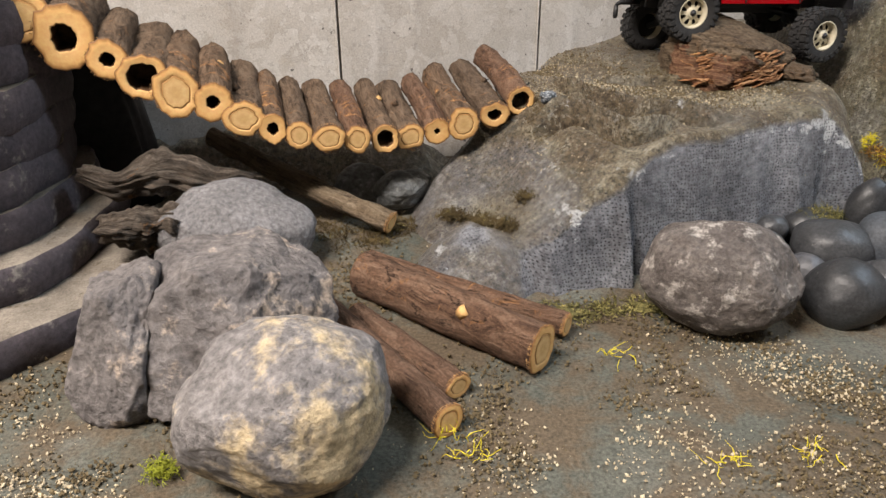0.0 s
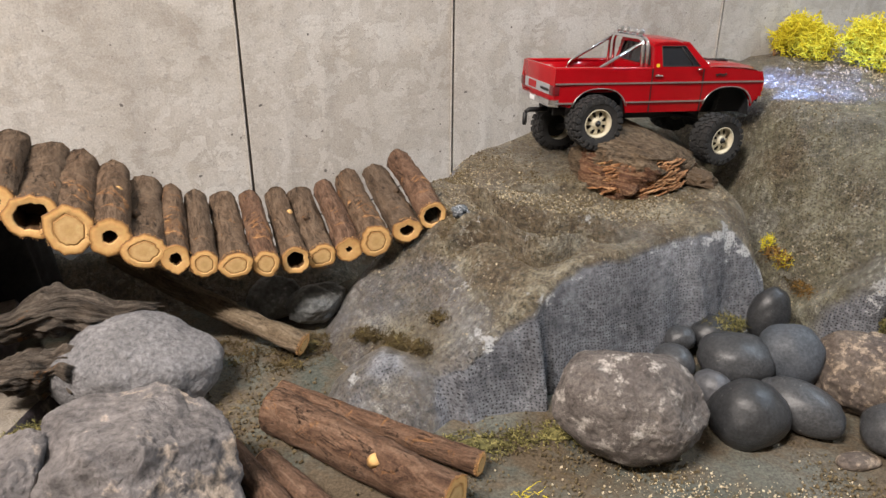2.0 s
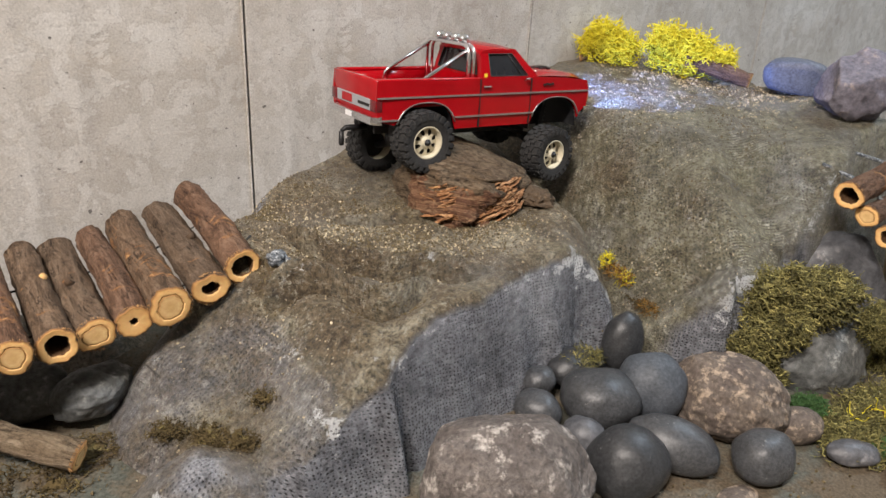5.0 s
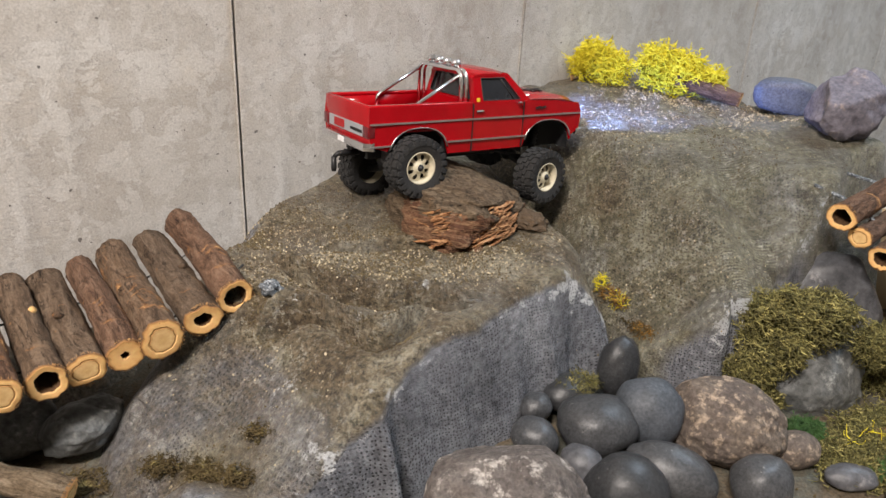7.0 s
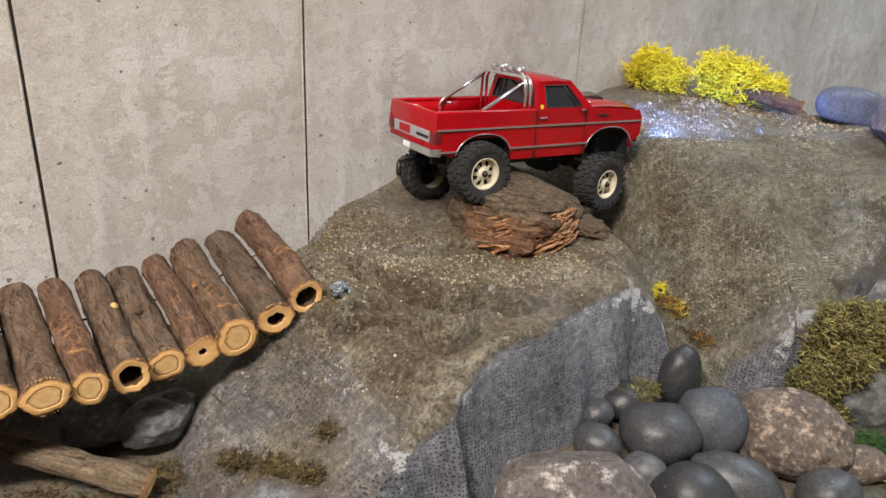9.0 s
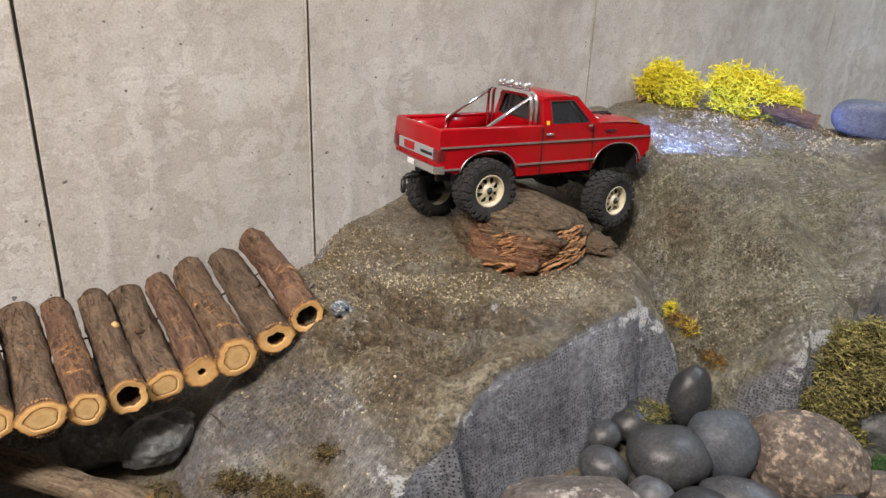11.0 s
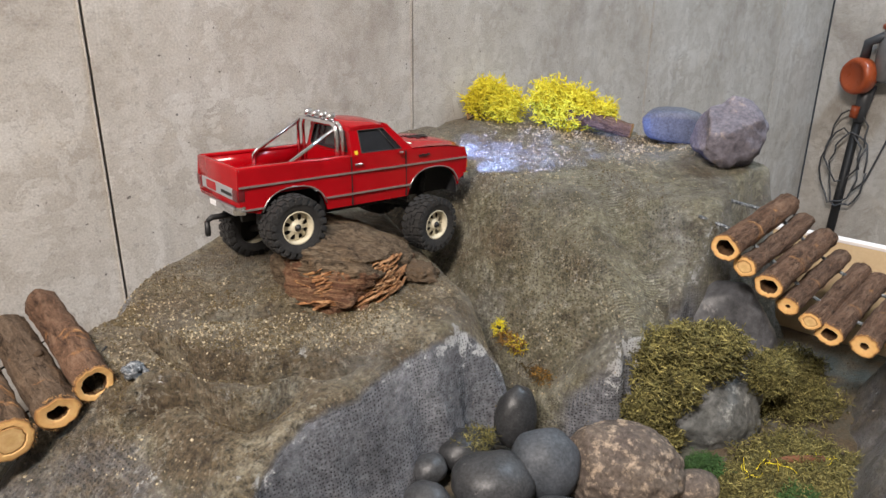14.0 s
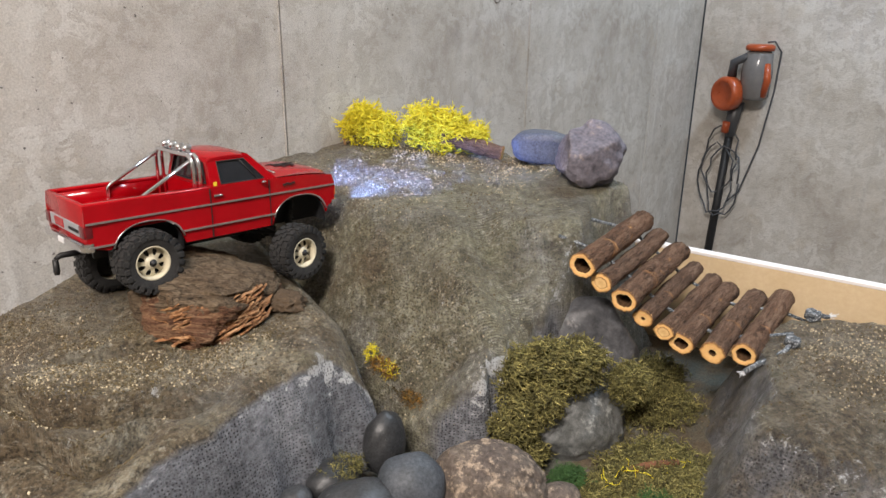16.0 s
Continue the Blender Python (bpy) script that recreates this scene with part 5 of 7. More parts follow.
    for sx, sy, sd in ((0.022, 0.375, 30), (0.135, 0.47, 31), (0.185, 0.36, 32), (0.035, 0.36, 33), (0.24, 0.37, 34)):
        moss_clump("lichen_strand", [((sx, sy, -0.016), (0.012, 0.006, 0.003))], 14, 0.012, 0.0004, MOSS_YELLOW, "loose yellow lichen strands on the ground", sd, False)


def build_grit():
    flat = lambda x, y: float(ground_z(np.array([[x]]), np.array([[y]]))[0, 0]) + 0.001
    grit("grit_pale", [(0.25, 0.40, 0.16, 0.09), (0.10, 0.36, 0.10, 0.06), (-0.15, 0.33, 0.10, 0.05), (0.30, 0.46, 0.15, 0.05), (-0.24, 0.34, 0.10, 0.08), (-0.20, 0.30, 0.10, 0.05), (-0.02, 0.30, 0.08, 0.04)], 5200, 0.0014, GRAIN_PALE, "pale scattered grit on the base", 51, flat)
    grit("grit_brown", [(0.22, 0.41, 0.20, 0.10), (0.32, 0.44, 0.14, 0.08), (0.14, 0.51, 0.10, 0.04), (-0.08, 0.56, 0.08, 0.05), (-0.15, 0.33, 0.12, 0.05), (-0.24, 0.36, 0.10, 0.08), (0.05, 0.38, 0.10, 0.06)], 10500, 0.0018, GRAIN_DARK, "brown flock crumbs scattered on the base", 52, flat)
    grit("grit_rock", [(0.20, 0.745, 0.12, 0.07), (0.13, 0.78, 0.08, 0.07), (0.29, 0.72, 0.09, 0.04), (0.06, 0.66, 0.06, 0.06), (0.55, 0.85, 0.12, 0.10), (0.47, 0.70, 0.05, 0.09), (0.80, 0.45, 0.10, 0.12)], 6200, 0.0011, GRAIN_PALE, "pale grit glued on the rocks", 53)
    grit("grit_crag", [(0.62, 0.92, 0.10, 0.05), (0.56, 0.95, 0.10, 0.05), (0.67, 0.83, 0.06, 0.05)], 1700, 0.0014, GRAIN_PALE, "pale grit strewn on top of the crag", 58)
    # flock crumbs, packed along the folds so they also darken creases like shade
    grit("flock_fold", [(0.108, 0.760, 0.012, 0.012), (0.135, 0.722, 0.012, 0.010), (0.155, 0.699, 0.014, 0.007), (0.185, 0.688, 0.02, 0.006), (0.22, 0.678, 0.022, 0.006), (0.10, 0.688, 0.022, 0.006), (0.135, 0.680, 0.012, 0.008), (0.158, 0.652, 0.012, 0.012), (0.185, 0.645, 0.014, 0.008), (0.085, 0.72, 0.012, 0.03), (0.10, 0.80, 0.02, 0.04)], 2600, 0.0012, GRAIN_DARK, "dark brown flock in the cloth folds, doubling as crease shade", 57)
    grit("flock_rock", [(0.18, 0.80, 0.13, 0.07), (0.15, 0.715, 0.06, 0.02), (0.22, 0.69, 0.07, 0.015), (0.27, 0.74, 0.10, 0.04), (0.045, 0.625, 0.030, 0.022)], 7000, 0.00125, GRAIN_DARK, "dark brown flock crumbs on the slab", 54)
    grit("flock_crag", [(0.62, 0.88, 0.14, 0.10), (0.45, 0.72, 0.03, 0.06), (0.53, 0.80, 0.10, 0.10), (0.80, 0.45, 0.12, 0.14)], 4500, 0.0012, GRAIN_DARK, "dark brown flock crumbs on the crag and outcrop", 59)


# ---- loose wood ----
def build_wood():
    stub_on = make_log("ground_log", (0.082, 0.451, -0.001), (-0.058, 0.556, -0.001), 0.0170, 0.0185, 0, BARK_RED, "thick reddish-brown log lying on the ground", "logs on the ground", 60.3, 1.2)
    stub(stub_on, Vector((-0.055, 0.028, 0.012)), (0.25, -0.45, 0.85), 0.0045, 0.0025, CUT)
    stub(stub_on, Vector((-0.110, 0.086, 0.012)), (-0.2, 0.2, 0.9), 0.003, 0.006, BARK_RED)
    make_log("ground_log", (0.104, 0.494, -0.008), (-0.058, 0.587, -0.004), 0.0088, 0.0092, 0, BARK_RED, "thinner brown log lying behind the thick one", "logs on the ground", 61.9, 1.2)
    make_log("ground_log", (0.020, 0.380, -0.008), (-0.088, 0.518, -0.008), 0.0115, 0.0105, 0, BARK_RED, "brown branch lying against the boulder", "logs on the ground", 62.7, 1.2)
    make_log("ground_log", (0.025, 0.418, -0.010), (-0.058, 0.508, -0.010), 0.0095, 0.0090, 0, BARK_RED, "thin brown branch lying beside another", "logs on the ground", 63.2, 1.2)
    make_log("leaning_stick", (-0.046, 0.642, 0.008), (-0.236, 0.722, 0.066), 0.0100, 0.0098, 0, BARK_PALE, "knobbly pale brown stick sloping under the bridge", "", 64.8, 2.2, 0.004)
    # bark chunk under the front wheel
    z0 = surface(0.30, 0.80)
    chunk = thing("bark_chunk", "layered reddish-brown bark chunk lying on the slab", "bark", at=(0.288, 0.812, z0))
    bm = bmesh.new()
    bmesh.ops.create_icosphere(bm, subdivisions=6, radius=1.0)
    uvl = bm.loops.layers.uv.new("UVMap")
    for v in bm.verts:
        p = v.co.copy()
        th = math.atan2(p.y, p.x)
        q = p.z * 7.5 + p.x * 1.1 + 1.3 * fbm(p.x * 1.7, p.y * 1.7, p.z * 1.2, 3)
        layer, f = math.floor(q), q - math.floor(q)
        ledge = fbm(math.cos(th) * 1.8 + layer * 5.3, math.sin(th) * 1.8, layer * 1.9, 4)
        edge = 1 - abs(2 * f - 1) ** 3
        steep = max(0.0, 1 - p.z * p.z * 1.3)
        r = 1 + 0.09 * fbm(p.x * 1.4 + 4, p.y * 1.4, p.z * 1.4, 3) * 1.5 + steep * (0.12 * ledge + 0.035 * edge) + 0.035 * fbm(p.x * 4, p.y * 11, p.z * 11, 4)
        p *= r
        if p.z > 0.5:
            p.z = 0.5 + (p.z - 0.5) * 0.55
        v.co = Vector((p.x * 0.064 * (1 + 0.12 * p.x), p.y * 0.070 * (1 - 0.28 * max(0.0, p.x)), p.z * 0.063 * (1 - 0.28 * p.x + 0.12 * p.y)))
    for f in bm.faces:
        c0 = f.calc_center_median()
        wob = fbm(c0.x * 60, c0.y * 60, c0.z * 60, 3)
        f.material_index = 1 if (c0.y < -0.020 + 0.012 * wob and c0.z < 0.020 + 0.010 * wob - 0.15 * c0.x) else 0
        for lp in f.loops:
            c = lp.vert.co
            lp[uvl].uv = (c.x * 75 + c.y * 60, c.z * 520 + c.y * 90 + c.x * 60)
    part("core", bm, [BARK_CHUNK, BARK_LAYER], chunk)
    rng = random.Random(77)
    for i in range(80):
        # loose splinters of the torn layers
        bm = bmesh.new()
        uvl = bm.loops.layers.uv.new("UVMap")
        x0, zz, ln = rng.uniform(-0.040, 0.044), rng.uniform(-0.002, 0.024), rng.uniform(0.010, 0.036)
        rows = []
        for j in range(7):
            u = j / 6 - 0.5
            x = x0 + u * ln
            y = -0.071 * math.sqrt(max(0.04, 1 - (x / 0.068) ** 2)) + zz * 0.5 + 0.0015 * fbm(x * 120, i * 2.0, 0, 2)
            hh = 0.00045 * (1 - (2 * u) ** 2) + 0.0002
            zc = zz + 0.004 * fbm(x * 90, i * 3.1, 0, 2) + u * 0.006
            rows.append([bm.verts.new((x, y + a, zc + b * hh)) for a, b in ((0.004, 1), (-0.0004, 0.7), (-0.0004, -0.7), (0.004, -1))])
        for r0, r1 in zip(rows, rows[1:]):
            for k in range(3):
                f = bm.faces.new((r0[k], r1[k], r1[k + 1], r0[k + 1]))
                for lp in f.loops:
                    lp[uvl].uv = (lp.vert.co.x * 60 + i * 3.7, lp.vert.co.z * 300)
        part("splinter", bm, SPLINTER, chunk)
    make_stone("bark_flake", (0.352, 0.776, surface(0.352, 0.776) + 0.004), (0.026, 0.020, 0.011), (0, 8, -25), BARK_CHUNK, "small brown bark flake beside the bark chunk", "bark", "", 55.0, 0.16, 0.13, 0.9, 5)
    # driftwood
    for nm, p, d, sz, sd in (("driftwood", (-0.292, 0.572, 0.078), (0.125, 0.050, -0.022), 0.017, 3.0), ("driftwood", (-0.272, 0.548, 0.040), (0.085, 0.030, -0.008), 0.019, 8.0), ("driftwood", (-0.240, 0.585, 0.018), (0.085, 0.035, 0.0), 0.030, 13.0)):
        p, d = Vector(p), Vector(d)
        w = thing(nm, "gnarled dark weathered driftwood piece beside the boulder", "driftwood", "driftwood", at=p)
        bm = bmesh.new()
        uvl = bm.loops.layers.uv.new("UVMap")
        _, a, b = frame_of(d)
        rings = []
        n, m = 40, 44
        for i in range(n + 1):
            s = i / n
            r = sz * (0.35 + 0.9 * math.sin(math.pi * (0.12 + 0.8 * s))) * (1 + 0.30 * fbm(s * 7, sd, 0, 3))
            c = d * s + a * 0.008 * fbm(s * 3, sd, 5, 2) + b * 0.008 * fbm(s * 3, sd, 9, 2)
            ring = []
            for k in range(m):
                x, y = math.cos(k * math.tau / m), math.sin(k * math.tau / m)
                grooves = abs(fbm(x * 4.5 + sd, y * 4.5, s * 1.6, 3))
                wave = 1 + 0.45 * fbm(x * 1.6 + sd, y * 1.6, s * 3.5, 3) - 0.75 * grooves + 0.18 * fbm(x * 9, y * 9 + sd, s * 9, 3)
                jag = d * (0.10 * fbm(x * 5, y * 5, sd, 3) * (abs(2 * s - 1) ** 6))
                ring.append(bm.verts.new(c + jag + (a * x + b * y * 0.75) * r * wave))
            rings.append(ring)
        for i in range(n):
            for k in range(m):
                f = bm.faces.new((rings[i][k], rings[i][(k + 1) % m], rings[i + 1][(k + 1) % m], rings[i + 1][k]))
                for lp, (u, v) in zip(f.loops, ((k, i), (k + 1, i), (k + 1, i + 1), (k, i + 1))):
                    lp[uvl].uv = (u / m * 40, v / n * 7)
        bm.faces.new(rings[0][::-1])
        bm.faces.new(rings[-1])
        part("trunk", bm, DRIFTWOOD, w)
    cord_knot((0.067, 0.839, surface(0.067, 0.839) + 0.001), (0.018, -0.004, 0), "knotted frayed grey cord end on the slab by the wall", 0.007, 3)
    cord_knot((0.101, 0.714, surface(0.101, 0.714) + 0.001), (0.014, -0.01, 0), "knotted frayed grey cord end on the slab", 0.006, 5)
    cord_knot((0.615, 0.659, surface(0.615, 0.659) + 0.001), (-0.026, 0.016, 0), "knotted grey braided cord at the short bridge", 0.006, 7)
    cord_knot((0.680, 0.670, surface(0.680, 0.670) + 0.001), (0.006, -0.026, -0.004), "knotted grey braided cord below the rough stone", 0.007, 8)
    cord_knot((0.759, 0.513, surface(0.759, 0.513) + 0.001), (-0.06, 0.004, -0.016), "frayed grey braided cord with melted white tip", 0.006, 9)
    cord_knot((0.847, 0.544, surface(0.847, 0.544) + 0.001), (0.018, -0.004, 0), "knotted grey braided cord on the outcrop", 0.007, 10)
    # sticks in the yellow lichen
    make_log("stick", (0.692, 0.888, surface(0.692, 0.888) + 0.008), (0.640, 0.950, 0.225), 0.0085, 0.008, 0, BARK_RED, "broken orange-brown stick poking from the lichen", "", 70.2, 1.5)
    make_log("stick", (0.548, 1.045, 0.212), (0.585, 1.03, 0.222), 0.0045, 0.004, 0, BARK_PALE, "grey broken stick end in the lichen", "", 71.2, 1.0)
    bm = bmesh.new()
    tube(bm, [(0.572, 0.541, -0.006), (0.598, 0.534, -0.004), (0.623, 0.523, -0.004)], [0.0035, 0.004, 0.003], 7)
    tagged(part("bark_chip", bm, TWIG_BROWN), "flat red-brown bark chip on the moss", "bark")


# ---- layered ramp at the far end of the long bridge ----
def build_ramp():
    spiral = thing("spiral_ramp", "dark layered foam spiral ramp with sanded treads", "ramp")
    c = Vector((-0.50, 0.58, 0))
    for i, outer in enumerate((0.262, 0.212, 0.192, 0.186, 0.184, 0.186, 0.183, 0.185, 0.184)):
        z0 = -0.022 + 0.030 * i
        bm = bmesh.new()
        a0, a1 = radians(-110), radians(60 - 14 * max(0, 3 - i))
        rows = []
        n = 40
        for k in range(n + 1):
            th = a0 + (a1 - a0) * k / n
            ro = outer + 0.012 * fbm(th * 2, i * 2.2, 0, 3) + 0.002 * fbm(th * 16, i * 5.2, 0, 4)
            e = Vector((math.cos(th), math.sin(th) * 0.95, 0))
            zz = z0 + 0.006 * fbm(th * 2, i, 4, 2)
            tilt = 0.020 * (k / n)
            rows.append([bm.verts.new(c + e * r + Vector((0, 0, z))) for r, z in ((0.06, zz - 0.004), (ro - 0.004, zz - 0.004), (ro - 0.001, zz + 0.001), (ro + 0.001, zz + 0.010), (ro, zz + 0.0255), (ro - 0.0022, zz + 0.0285), (0.06, zz + 0.029))])
        for r0, r1 in zip(rows, rows[1:]):
            for j in range(6):
                f = bm.faces.new((r0[j], r1[j], r1[j + 1], r0[j + 1]))
                f.material_index = 1 if j == 5 else 0
        bm.faces.new(rows[0][::-1])
        bm.faces.new(rows[-1])
        bmesh.ops.recalc_face_normals(bm, faces=bm.faces)
        sharp(part("ramp_layer", bm, [RAMP_PAINT, SAND], spiral), 40)


# ---- added black mass in place of the shade behind the ramp ----
def build_shade_block():
    make_stone("dark_block", (-0.445, 0.705, 0.060), (0.150, 0.050, 0.115), (0, 0, 17), SHADE_BLACK, "added black block standing for deep shade behind the spiral ramp", "block", "", 41.0, 0.05, 0.03, 0.3, 5, 0.95, 5.0)


# ---- side board ----
def build_board():
    a, d = Vector((0.760, 0.905, 0)), Vector((0.38, -0.925, 0)).normalized()
    board = thing("side_board", "pale plywood side board with white painted top edge", "board", at=a)
    turn = Matrix.Rotation(math.atan2(d.y, d.x), 4, "Z")
    bm = bmesh.new()
    box(bm, 0, 0, -0.10, 0.95, 0.012, 0.1035, bevel=0.0006)
    part("panel", bm, PLY, board, shade=False).matrix_basis = turn
    bm = bmesh.new()
    box(bm, 0, -0.0006, 0.1035, 0.95, 0.0126, 0.1075, bevel=0.0006)
    part("edge_strip", bm, WHITE_EDGE, board, "white painted edge strip", shade=False).matrix_basis = turn


# ---- toy pickup truck ----
def car_paint():
    m, ns, ls, b = material("red_truck_paint", 0.22, 0, 0.22)
    v = coords(ns, ls)
    n = noise_tex(ns, ls, v, 40, 6, 0.65)
    c = ramp(ns, ls, n, [(0.3, (0.275, 0.0018, 0.005)), (0.7, (0.35, 0.0025, 0.007))])
    ls.new(c, b.inputs["Base Color"])
    ls.new(ramp(ns, ls, noise_tex(ns, ls, v, 90, 7, 0.7), [(0.35, grey(0.12)), (0.7, grey(0.24))]), b.inputs["Roughness"])
    b.inputs["Coat Weight"].default_value, b.inputs["Coat Roughness"].default_value = 0.15, 0.10
    bump(ns, ls, b, noise_tex(ns, ls, v, 700, 3, 0.6), 0.05, 0.0003)
    return m


RED = car_paint()
CHROME = plain("chrome", (0.78, 0.78, 0.80), 0.10, 1.0, 0.5, 0.06, 200)
SILVER = plain("silver_trim", (0.42, 0.41, 0.40), 0.35, 0.8, 0.5, 0.2, 400)
BLACK = plain("black_plastic", (0.012, 0.012, 0.013), 0.5, 0, 0.4, 0.3, 200)
RUBBER = speckled("tyre_rubber", (0.016, 0.016, 0.017), (0.032, 0.031, 0.030), 90, 0.8, (0.07, 0.06, 0.05), 160, 0.68, 700, 0.5, 0.0004)
RIM = plain("cream_rim", (0.56, 0.51, 0.38), 0.42, 0, 0.5, 0.2, 200)
LAMP_RED = plain("tail_lamp_red", (0.12, 0.008, 0.012), 0.2, 0, 0.6)
AMBER = plain("amber_lens", (0.75, 0.22, 0.02), 0.25)
GREY_PANEL = plain("grey_tailgate_band", (0.30, 0.31, 0.33), 0.4, 0, 0.5, 0.15)
DECAL = plain("black_decal", (0.014, 0.012, 0.012), 0.55)
BADGE = plain("yellow_badge", (0.75, 0.55, 0.03), 0.4)
DECAL_WHITE = plain("white_decal", (0.72, 0.71, 0.72), 0.5)
TINT = plain("dark_window_plastic", (0.018, 0.020, 0.024), 0.10, 0, 0.6, 0.2, 50)


def glow(name, colour, strength):
    m, ns, ls, b = material(name, 0.3)
    b.inputs["Emission Color"].default_value = (*colour, 1)
    b.inputs["Emission Strength"].default_value = strength
    b.inputs["Base Color"].default_value = (*colour, 1)
    return m


HEADLIGHT = glow("lit_headlight", (0.55, 0.65, 1.0), 6.0)


def slab_from(outline, thick, to_space, bevel=0.0):
    """A flat plate: outline in 2D, lifted into space by to_space(u, v, depth)."""
    bm = bmesh.new()
    lo = [bm.verts.new(to_space(u, v, 0.0)) for u, v in outline]
    hi = [bm.verts.new(to_space(u, v, thick)) for u, v in outline]
    n = len(outline)
    bm.faces.new(lo)
    bm.faces.new(hi[::-1])
    for i in range(n):
        bm.faces.new((lo[i], hi[i], hi[(i + 1) % n], lo[(i + 1) % n]))
    bmesh.ops.recalc_face_normals(bm, faces=bm.faces)
    if bevel:
        es = [e for e in bm.edges if (e.verts[0] in hi and e.verts[1] in hi)]
        bmesh.ops.bevel(bm, geom=es, offset=bevel, segments=3, affect="EDGES", profile=0.5)
    return bm


def arch(cx, cz, r, x0, x1, n=14):
    return [(cx + r * math.copysign(abs(math.cos(a)) ** 0.8, math.cos(a)), cz + r * max(0.0, math.sin(a)) ** 0.8) for a in [math.pi * (1 - k / n) if x0 < x1 else math.pi * k / n for k in range(n + 1)]]


def build_wheel(centre, out, steer, truck, flat=1.0):
    """out: +1 for the left side, -1 for the right."""
    wheel = new("wheel")
    wheel.parent = truck
    wheel.matrix_basis = Matrix.Translation(centre) @ Matrix.Rotation(steer, 4, "Z") @ Matrix.Rotation(-math.pi / 2 * out, 4, "X")
    R, W = 0.0295, 0.0125
    bm = bmesh.new()
    revolve(bm, [(0.0150, -W * 0.85), (0.0190, -W * 0.98), (0.0240, -W), (0.0268, -W * 0.86), (0.0276, -W * 0.5), (0.0278, 0), (0.0276, W * 0.5), (0.0268, W * 0.86), (0.0240, W), (0.0190, W * 0.98), (0.0150, W * 0.85)], 48)
    n = 22
    for k in range(n):
        for row, (h0, h1, turn) in enumerate(((-W * 0.98, -W * 0.42, 0.0), (-W * 0.36, -0.0004, 0.5), (0.0004, W * 0.36, 0.0), (W * 0.42, W * 0.98, 0.5))):
            th = (k + turn) * math.tau / n
            m = Matrix.Rotation(th, 4, "Z")
            edge = row in (0, 3)
            lo = 0.0262 if edge else 0.0274
            box(bm, lo, -0.0028, h0, R - (0.0006 if edge else 0), 0.0026, h1, m @ Matrix.Rotation(radians(8 if row % 2 else -8), 4, "X"))
            if edge:
                hh = -W if row == 0 else W
                s = -1 if row == 0 else 1
                box(bm, 0.0222, -0.0022, min(hh * 0.96, hh * 0.96 + s * 0.0014), 0.0270, 0.0020, max(hh * 0.96, hh * 0.96 + s * 0.0014), m)
    ty = sharp(part("tyre", bm, RUBBER, wheel, "black knobbly rubber tyre"), 30)
    bm = bmesh.new()
    z = W * 0.80
    revolve(bm, [(0.0152, -W * 0.8), (0.0152, z), (0.0158, z + 0.0012), (0.0148, z + 0.0014), (0.0138, z - 0.001), (0.0134, z - 0.006)], 40)
    # dished face with eight openings
    for k in range(8):
        th = k * math.tau / 8
        a0, a1 = th - 0.19, th + 0.19
        pts = []
        for r, h in ((0.0136, z - 0.0052), (0.0112, z - 0.0040), (0.0085, z - 0.0030), (0.0062, z - 0.0026)):
            wdt = {0.0136: 0.36, 0.0112: 0.20, 0.0085: 0.20, 0.0062: 0.40}[r]
            pts.append([bm.verts.new((r * math.cos(th + s * wdt), r * math.sin(th + s * wdt), h)) for s in (-1, 0, 1)])
        for p0, p1 in zip(pts, pts[1:]):
            for j in range(2):
                bm.faces.new((p0[j], p0[j + 1], p1[j + 1], p1[j]))
    revolve(bm, [(0.0066, z - 0.0027), (0.0050, z - 0.0016), (0.0046, z - 0.0002), (0.0034, z + 0.0002)], 24)
    revolve(bm, [(0.0140, z - 0.0060), (0.0128, z - 0.0046), (0.0124, z - 0.0048)], 40)
    rim = sharp(part("rim", bm, RIM, wheel, "cream steel-look rim with round openings"), 40)
    bm = bmesh.new()
    revolve(bm, [(0.0136, z - 0.0085), (0.0, z - 0.0085)], 32)
    part("brake_disc", bm, BLACK, rim)
    bm = bmesh.new()
    revolve(bm, [(0.0036, z - 0.001), (0.0030, z + 0.0012), (0.0016, z + 0.0016), (0.0016, z + 0.003), (0, z + 0.003)], 6)
    part("hub_nut", bm, BLACK, rim)
    return wheel


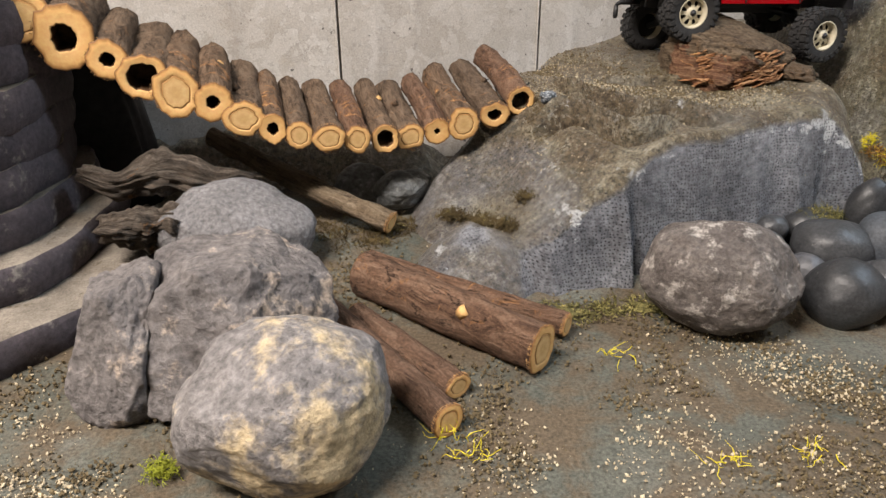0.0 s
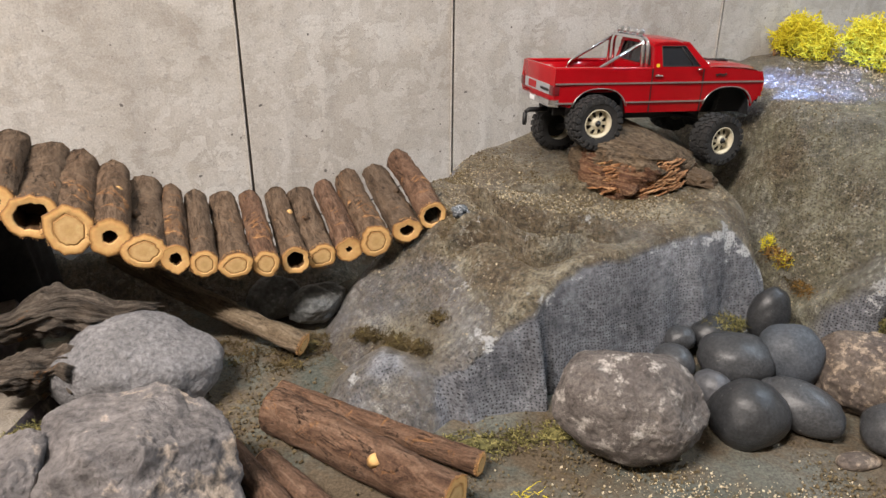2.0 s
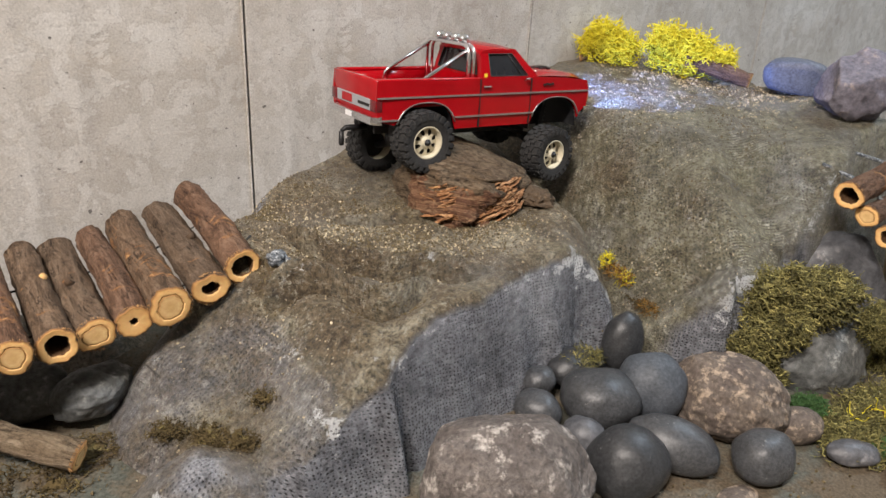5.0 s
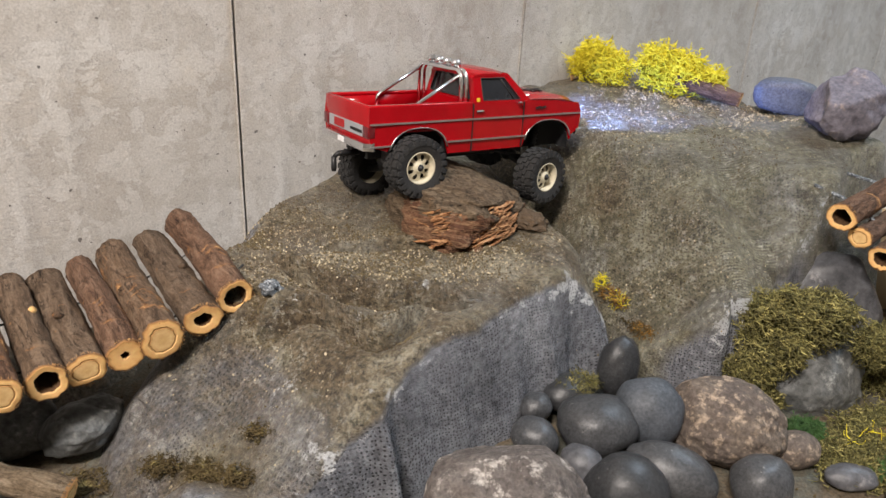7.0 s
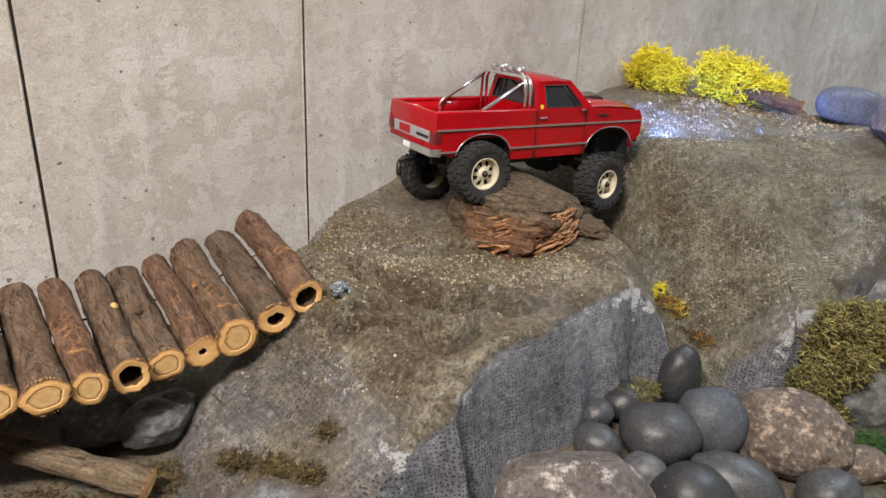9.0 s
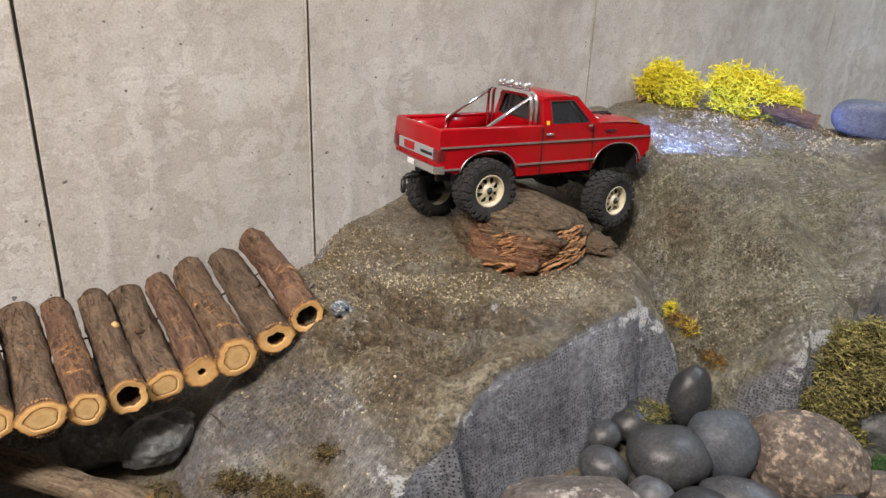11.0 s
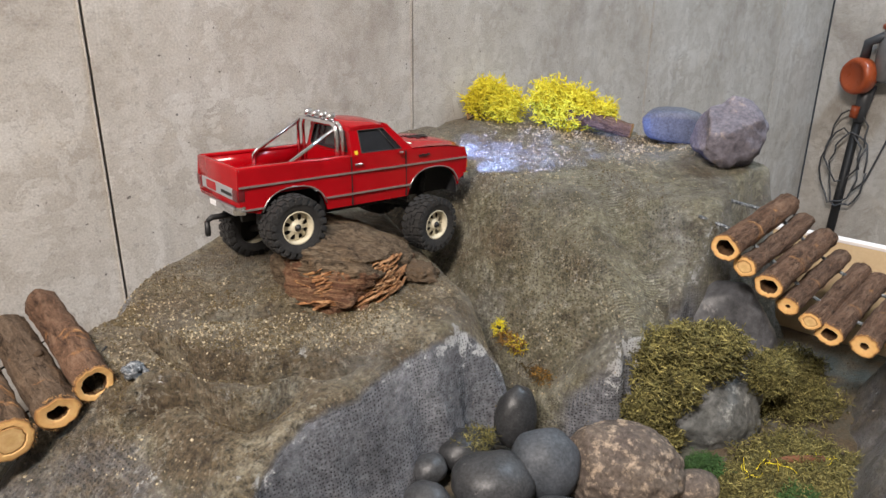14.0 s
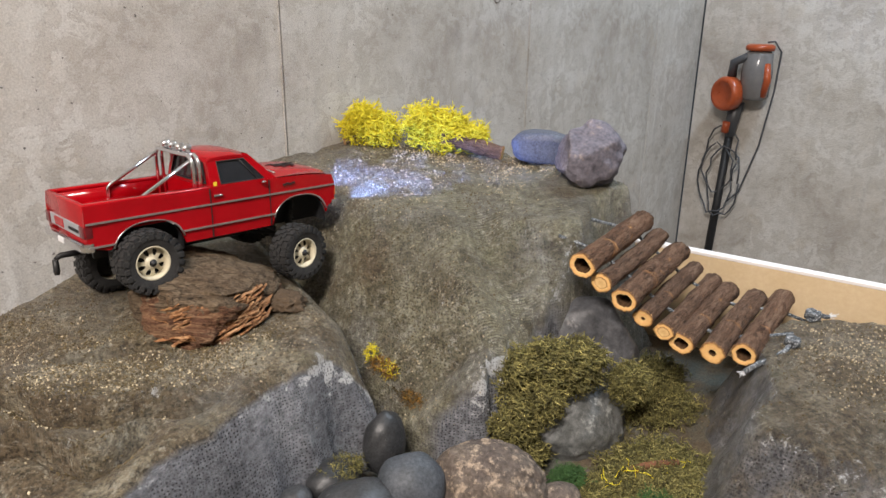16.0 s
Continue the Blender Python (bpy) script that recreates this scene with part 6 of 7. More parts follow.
def build_truck():
    truck = thing("toy_truck", "red toy pickup truck with chrome roll bar and knobbly tyres", "toy truck")
    HW = 0.0470
    zr, zk = 0.0665, 0.0185               # bed rail, rocker
    AR, AF = -0.0715, 0.0895            # centres of the wheel arches
    # sides, with wheel arches cut out
    rear = arch(AR, 0.0120, 0.0335, 1, 0)
    front = arch(AF, 0.0120, 0.0335, 1, 0)
    outline = [(-0.1245, 0.030), (-0.1265, 0.045), (-0.1250, zr), (-0.012, zr), (0.030, zr + 0.0003), (0.062, zr + 0.0003), (0.100, zr - 0.0012), (0.1305, zr - 0.0045), (0.1335, 0.052), (0.1325, 0.034), (0.1240, 0.0285)]
    outline += [p for p in front if p[1] > 0.0215] + [(0.0555, zk), (-0.0375, zk)] + [p for p in rear if p[1] > 0.0225] + [(-0.1065, 0.0255)]
    sides = {}
    for s, nm in ((1, "side_panel"), (-1, "side_panel")):
        def lift(u, v, dpt, s=s):
            curve = 0.0016 * (1 - ((v - 0.044) / 0.022) ** 2)
            return (u, s * (HW - 0.0022 + dpt + (curve if dpt else 0)), v)
        bm = slab_from(outline, 0.0022, lift)
        sides[s] = sharp(part(nm, bm, RED, truck), 40)
        # bright trim lines, door seam, handle, lamps
        for z in (0.0512, 0.0305):
            for x0, x1 in (((-0.125, 0.132),) if z > 0.04 else ((-0.125, -0.1035), (-0.0395, 0.0575))):
                bm = bmesh.new()
                box(bm, x0, s * (HW + 0.0008), z - 0.0007, x1, s * (HW + 0.0026), z + 0.0007)
                part("trim_strip", bm, SILVER, sides[s], shade=False)
        for x in (-0.0110, 0.0530):
            bm = bmesh.new()
            box(bm, x - 0.0003, s * (HW - 0.001), zk + 0.001, x + 0.0003, s * (HW + 0.0019), zr - 0.0005)
            part("door_seam", bm, DECAL, sides[s], shade=False)
        bm = bmesh.new()
        box(bm, -0.0080, s * (HW + 0.001), 0.0580, 0.0010, s * (HW + 0.0034), 0.0597, bevel=0.0005)
        part("door_handle", bm, CHROME, sides[s])
        bm = bmesh.new()
        tube(bm, [(0.044, s * (HW + 0.0005), 0.0640), (0.045, s * (HW + 0.004), 0.0655)], 0.0008, 6)
        box(bm, 0.0430, s * (HW + 0.0025), 0.0648, 0.0475, s * (HW + 0.0055), 0.0668, bevel=0.0006)
        part("mirror", bm, CHROME if s < 0 else RED, sides[s])
        bm = bmesh.new()
        for k in range(4):
            box(bm, 0.0690 + k * 0.0036, s * (HW + 0.0011), 0.0580 + 0.0007 * (k % 2), 0.0718 + k * 0.0036, s * (HW + 0.0023), 0.0599 + 0.0007 * (k % 2))
        part("badge", bm, DECAL, sides[s], shade=False)
        bm = bmesh.new()
        box(bm, -0.1272, s * 0.0370, 0.0385, -0.1195, s * (HW + 0.0012), 0.0490, bevel=0.0008)
        part("tail_lamp", bm, LAMP_RED, sides[s])
        bm = bmesh.new()
        box(bm, 0.1290, s * 0.0400, 0.0395, 0.1345, s * (HW + 0.0010), 0.0485, bevel=0.0006)
        part("turn_lamp", bm, AMBER, sides[s])
        # arch lip
        for cx in (AR, AF):
            bm = bmesh.new()
            tube(bm, [(x, s * (HW + 0.0009), z) for x, z in arch(cx, 0.0120, 0.0338, 1, 0, 18) if z > 0.0225], 0.0009, 6)
            part("arch_trim", bm, SILVER, sides[s])
            bm = bmesh.new()
            pts = [(x, z) for x, z in arch(cx, 0.0120, 0.0326, 1, 0, 16)]
            lo = [bm.verts.new((x, s * (HW - 0.003), z)) for x, z in pts]
            hi = [bm.verts.new((x, s * (0.0315 if cx < 0 else 0.022), z)) for x, z in pts]
            for i in range(len(pts) - 1):
                bm.faces.new((lo[i], lo[i + 1], hi[i + 1], hi[i]))
            bm.faces.new(hi)
            part("wheel_well", bm, BLACK, truck)
    # bed: floor with ribs, inner walls with wheel boxes, rails
    bm = bmesh.new()
    box(bm, -0.1210, -0.0415, 0.0405, -0.0110, 0.0415, 0.0425)
    bed = part("bed_floor", bm, RED, truck, shade=False)
    for k in range(15):
        bm = bmesh.new()
        y = -0.0315 + k * 0.0045
        box(bm, -0.118, y - 0.0011, 0.0424, -0.013, y + 0.0011, 0.0434, bevel=0.0004)
        part("rib", bm, RED, bed, shade=False)
    for s in (1, -1):
        bm = bmesh.new()
        box(bm, -0.1210, s * 0.0400, 0.0420, -0.0110, s * 0.0415, 0.0655)
        box(bm, -0.1240, s * 0.0395, 0.0640, -0.0110, s * 0.0468, 0.0678, bevel=0.0014)
        part("bed_rail", bm, RED, truck)
        bm = bmesh.new()
        pts = [(AR + 0.034 * math.cos(math.pi * k / 12), 0.0423 + 0.0110 * math.sin(math.pi * k / 12) ** 0.6) for k in range(13)]
        lo = [bm.verts.new((x, s * 0.0405, z)) for x, z in pts]
        hi = [bm.verts.new((x, s * 0.0305, z)) for x, z in pts]
        for i in range(12):
            bm.faces.new((lo[i], lo[i + 1], hi[i + 1], hi[i]))
        bm.faces.new(hi)
        bmesh.ops.recalc_face_normals(bm, faces=bm.faces)
        sharp(part("wheel_box", bm, RED, bed), 40)
    # tailgate
    bm = bmesh.new()
    box(bm, -0.1258, -0.0458, 0.0290, -0.1205, 0.0458, 0.0675, bevel=0.0014)
    gate = part("tailgate", bm, RED, truck)
    bm = bmesh.new()
    box(bm, -0.1266, -0.0365, 0.0385, -0.1253, 0.0365, 0.0490, bevel=0.0003)
    part("gate_band", bm, GREY_PANEL, gate, "grey metallic tailgate band", shade=False)
    bm = bmesh.new()
    box(bm, -0.1273, 0.0020, 0.0400, -0.1261, 0.0240, 0.0478, bevel=0.0003)
    part("gate_badge", bm, RED, gate, shade=False)
    bm = bmesh.new()
    for k in range(9):
        box(bm, -0.1275, -0.0350 + k * 0.0026, 0.0420, -0.1265, -0.0332 + k * 0.0026, 0.0445)
    part("gate_letters", bm, DECAL, gate, shade=False)
    # decal in the bed: crossed white strokes on black
    bm = bmesh.new()
    box(bm, -0.1190, 0.006, 0.0435, -0.0970, 0.030, 0.0440)
    dec = part("bed_decal", bm, DECAL, bed, "black and white cross-stroke decal", shade=False)
    for ang in (38, -38):
        bm = bmesh.new()
        m = Matrix.Translation((-0.1080, 0.018, 0.0079)) @ Matrix.Rotation(radians(ang), 4, "Z")
        box(bm, -0.0115, -0.0014, 0.0360, 0.0115, 0.0014, 0.0364 + (0.0002 if ang > 0 else 0), m)
        part("stroke", bm, DECAL_WHITE, dec, shade=False)
    # hood, raised in the middle, and cowl
    bm = bmesh.new()
    rows = []
    for x, dz in ((0.059, 0.0010), (0.064, 0.0020), (0.085, 0.0018), (0.108, 0.0006), (0.124, -0.0014), (0.1310, -0.0038), (0.1340, -0.0085)):
        row = []
        for y in (-0.0462, -0.0440, -0.0330, -0.0300, 0, 0.0300, 0.0330, 0.0440, 0.0462):
            crown = 0.0018 if abs(y) < 0.031 else (0.0008 if abs(y) < 0.044 else -0.0010)
            xx = x - 0.004 * (abs(y) / 0.046) ** 3 * smooth(0.10, 0.133, x)
            row.append(bm.verts.new((xx, y, zr + dz + crown)))
        rows.append(row)
    for a, b in zip(rows, rows[1:]):
        for j in range(8):
            bm.faces.new((a[j], b[j], b[j + 1], a[j + 1]))
    bmesh.ops.recalc_face_normals(bm, faces=bm.faces)
    hood = sharp(part("hood", bm, RED, truck), 50)
    for y0, y1, x0, x1 in ((-0.006, 0.006, 0.095, 0.098), (-0.006, -0.003, 0.087, 0.110), (0.003, 0.006, 0.092, 0.115), (-0.010, 0.0, 0.106, 0.109), (0.0, 0.010, 0.089, 0.092), (0.006, 0.009, 0.084, 0.092), (-0.013, -0.008, 0.094, 0.097)):
        bm = bmesh.new()
        box(bm, x0, y0, zr + 0.0026, x1, y1, zr + 0.0042)
        part("hood_decal", bm, DECAL, hood, shade=False)
    # nose: grille, headlights, bumper
    bm = bmesh.new()
    box(bm, 0.1270, -0.0440, 0.0300, 0.1330, 0.0440, 0.0600, bevel=0.001)
    nose = part("nose", bm, RED, truck)
    bm = bmesh.new()
    box(bm, 0.1325, -0.0260, 0.0380, 0.1342, 0.0260, 0.0540, bevel=0.0005)
    for k in range(5):
        box(bm, 0.1340, -0.0255, 0.0390 + k * 0.0027, 0.1348, 0.0255, 0.0400 + k * 0.0027)
    part("grille", bm, CHROME, nose, shade=False)
    for s in (1, -1):
        bm = bmesh.new()
        box(bm, 0.1325, s * 0.0280, 0.0400, 0.1348, s * 0.0395, 0.0515, bevel=0.001)
        part("headlight", bm, HEADLIGHT, nose, "lit bluish headlight")
    for x0, x1, nm in ((0.1345, 0.1385, "front_bumper"), (-0.1310, -0.1265, "rear_bumper")):
        bm = bmesh.new()
        pts = [(-0.0490, 0.006), (-0.0455, 0.0), (0, -0.0008), (0.0455, 0.0), (0.0490, 0.006)]
        sgn = 1 if x0 > 0 else -1
        base = x0 if sgn > 0 else x1
        rings = []
        for y, back in pts:
            c = base - sgn * back
            rings.append([bm.verts.new((c + sgn * a, y, z)) for a, z in ((0, 0.0265), (0.0036, 0.0270), (0.0042, 0.0305), (0.0036, 0.0340), (0, 0.0345))])
        for a, b in zip(rings, rings[1:]):
            for j in range(4):
                bm.faces.new((a[j], b[j], b[j + 1], a[j + 1]))
            bm.faces.new((a[4], b[4], b[0], a[0]))
        bm.faces.new(rings[0])
        bm.faces.new(rings[-1][::-1])
        bmesh.ops.recalc_face_normals(bm, faces=bm.faces)
        bp = sharp(part(nm, bm, CHROME, truck, "polished chrome bumper"), 40)
        if sgn < 0:
            bm = bmesh.new()
            box(bm, -0.1317, -0.0065, 0.0280, -0.1305, 0.0065, 0.0330, bevel=0.0003)
            part("plate", bm, DECAL_WHITE, bp, shade=False)
            bm = bmesh.new()
            tube(bm, [(-0.112, 0, 0.016), (-0.134, 0, 0.016), (-0.1385, 0, 0.013)], [0.003, 0.0028, 0.0022], 8)
            tube(bm, [(-0.1385, 0, 0.013), (-0.1385, 0, 0.002), (-0.1385, 0, -0.001)], [0.0026, 0.0030, 0.0022], 8)
            part("tow_hitch", bm, BLACK, bp)
    # cab: pillars, roof, glass
    b0, b1, rz0, rz1 = 0.0455, 0.0368, zr, 0.0935   # half width at the belt and the roof, heights
    xb = (-0.0085, 0.0635)       # rear and front at the belt
    xt = (-0.0060, 0.0370)       # rear and front under the roof

    def cab_point(u, w, s, inset=0.0):
        """u: 0 rear to 1 front, w: 0 belt to 1 roof, on side s."""
        x = (xb[0] + (xb[1] - xb[0]) * u) * (1 - w) + (xt[0] + (xt[1] - xt[0]) * u) * w
        y = (b0 + (b1 - b0) * w - inset)
        return Vector((x, s * y, rz0 + (rz1 - rz0) * w))

    for s in (1, -1):
        bm = bmesh.new()
        n = 5
        outer = [(0, 0), (1, 0), (1, 1), (0, 1)]
        inner = [(0.16, 0.07), (0.83, 0.07), (0.80, 0.84), (0.19, 0.84)]
        for k in range(4):
            q = [(outer[k], 0.0), (outer[(k + 1) % 4], 0.0), (inner[(k + 1) % 4], 0.0), (inner[k], 0.0)]
            vo = [bm.verts.new(cab_point(u, w, s, i)) for (u, w), i in q]
            vi = [bm.verts.new(cab_point(u, w, s, 0.003)) for (u, w), i in q]
            bm.faces.new(vo)
            bm.faces.new(vi[::-1])
            bm.faces.new((vo[2], vo[3], vi[3], vi[2]))
        bmesh.ops.remove_doubles(bm, verts=bm.verts, dist=0.00005)
        bmesh.ops.recalc_face_normals(bm, faces=bm.faces)
        part("cab_side", bm, RED, truck, shade=False)
        bm = bmesh.new()
        bm.faces.new([bm.verts.new(cab_point(u, w, s, 0.0014)) for u, w in ((0.14, 0.05), (0.85, 0.05), (0.82, 0.87), (0.17, 0.87))])
        part("side_window", bm, TINT, truck, shade=False)
        bm = bmesh.new()
        tube(bm, [cab_point(u, w, s, -0.0002) for u, w in ((0.16, 0.07), (0.83, 0.07), (0.80, 0.84), (0.19, 0.84), (0.16, 0.07))], 0.0006, 5, False)
        tube(bm, [cab_point(0.72, 0.07, s, 0.0008), cab_point(0.70, 0.84, s, 0.0008)], 0.0006, 5)
        part("window_seal", bm, DECAL, truck)
    # front and rear screens with their frames
    for u, nm in ((1.0, "windshield"), (0.0, "rear_window")):
        bm = bmesh.new()
        out = 0.0006 if u else -0.0006
        quad = [cab_point(u, w, s, 0.0) for w, s in ((0, -1), (0, 1), (1, 1), (1, -1))]
        inq = [quad[0].lerp(quad[2], 0.10), quad[1].lerp(quad[3], 0.10), quad[2].lerp(quad[0], 0.10), quad[3].lerp(quad[1], 0.10)]
        vo, vi = [bm.verts.new(p) for p in quad], [bm.verts.new(p) for p in inq]
        for k in range(4):
            bm.faces.new((vo[k], vo[(k + 1) % 4], vi[(k + 1) % 4], vi[k]))
        part("screen_frame", bm, RED, truck, shade=False)
        bm = bmesh.new()
        bm.faces.new([bm.verts.new(p + Vector((-0.0012 if u else 0.0012, 0, 0))) for p in quad])
        g = part(nm, bm, TINT, truck, shade=False)
        bm = bmesh.new()
        tube(bm, [p + Vector((out, 0, 0)) for p in inq + inq[:1]], 0.0005, 5, False)
        part("screen_seal", bm, SILVER if u else DECAL, g)
    bm = bmesh.new()
    rows = []
    for k, (dx, w) in enumerate(((-0.0014, -0.0006), (0.0015, 0.0020), (0.012, 0.0036), (0.028, 0.0036), (0.0400, 0.0018), (0.0455, -0.0016))):
        rows.append([bm.verts.new((-0.006 + dx, y, rz1 + w - (0.0032 * (abs(y) / 0.038) ** 4))) for y in (-0.0382, -0.036, -0.030, -0.015, 0, 0.015, 0.030, 0.036, 0.0382)])
    for a, b in zip(rows, rows[1:]):
        for j in range(8):
            bm.faces.new((a[j], b[j], b[j + 1], a[j + 1]))
    bmesh.ops.recalc_face_normals(bm, faces=bm.faces)
    ext = bmesh.ops.extrude_face_region(bm, geom=list(bm.faces))
    bmesh.ops.translate(bm, verts=[v for v in ext["geom"] if isinstance(v, bmesh.types.BMVert)], vec=(0, 0, -0.0026))
    bmesh.ops.recalc_face_normals(bm, faces=bm.faces)
    sharp(part("roof", bm, RED, truck), 50)
    bm = bmesh.new()
    tube(bm, [(0.0650, -0.040, zr + 0.0042), (0.0655, 0.0, zr + 0.0058), (0.0650, 0.040, zr + 0.0042)], 0.0010, 6)
    for y in (-0.024, 0.012):
        tube(bm, [(0.0650, y, zr + 0.0052), (0.0560, y + 0.016, zr + 0.0098)], 0.0005, 5)
    part("wiper", bm, CHROME, truck)
    for s in (1, -1):
        bm = bmesh.new()
        p = cab_point(0.07, 0.10, s, -0.0004)
        box(bm, p.x - 0.0016, p.y - 0.0006, p.z - 0.0018, p.x + 0.0016, p.y + 0.0006, p.z + 0.0018)
        part("pillar_badge", bm, BADGE, truck, "small yellow square badge", shade=False)
    # cab back wall below the belt and the floor of the cab
    bm = bmesh.new()
    box(bm, -0.0125, -0.0455, 0.0320, -0.0085, 0.0455, zr + 0.0006)
    box(bm, -0.0085, -0.0440, 0.0190, 0.0500, 0.0440, 0.0300)
    box(bm, 0.050, -0.0215, 0.0300, 0.1270, 0.0215, 0.0560)
    part("cab_shell", bm, RED, truck, shade=False)
    bm = bmesh.new()
    box(bm, -0.004, -0.040, 0.030, 0.056, 0.040, 0.0650)
    part("interior", bm, BLACK, truck, shade=False)
    # roll bar with four lamps
    bar = new("roll_bar")
    bar.parent = truck
    bar["label"] = "chrome double roll bar with four lamps"
    for dx in (-0.0155, -0.0215):
        bm = bmesh.new()
        pts = [(dx, -0.0395, 0.042)]
        for s in (-1, 1):
            for k in range(7):
                a = math.pi / 2 * (k / 6)
                y, z = 0.0395 - 0.010 * (1 - math.cos(a)), 0.0870 + 0.010 * math.sin(a)
                pts.append((dx, s * y, z)) if s < 0 else None
        pts += [(p[0], -p[1], p[2]) for p in pts[::-1]]
        tube(bm, pts, 0.0019, 10)
        part("hoop", bm, CHROME, bar)
    for s in (1, -1):
        bm = bmesh.new()
        tube(bm, [(-0.0215, s * 0.0365, 0.0930), (-0.069, s * 0.0378, 0.0665), (-0.0725, s * 0.0380, 0.0630), (-0.0730, s * 0.0382, 0.0500)], 0.0019, 10)
        part("brace", bm, CHROME, bar)
    bm = bmesh.new()
    box(bm, -0.0235, -0.0310, 0.0955, -0.0135, 0.0310, 0.0977, bevel=0.0006)
    part("lamp_bar", bm, CHROME, bar)
    for k in range(4):
        y = -0.0225 + 0.015 * k
        bm = bmesh.new()
        m = Matrix.Translation((-0.018, y, 0.1023)) @ Matrix.Rotation(math.pi / 2, 4, "Y")
        revolve(bm, [(0, -0.0040), (0.0022, -0.0036), (0.0038, -0.0016), (0.0044, 0.0016), (0.0044, 0.0036), (0.0036, 0.0040), (0, 0.0034)], 20, m)
        tube(bm, [(-0.018, y, 0.0970), (-0.018, y, 0.0995)], 0.0012, 6)
        part("roof_lamp", bm, CHROME, bar)
    # running gear
    bm = bmesh.new()
    for s in (1, -1):
        box(bm, -0.112, s * 0.014, 0.012, 0.124, s * 0.019, 0.020, bevel=0.0008)
    box(bm, -0.035, -0.016, 0.006, 0.040, 0.016, 0.022, bevel=0.002)
    AXLES = ((-0.0767, -0.0022, -0.0122), (0.0815, -0.0041, 0.0100))      # place, height and tilt of each axle
    frame_ob = part("chassis", bm, BLACK, truck)
    for x, lift, tilt in AXLES:
        bm = bmesh.new()
        tube(bm, [(x, -0.043, lift - tilt), (x, 0.043, lift + tilt)], 0.0038, 10)
        revolve(bm, [(0, -0.009), (0.0075, -0.006), (0.0095, 0), (0.0075, 0.006), (0, 0.009)], 16, Matrix.Translation((x, 0.008, 0)) @ Matrix.Rotation(math.pi / 2, 4, "Y"))
        part("axle", bm, BLACK, frame_ob)
        for s in (1, -1):
            bm = bmesh.new()
            tube(bm, [(x + 0.004, s * 0.026, 0.002), (x + 0.010, s * 0.024, 0.036)], [0.0036, 0.0036], 10)
            for k in range(7):
                u = (k + 0.5) / 8
                revolve(bm, [(0.0036, -0.0006), (0.0050, 0), (0.0036, 0.0006)], 12, Matrix.Translation((x + 0.004 + 0.006 * u, s * (0.026 - 0.002 * u), 0.002 + 0.034 * u)))
            part("shock", bm, BLACK, frame_ob)
            bm = bmesh.new()
            tube(bm, [(x, s * 0.020, 0.000), (x * 0.45, s * 0.015, 0.010)], 0.0020, 6)
            part("link_rod", bm, BLACK, frame_ob)
    for x, lift, tilt in AXLES:
        for s in (1, -1):
            build_wheel((x, s * 0.0500, lift + s * tilt), s, radians(8) if x > 0 else 0.0, truck)
    truck.matrix_basis = Matrix.Translation((0.3040, 0.8527, 0.1655)) @ Matrix.Rotation(radians(12.1), 4, "Z") @ Matrix.Rotation(radians(1.45), 4, "Y") @ Matrix.Rotation(radians(-2.0), 4, "X") @ Matrix.Scale(0.94, 4)
    # beams of the headlights
    for s in (1, -1):
        data = bpy.data.lights.new("headlight_beam", "SPOT")
        data.energy, data.color, data.spot_size, data.spot_blend, data.shadow_soft_size = 3.6, (0.22, 0.36, 1.0), radians(66), 1.0, 0.004
        lamp = new("headlight_beam", data)
        lamp.matrix_basis = truck.matrix_basis @ Matrix.Translation((0.1375, s * 0.034, 0.0455)) @ Matrix.Rotation(-math.pi / 2, 4, "Y") @ Matrix.Rotation(math.pi / 2, 4, "Z")
    return truck


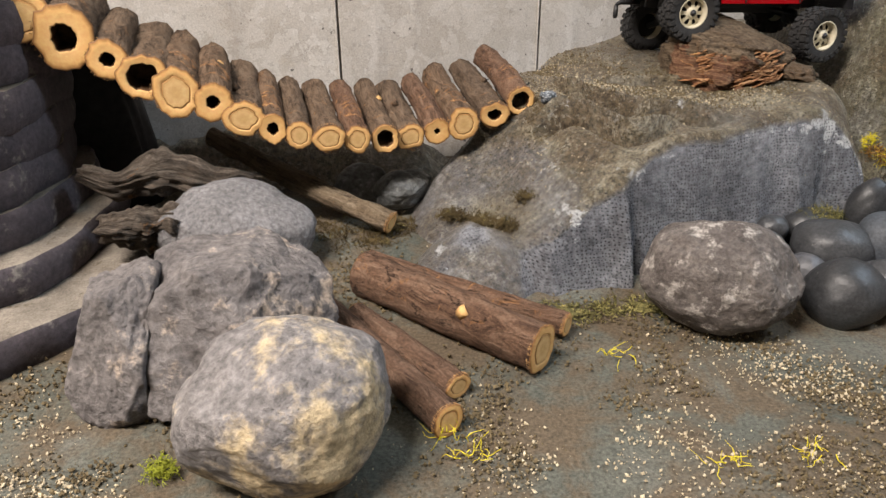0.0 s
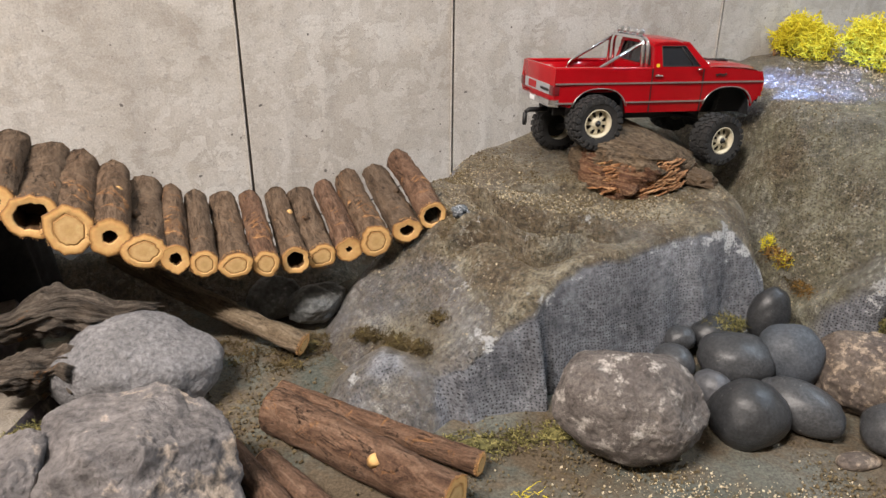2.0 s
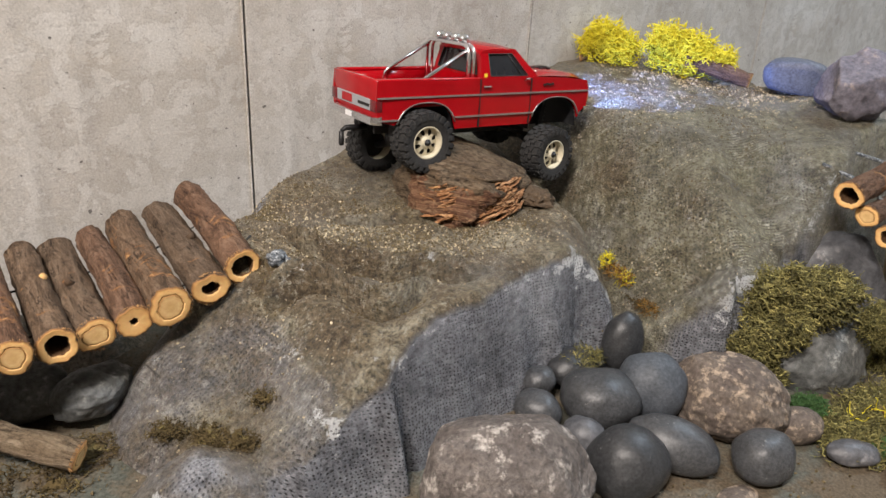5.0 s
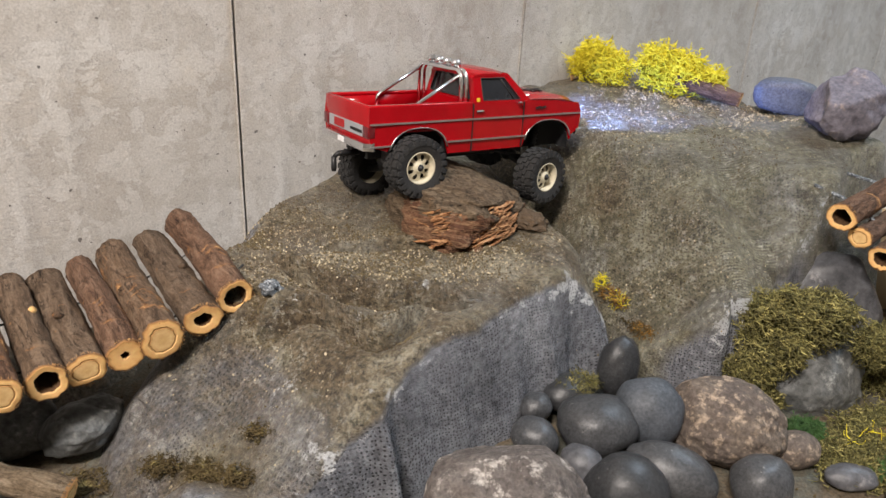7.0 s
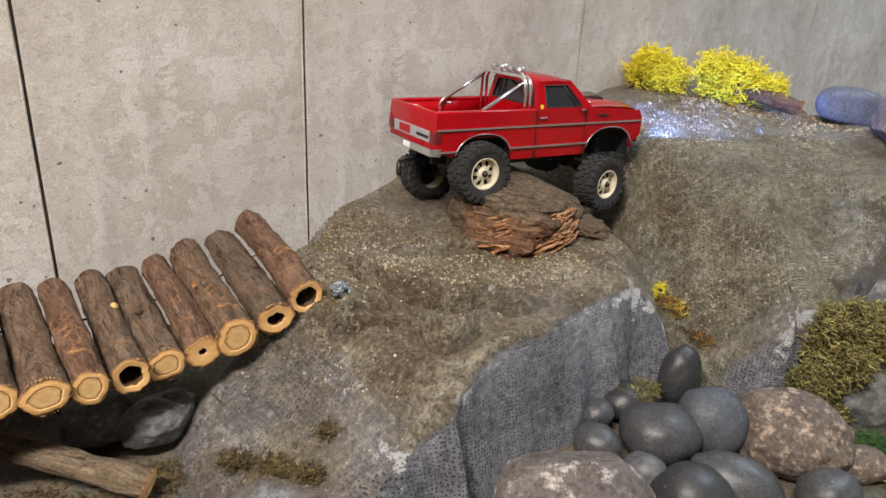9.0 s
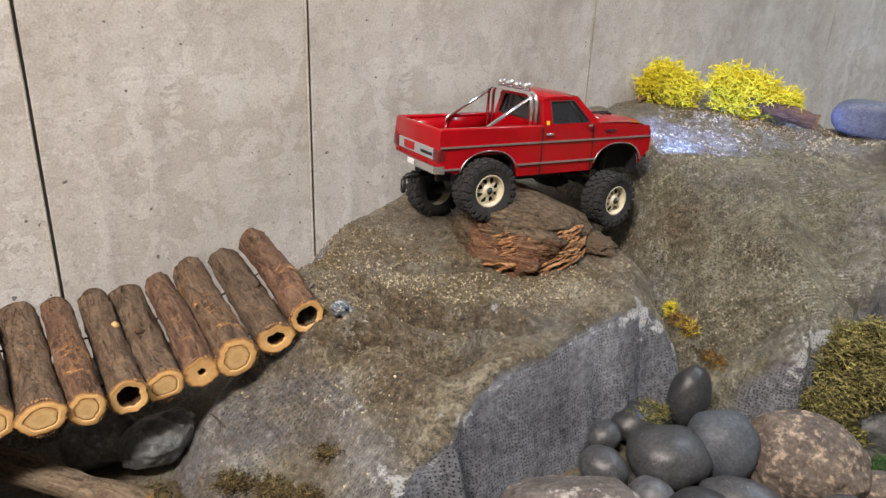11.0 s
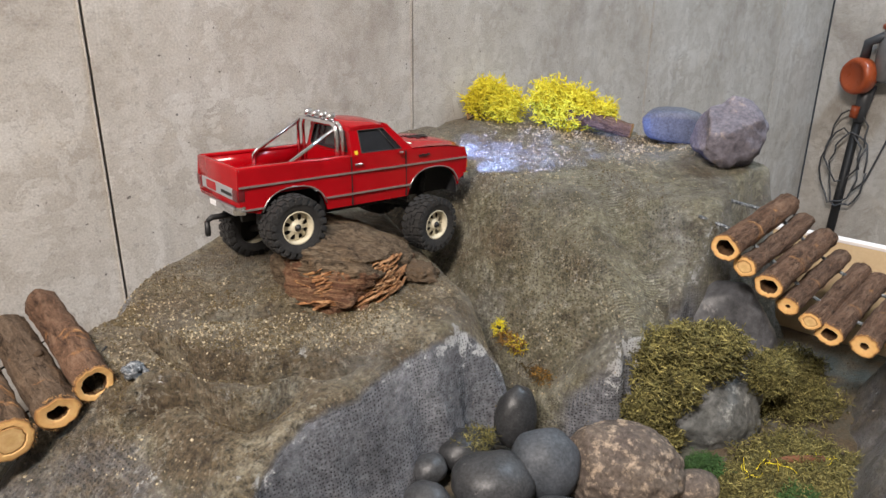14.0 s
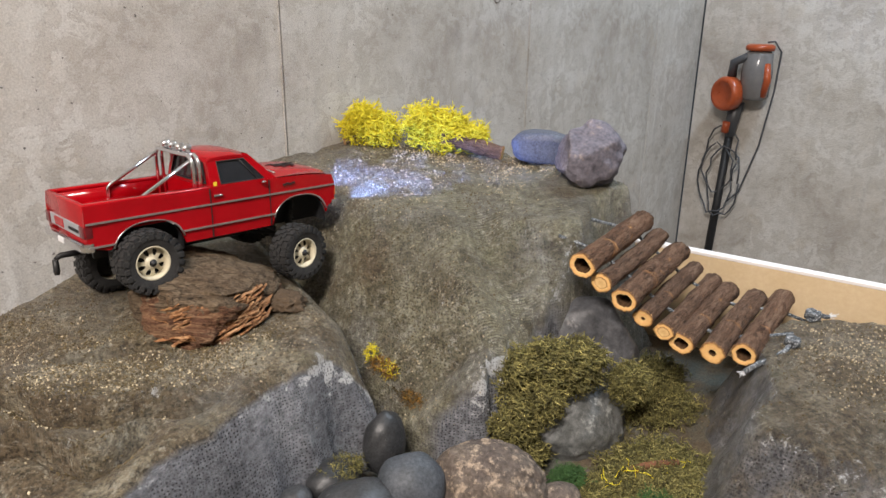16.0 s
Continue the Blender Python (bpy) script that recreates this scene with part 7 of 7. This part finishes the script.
# ---- stick vacuum on the far wall ----
def build_vacuum():
    ORANGE = plain("orange_plastic", (0.34, 0.065, 0.018), 0.3, 0, 0.5)
    DARK = plain("dark_grey_plastic", (0.055, 0.058, 0.065), 0.4)
    CLEAR = plain("grey_dust_cup", (0.16, 0.155, 0.155), 0.15)
    e, w = VAC_EYE, VAC_SCALE
    vac = thing("stick_vacuum", "orange and grey stick vacuum hanging on the far wall", "vacuum")
    along = Vector((WN.x, WN.y, 0))          # along the second wall, into the room
    out = Vector((-WU.x, -WU.y, 0))          # away from it

    def P(a, o, z):
        return e + (along * a + out * o + Vector((0, 0, z))) * w

    def oriented(c, axis):
        return Matrix.Translation(c) @ Vector(axis).to_track_quat("Z", "Y").to_matrix().to_4x4() @ Matrix.Scale(w, 4)

    bm = bmesh.new()
    revolve(bm, [(0, -0.03), (0.06, -0.03), (0.075, -0.02), (0.078, 0.02), (0.070, 0.035), (0.055, 0.038), (0.050, 0.030), (0, 0.028)], 32, oriented(P(-0.03, 0.10, -0.02), out * 0.9 - along * 0.45))
    part("motor_cap", bm, ORANGE, vac)
    bm = bmesh.new()
    revolve(bm, [(0, -0.10), (0.05, -0.10), (0.062, -0.085), (0.066, 0.02), (0.058, 0.10), (0.04, 0.12), (0, 0.12)], 28, oriented(P(0.075, 0.07, 0.06), (0, 0, 1)))
    part("dust_cup", bm, CLEAR, vac)
    bm = bmesh.new()
    revolve(bm, [(0, 0.0), (0.06, 0.0), (0.062, 0.018), (0.05, 0.026), (0, 0.026)], 28, oriented(P(0.075, 0.07, 0.175), (0, 0, 1)))
    part("cup_lid", bm, ORANGE, vac)
    bm = bmesh.new()
    tube(bm, [P(0.12, 0.10, 0.12), P(0.135, 0.11, 0.05), P(0.12, 0.10, -0.02)], 0.016 * w, 10)
    part("side_band", bm, ORANGE, vac)
    bm = bmesh.new()
    tube(bm, [P(-0.03, 0.08, 0.05), P(-0.02, 0.10, 0.12), P(0.03, 0.10, 0.145), P(0.07, 0.08, 0.14)], 0.020 * w, 12)
    part("handle", bm, DARK, vac)
    bm = bmesh.new()
    tube(bm, [P(0.0, 0.05, -0.06), P(-0.01, 0.045, -0.16), P(-0.015, 0.04, -0.22)], [0.035 * w, 0.028 * w, 0.022 * w], 12)
    part("neck", bm, DARK, vac)
    bm = bmesh.new()
    tube(bm, [P(-0.025, 0.075, -0.15), P(-0.03, 0.07, -0.20)], 0.018 * w, 8)
    part("switch", bm, ORANGE, vac)
    bm = bmesh.new()
    tube(bm, [P(-0.015, 0.04, -0.20), P(-0.05, 0.04, -1.05)], 0.019 * w, 12)
    part("wand", bm, BLACK, vac)
    rng = random.Random(4)
    bm = bmesh.new()
    tube(bm, [P(0.10, 0.06, 0.21), P(0.13, 0.06, 0.215), P(0.155, 0.03, 0.17), P(0.15, 0.03, 0.0), P(0.12, 0.03, -0.25), P(0.06, 0.03, -0.48), P(0.02, 0.05, -0.53)], 0.0045 * w, 6)
    for k in range(3):
        c = P(-0.03 + rng.uniform(-0.03, 0.03), 0.06, -0.38 + rng.uniform(-0.06, 0.06))
        pts = [c + (along * math.cos(t) * rng.uniform(0.07, 0.09) + Vector((0, 0, 1)) * math.sin(t) * rng.uniform(0.15, 0.18) + out * 0.01 * math.sin(3 * t + k)) * w for t in np.linspace(0, math.tau, 22)]
        tube(bm, pts, 0.0042 * w, 5)
    part("power_cord", bm, DARK, vac)
    bm = bmesh.new()
    tube(bm, [P(0.05, 0.0, 0.17), P(0.05, 0.05, 0.17)], 0.01 * w, 8)
    part("wall_hook", bm, BLACK, vac)


VAC_EYE, VAC_SCALE = wall_point(1.79) + WN * 0.125 + Vector((0, 0, 0.19)), 0.56


build_long_bridge()
build_short_bridge()
build_stones()
build_wood()
build_ramp()
build_shade_block()
build_board()
build_truck()
build_vacuum()
build_moss()
build_grit()
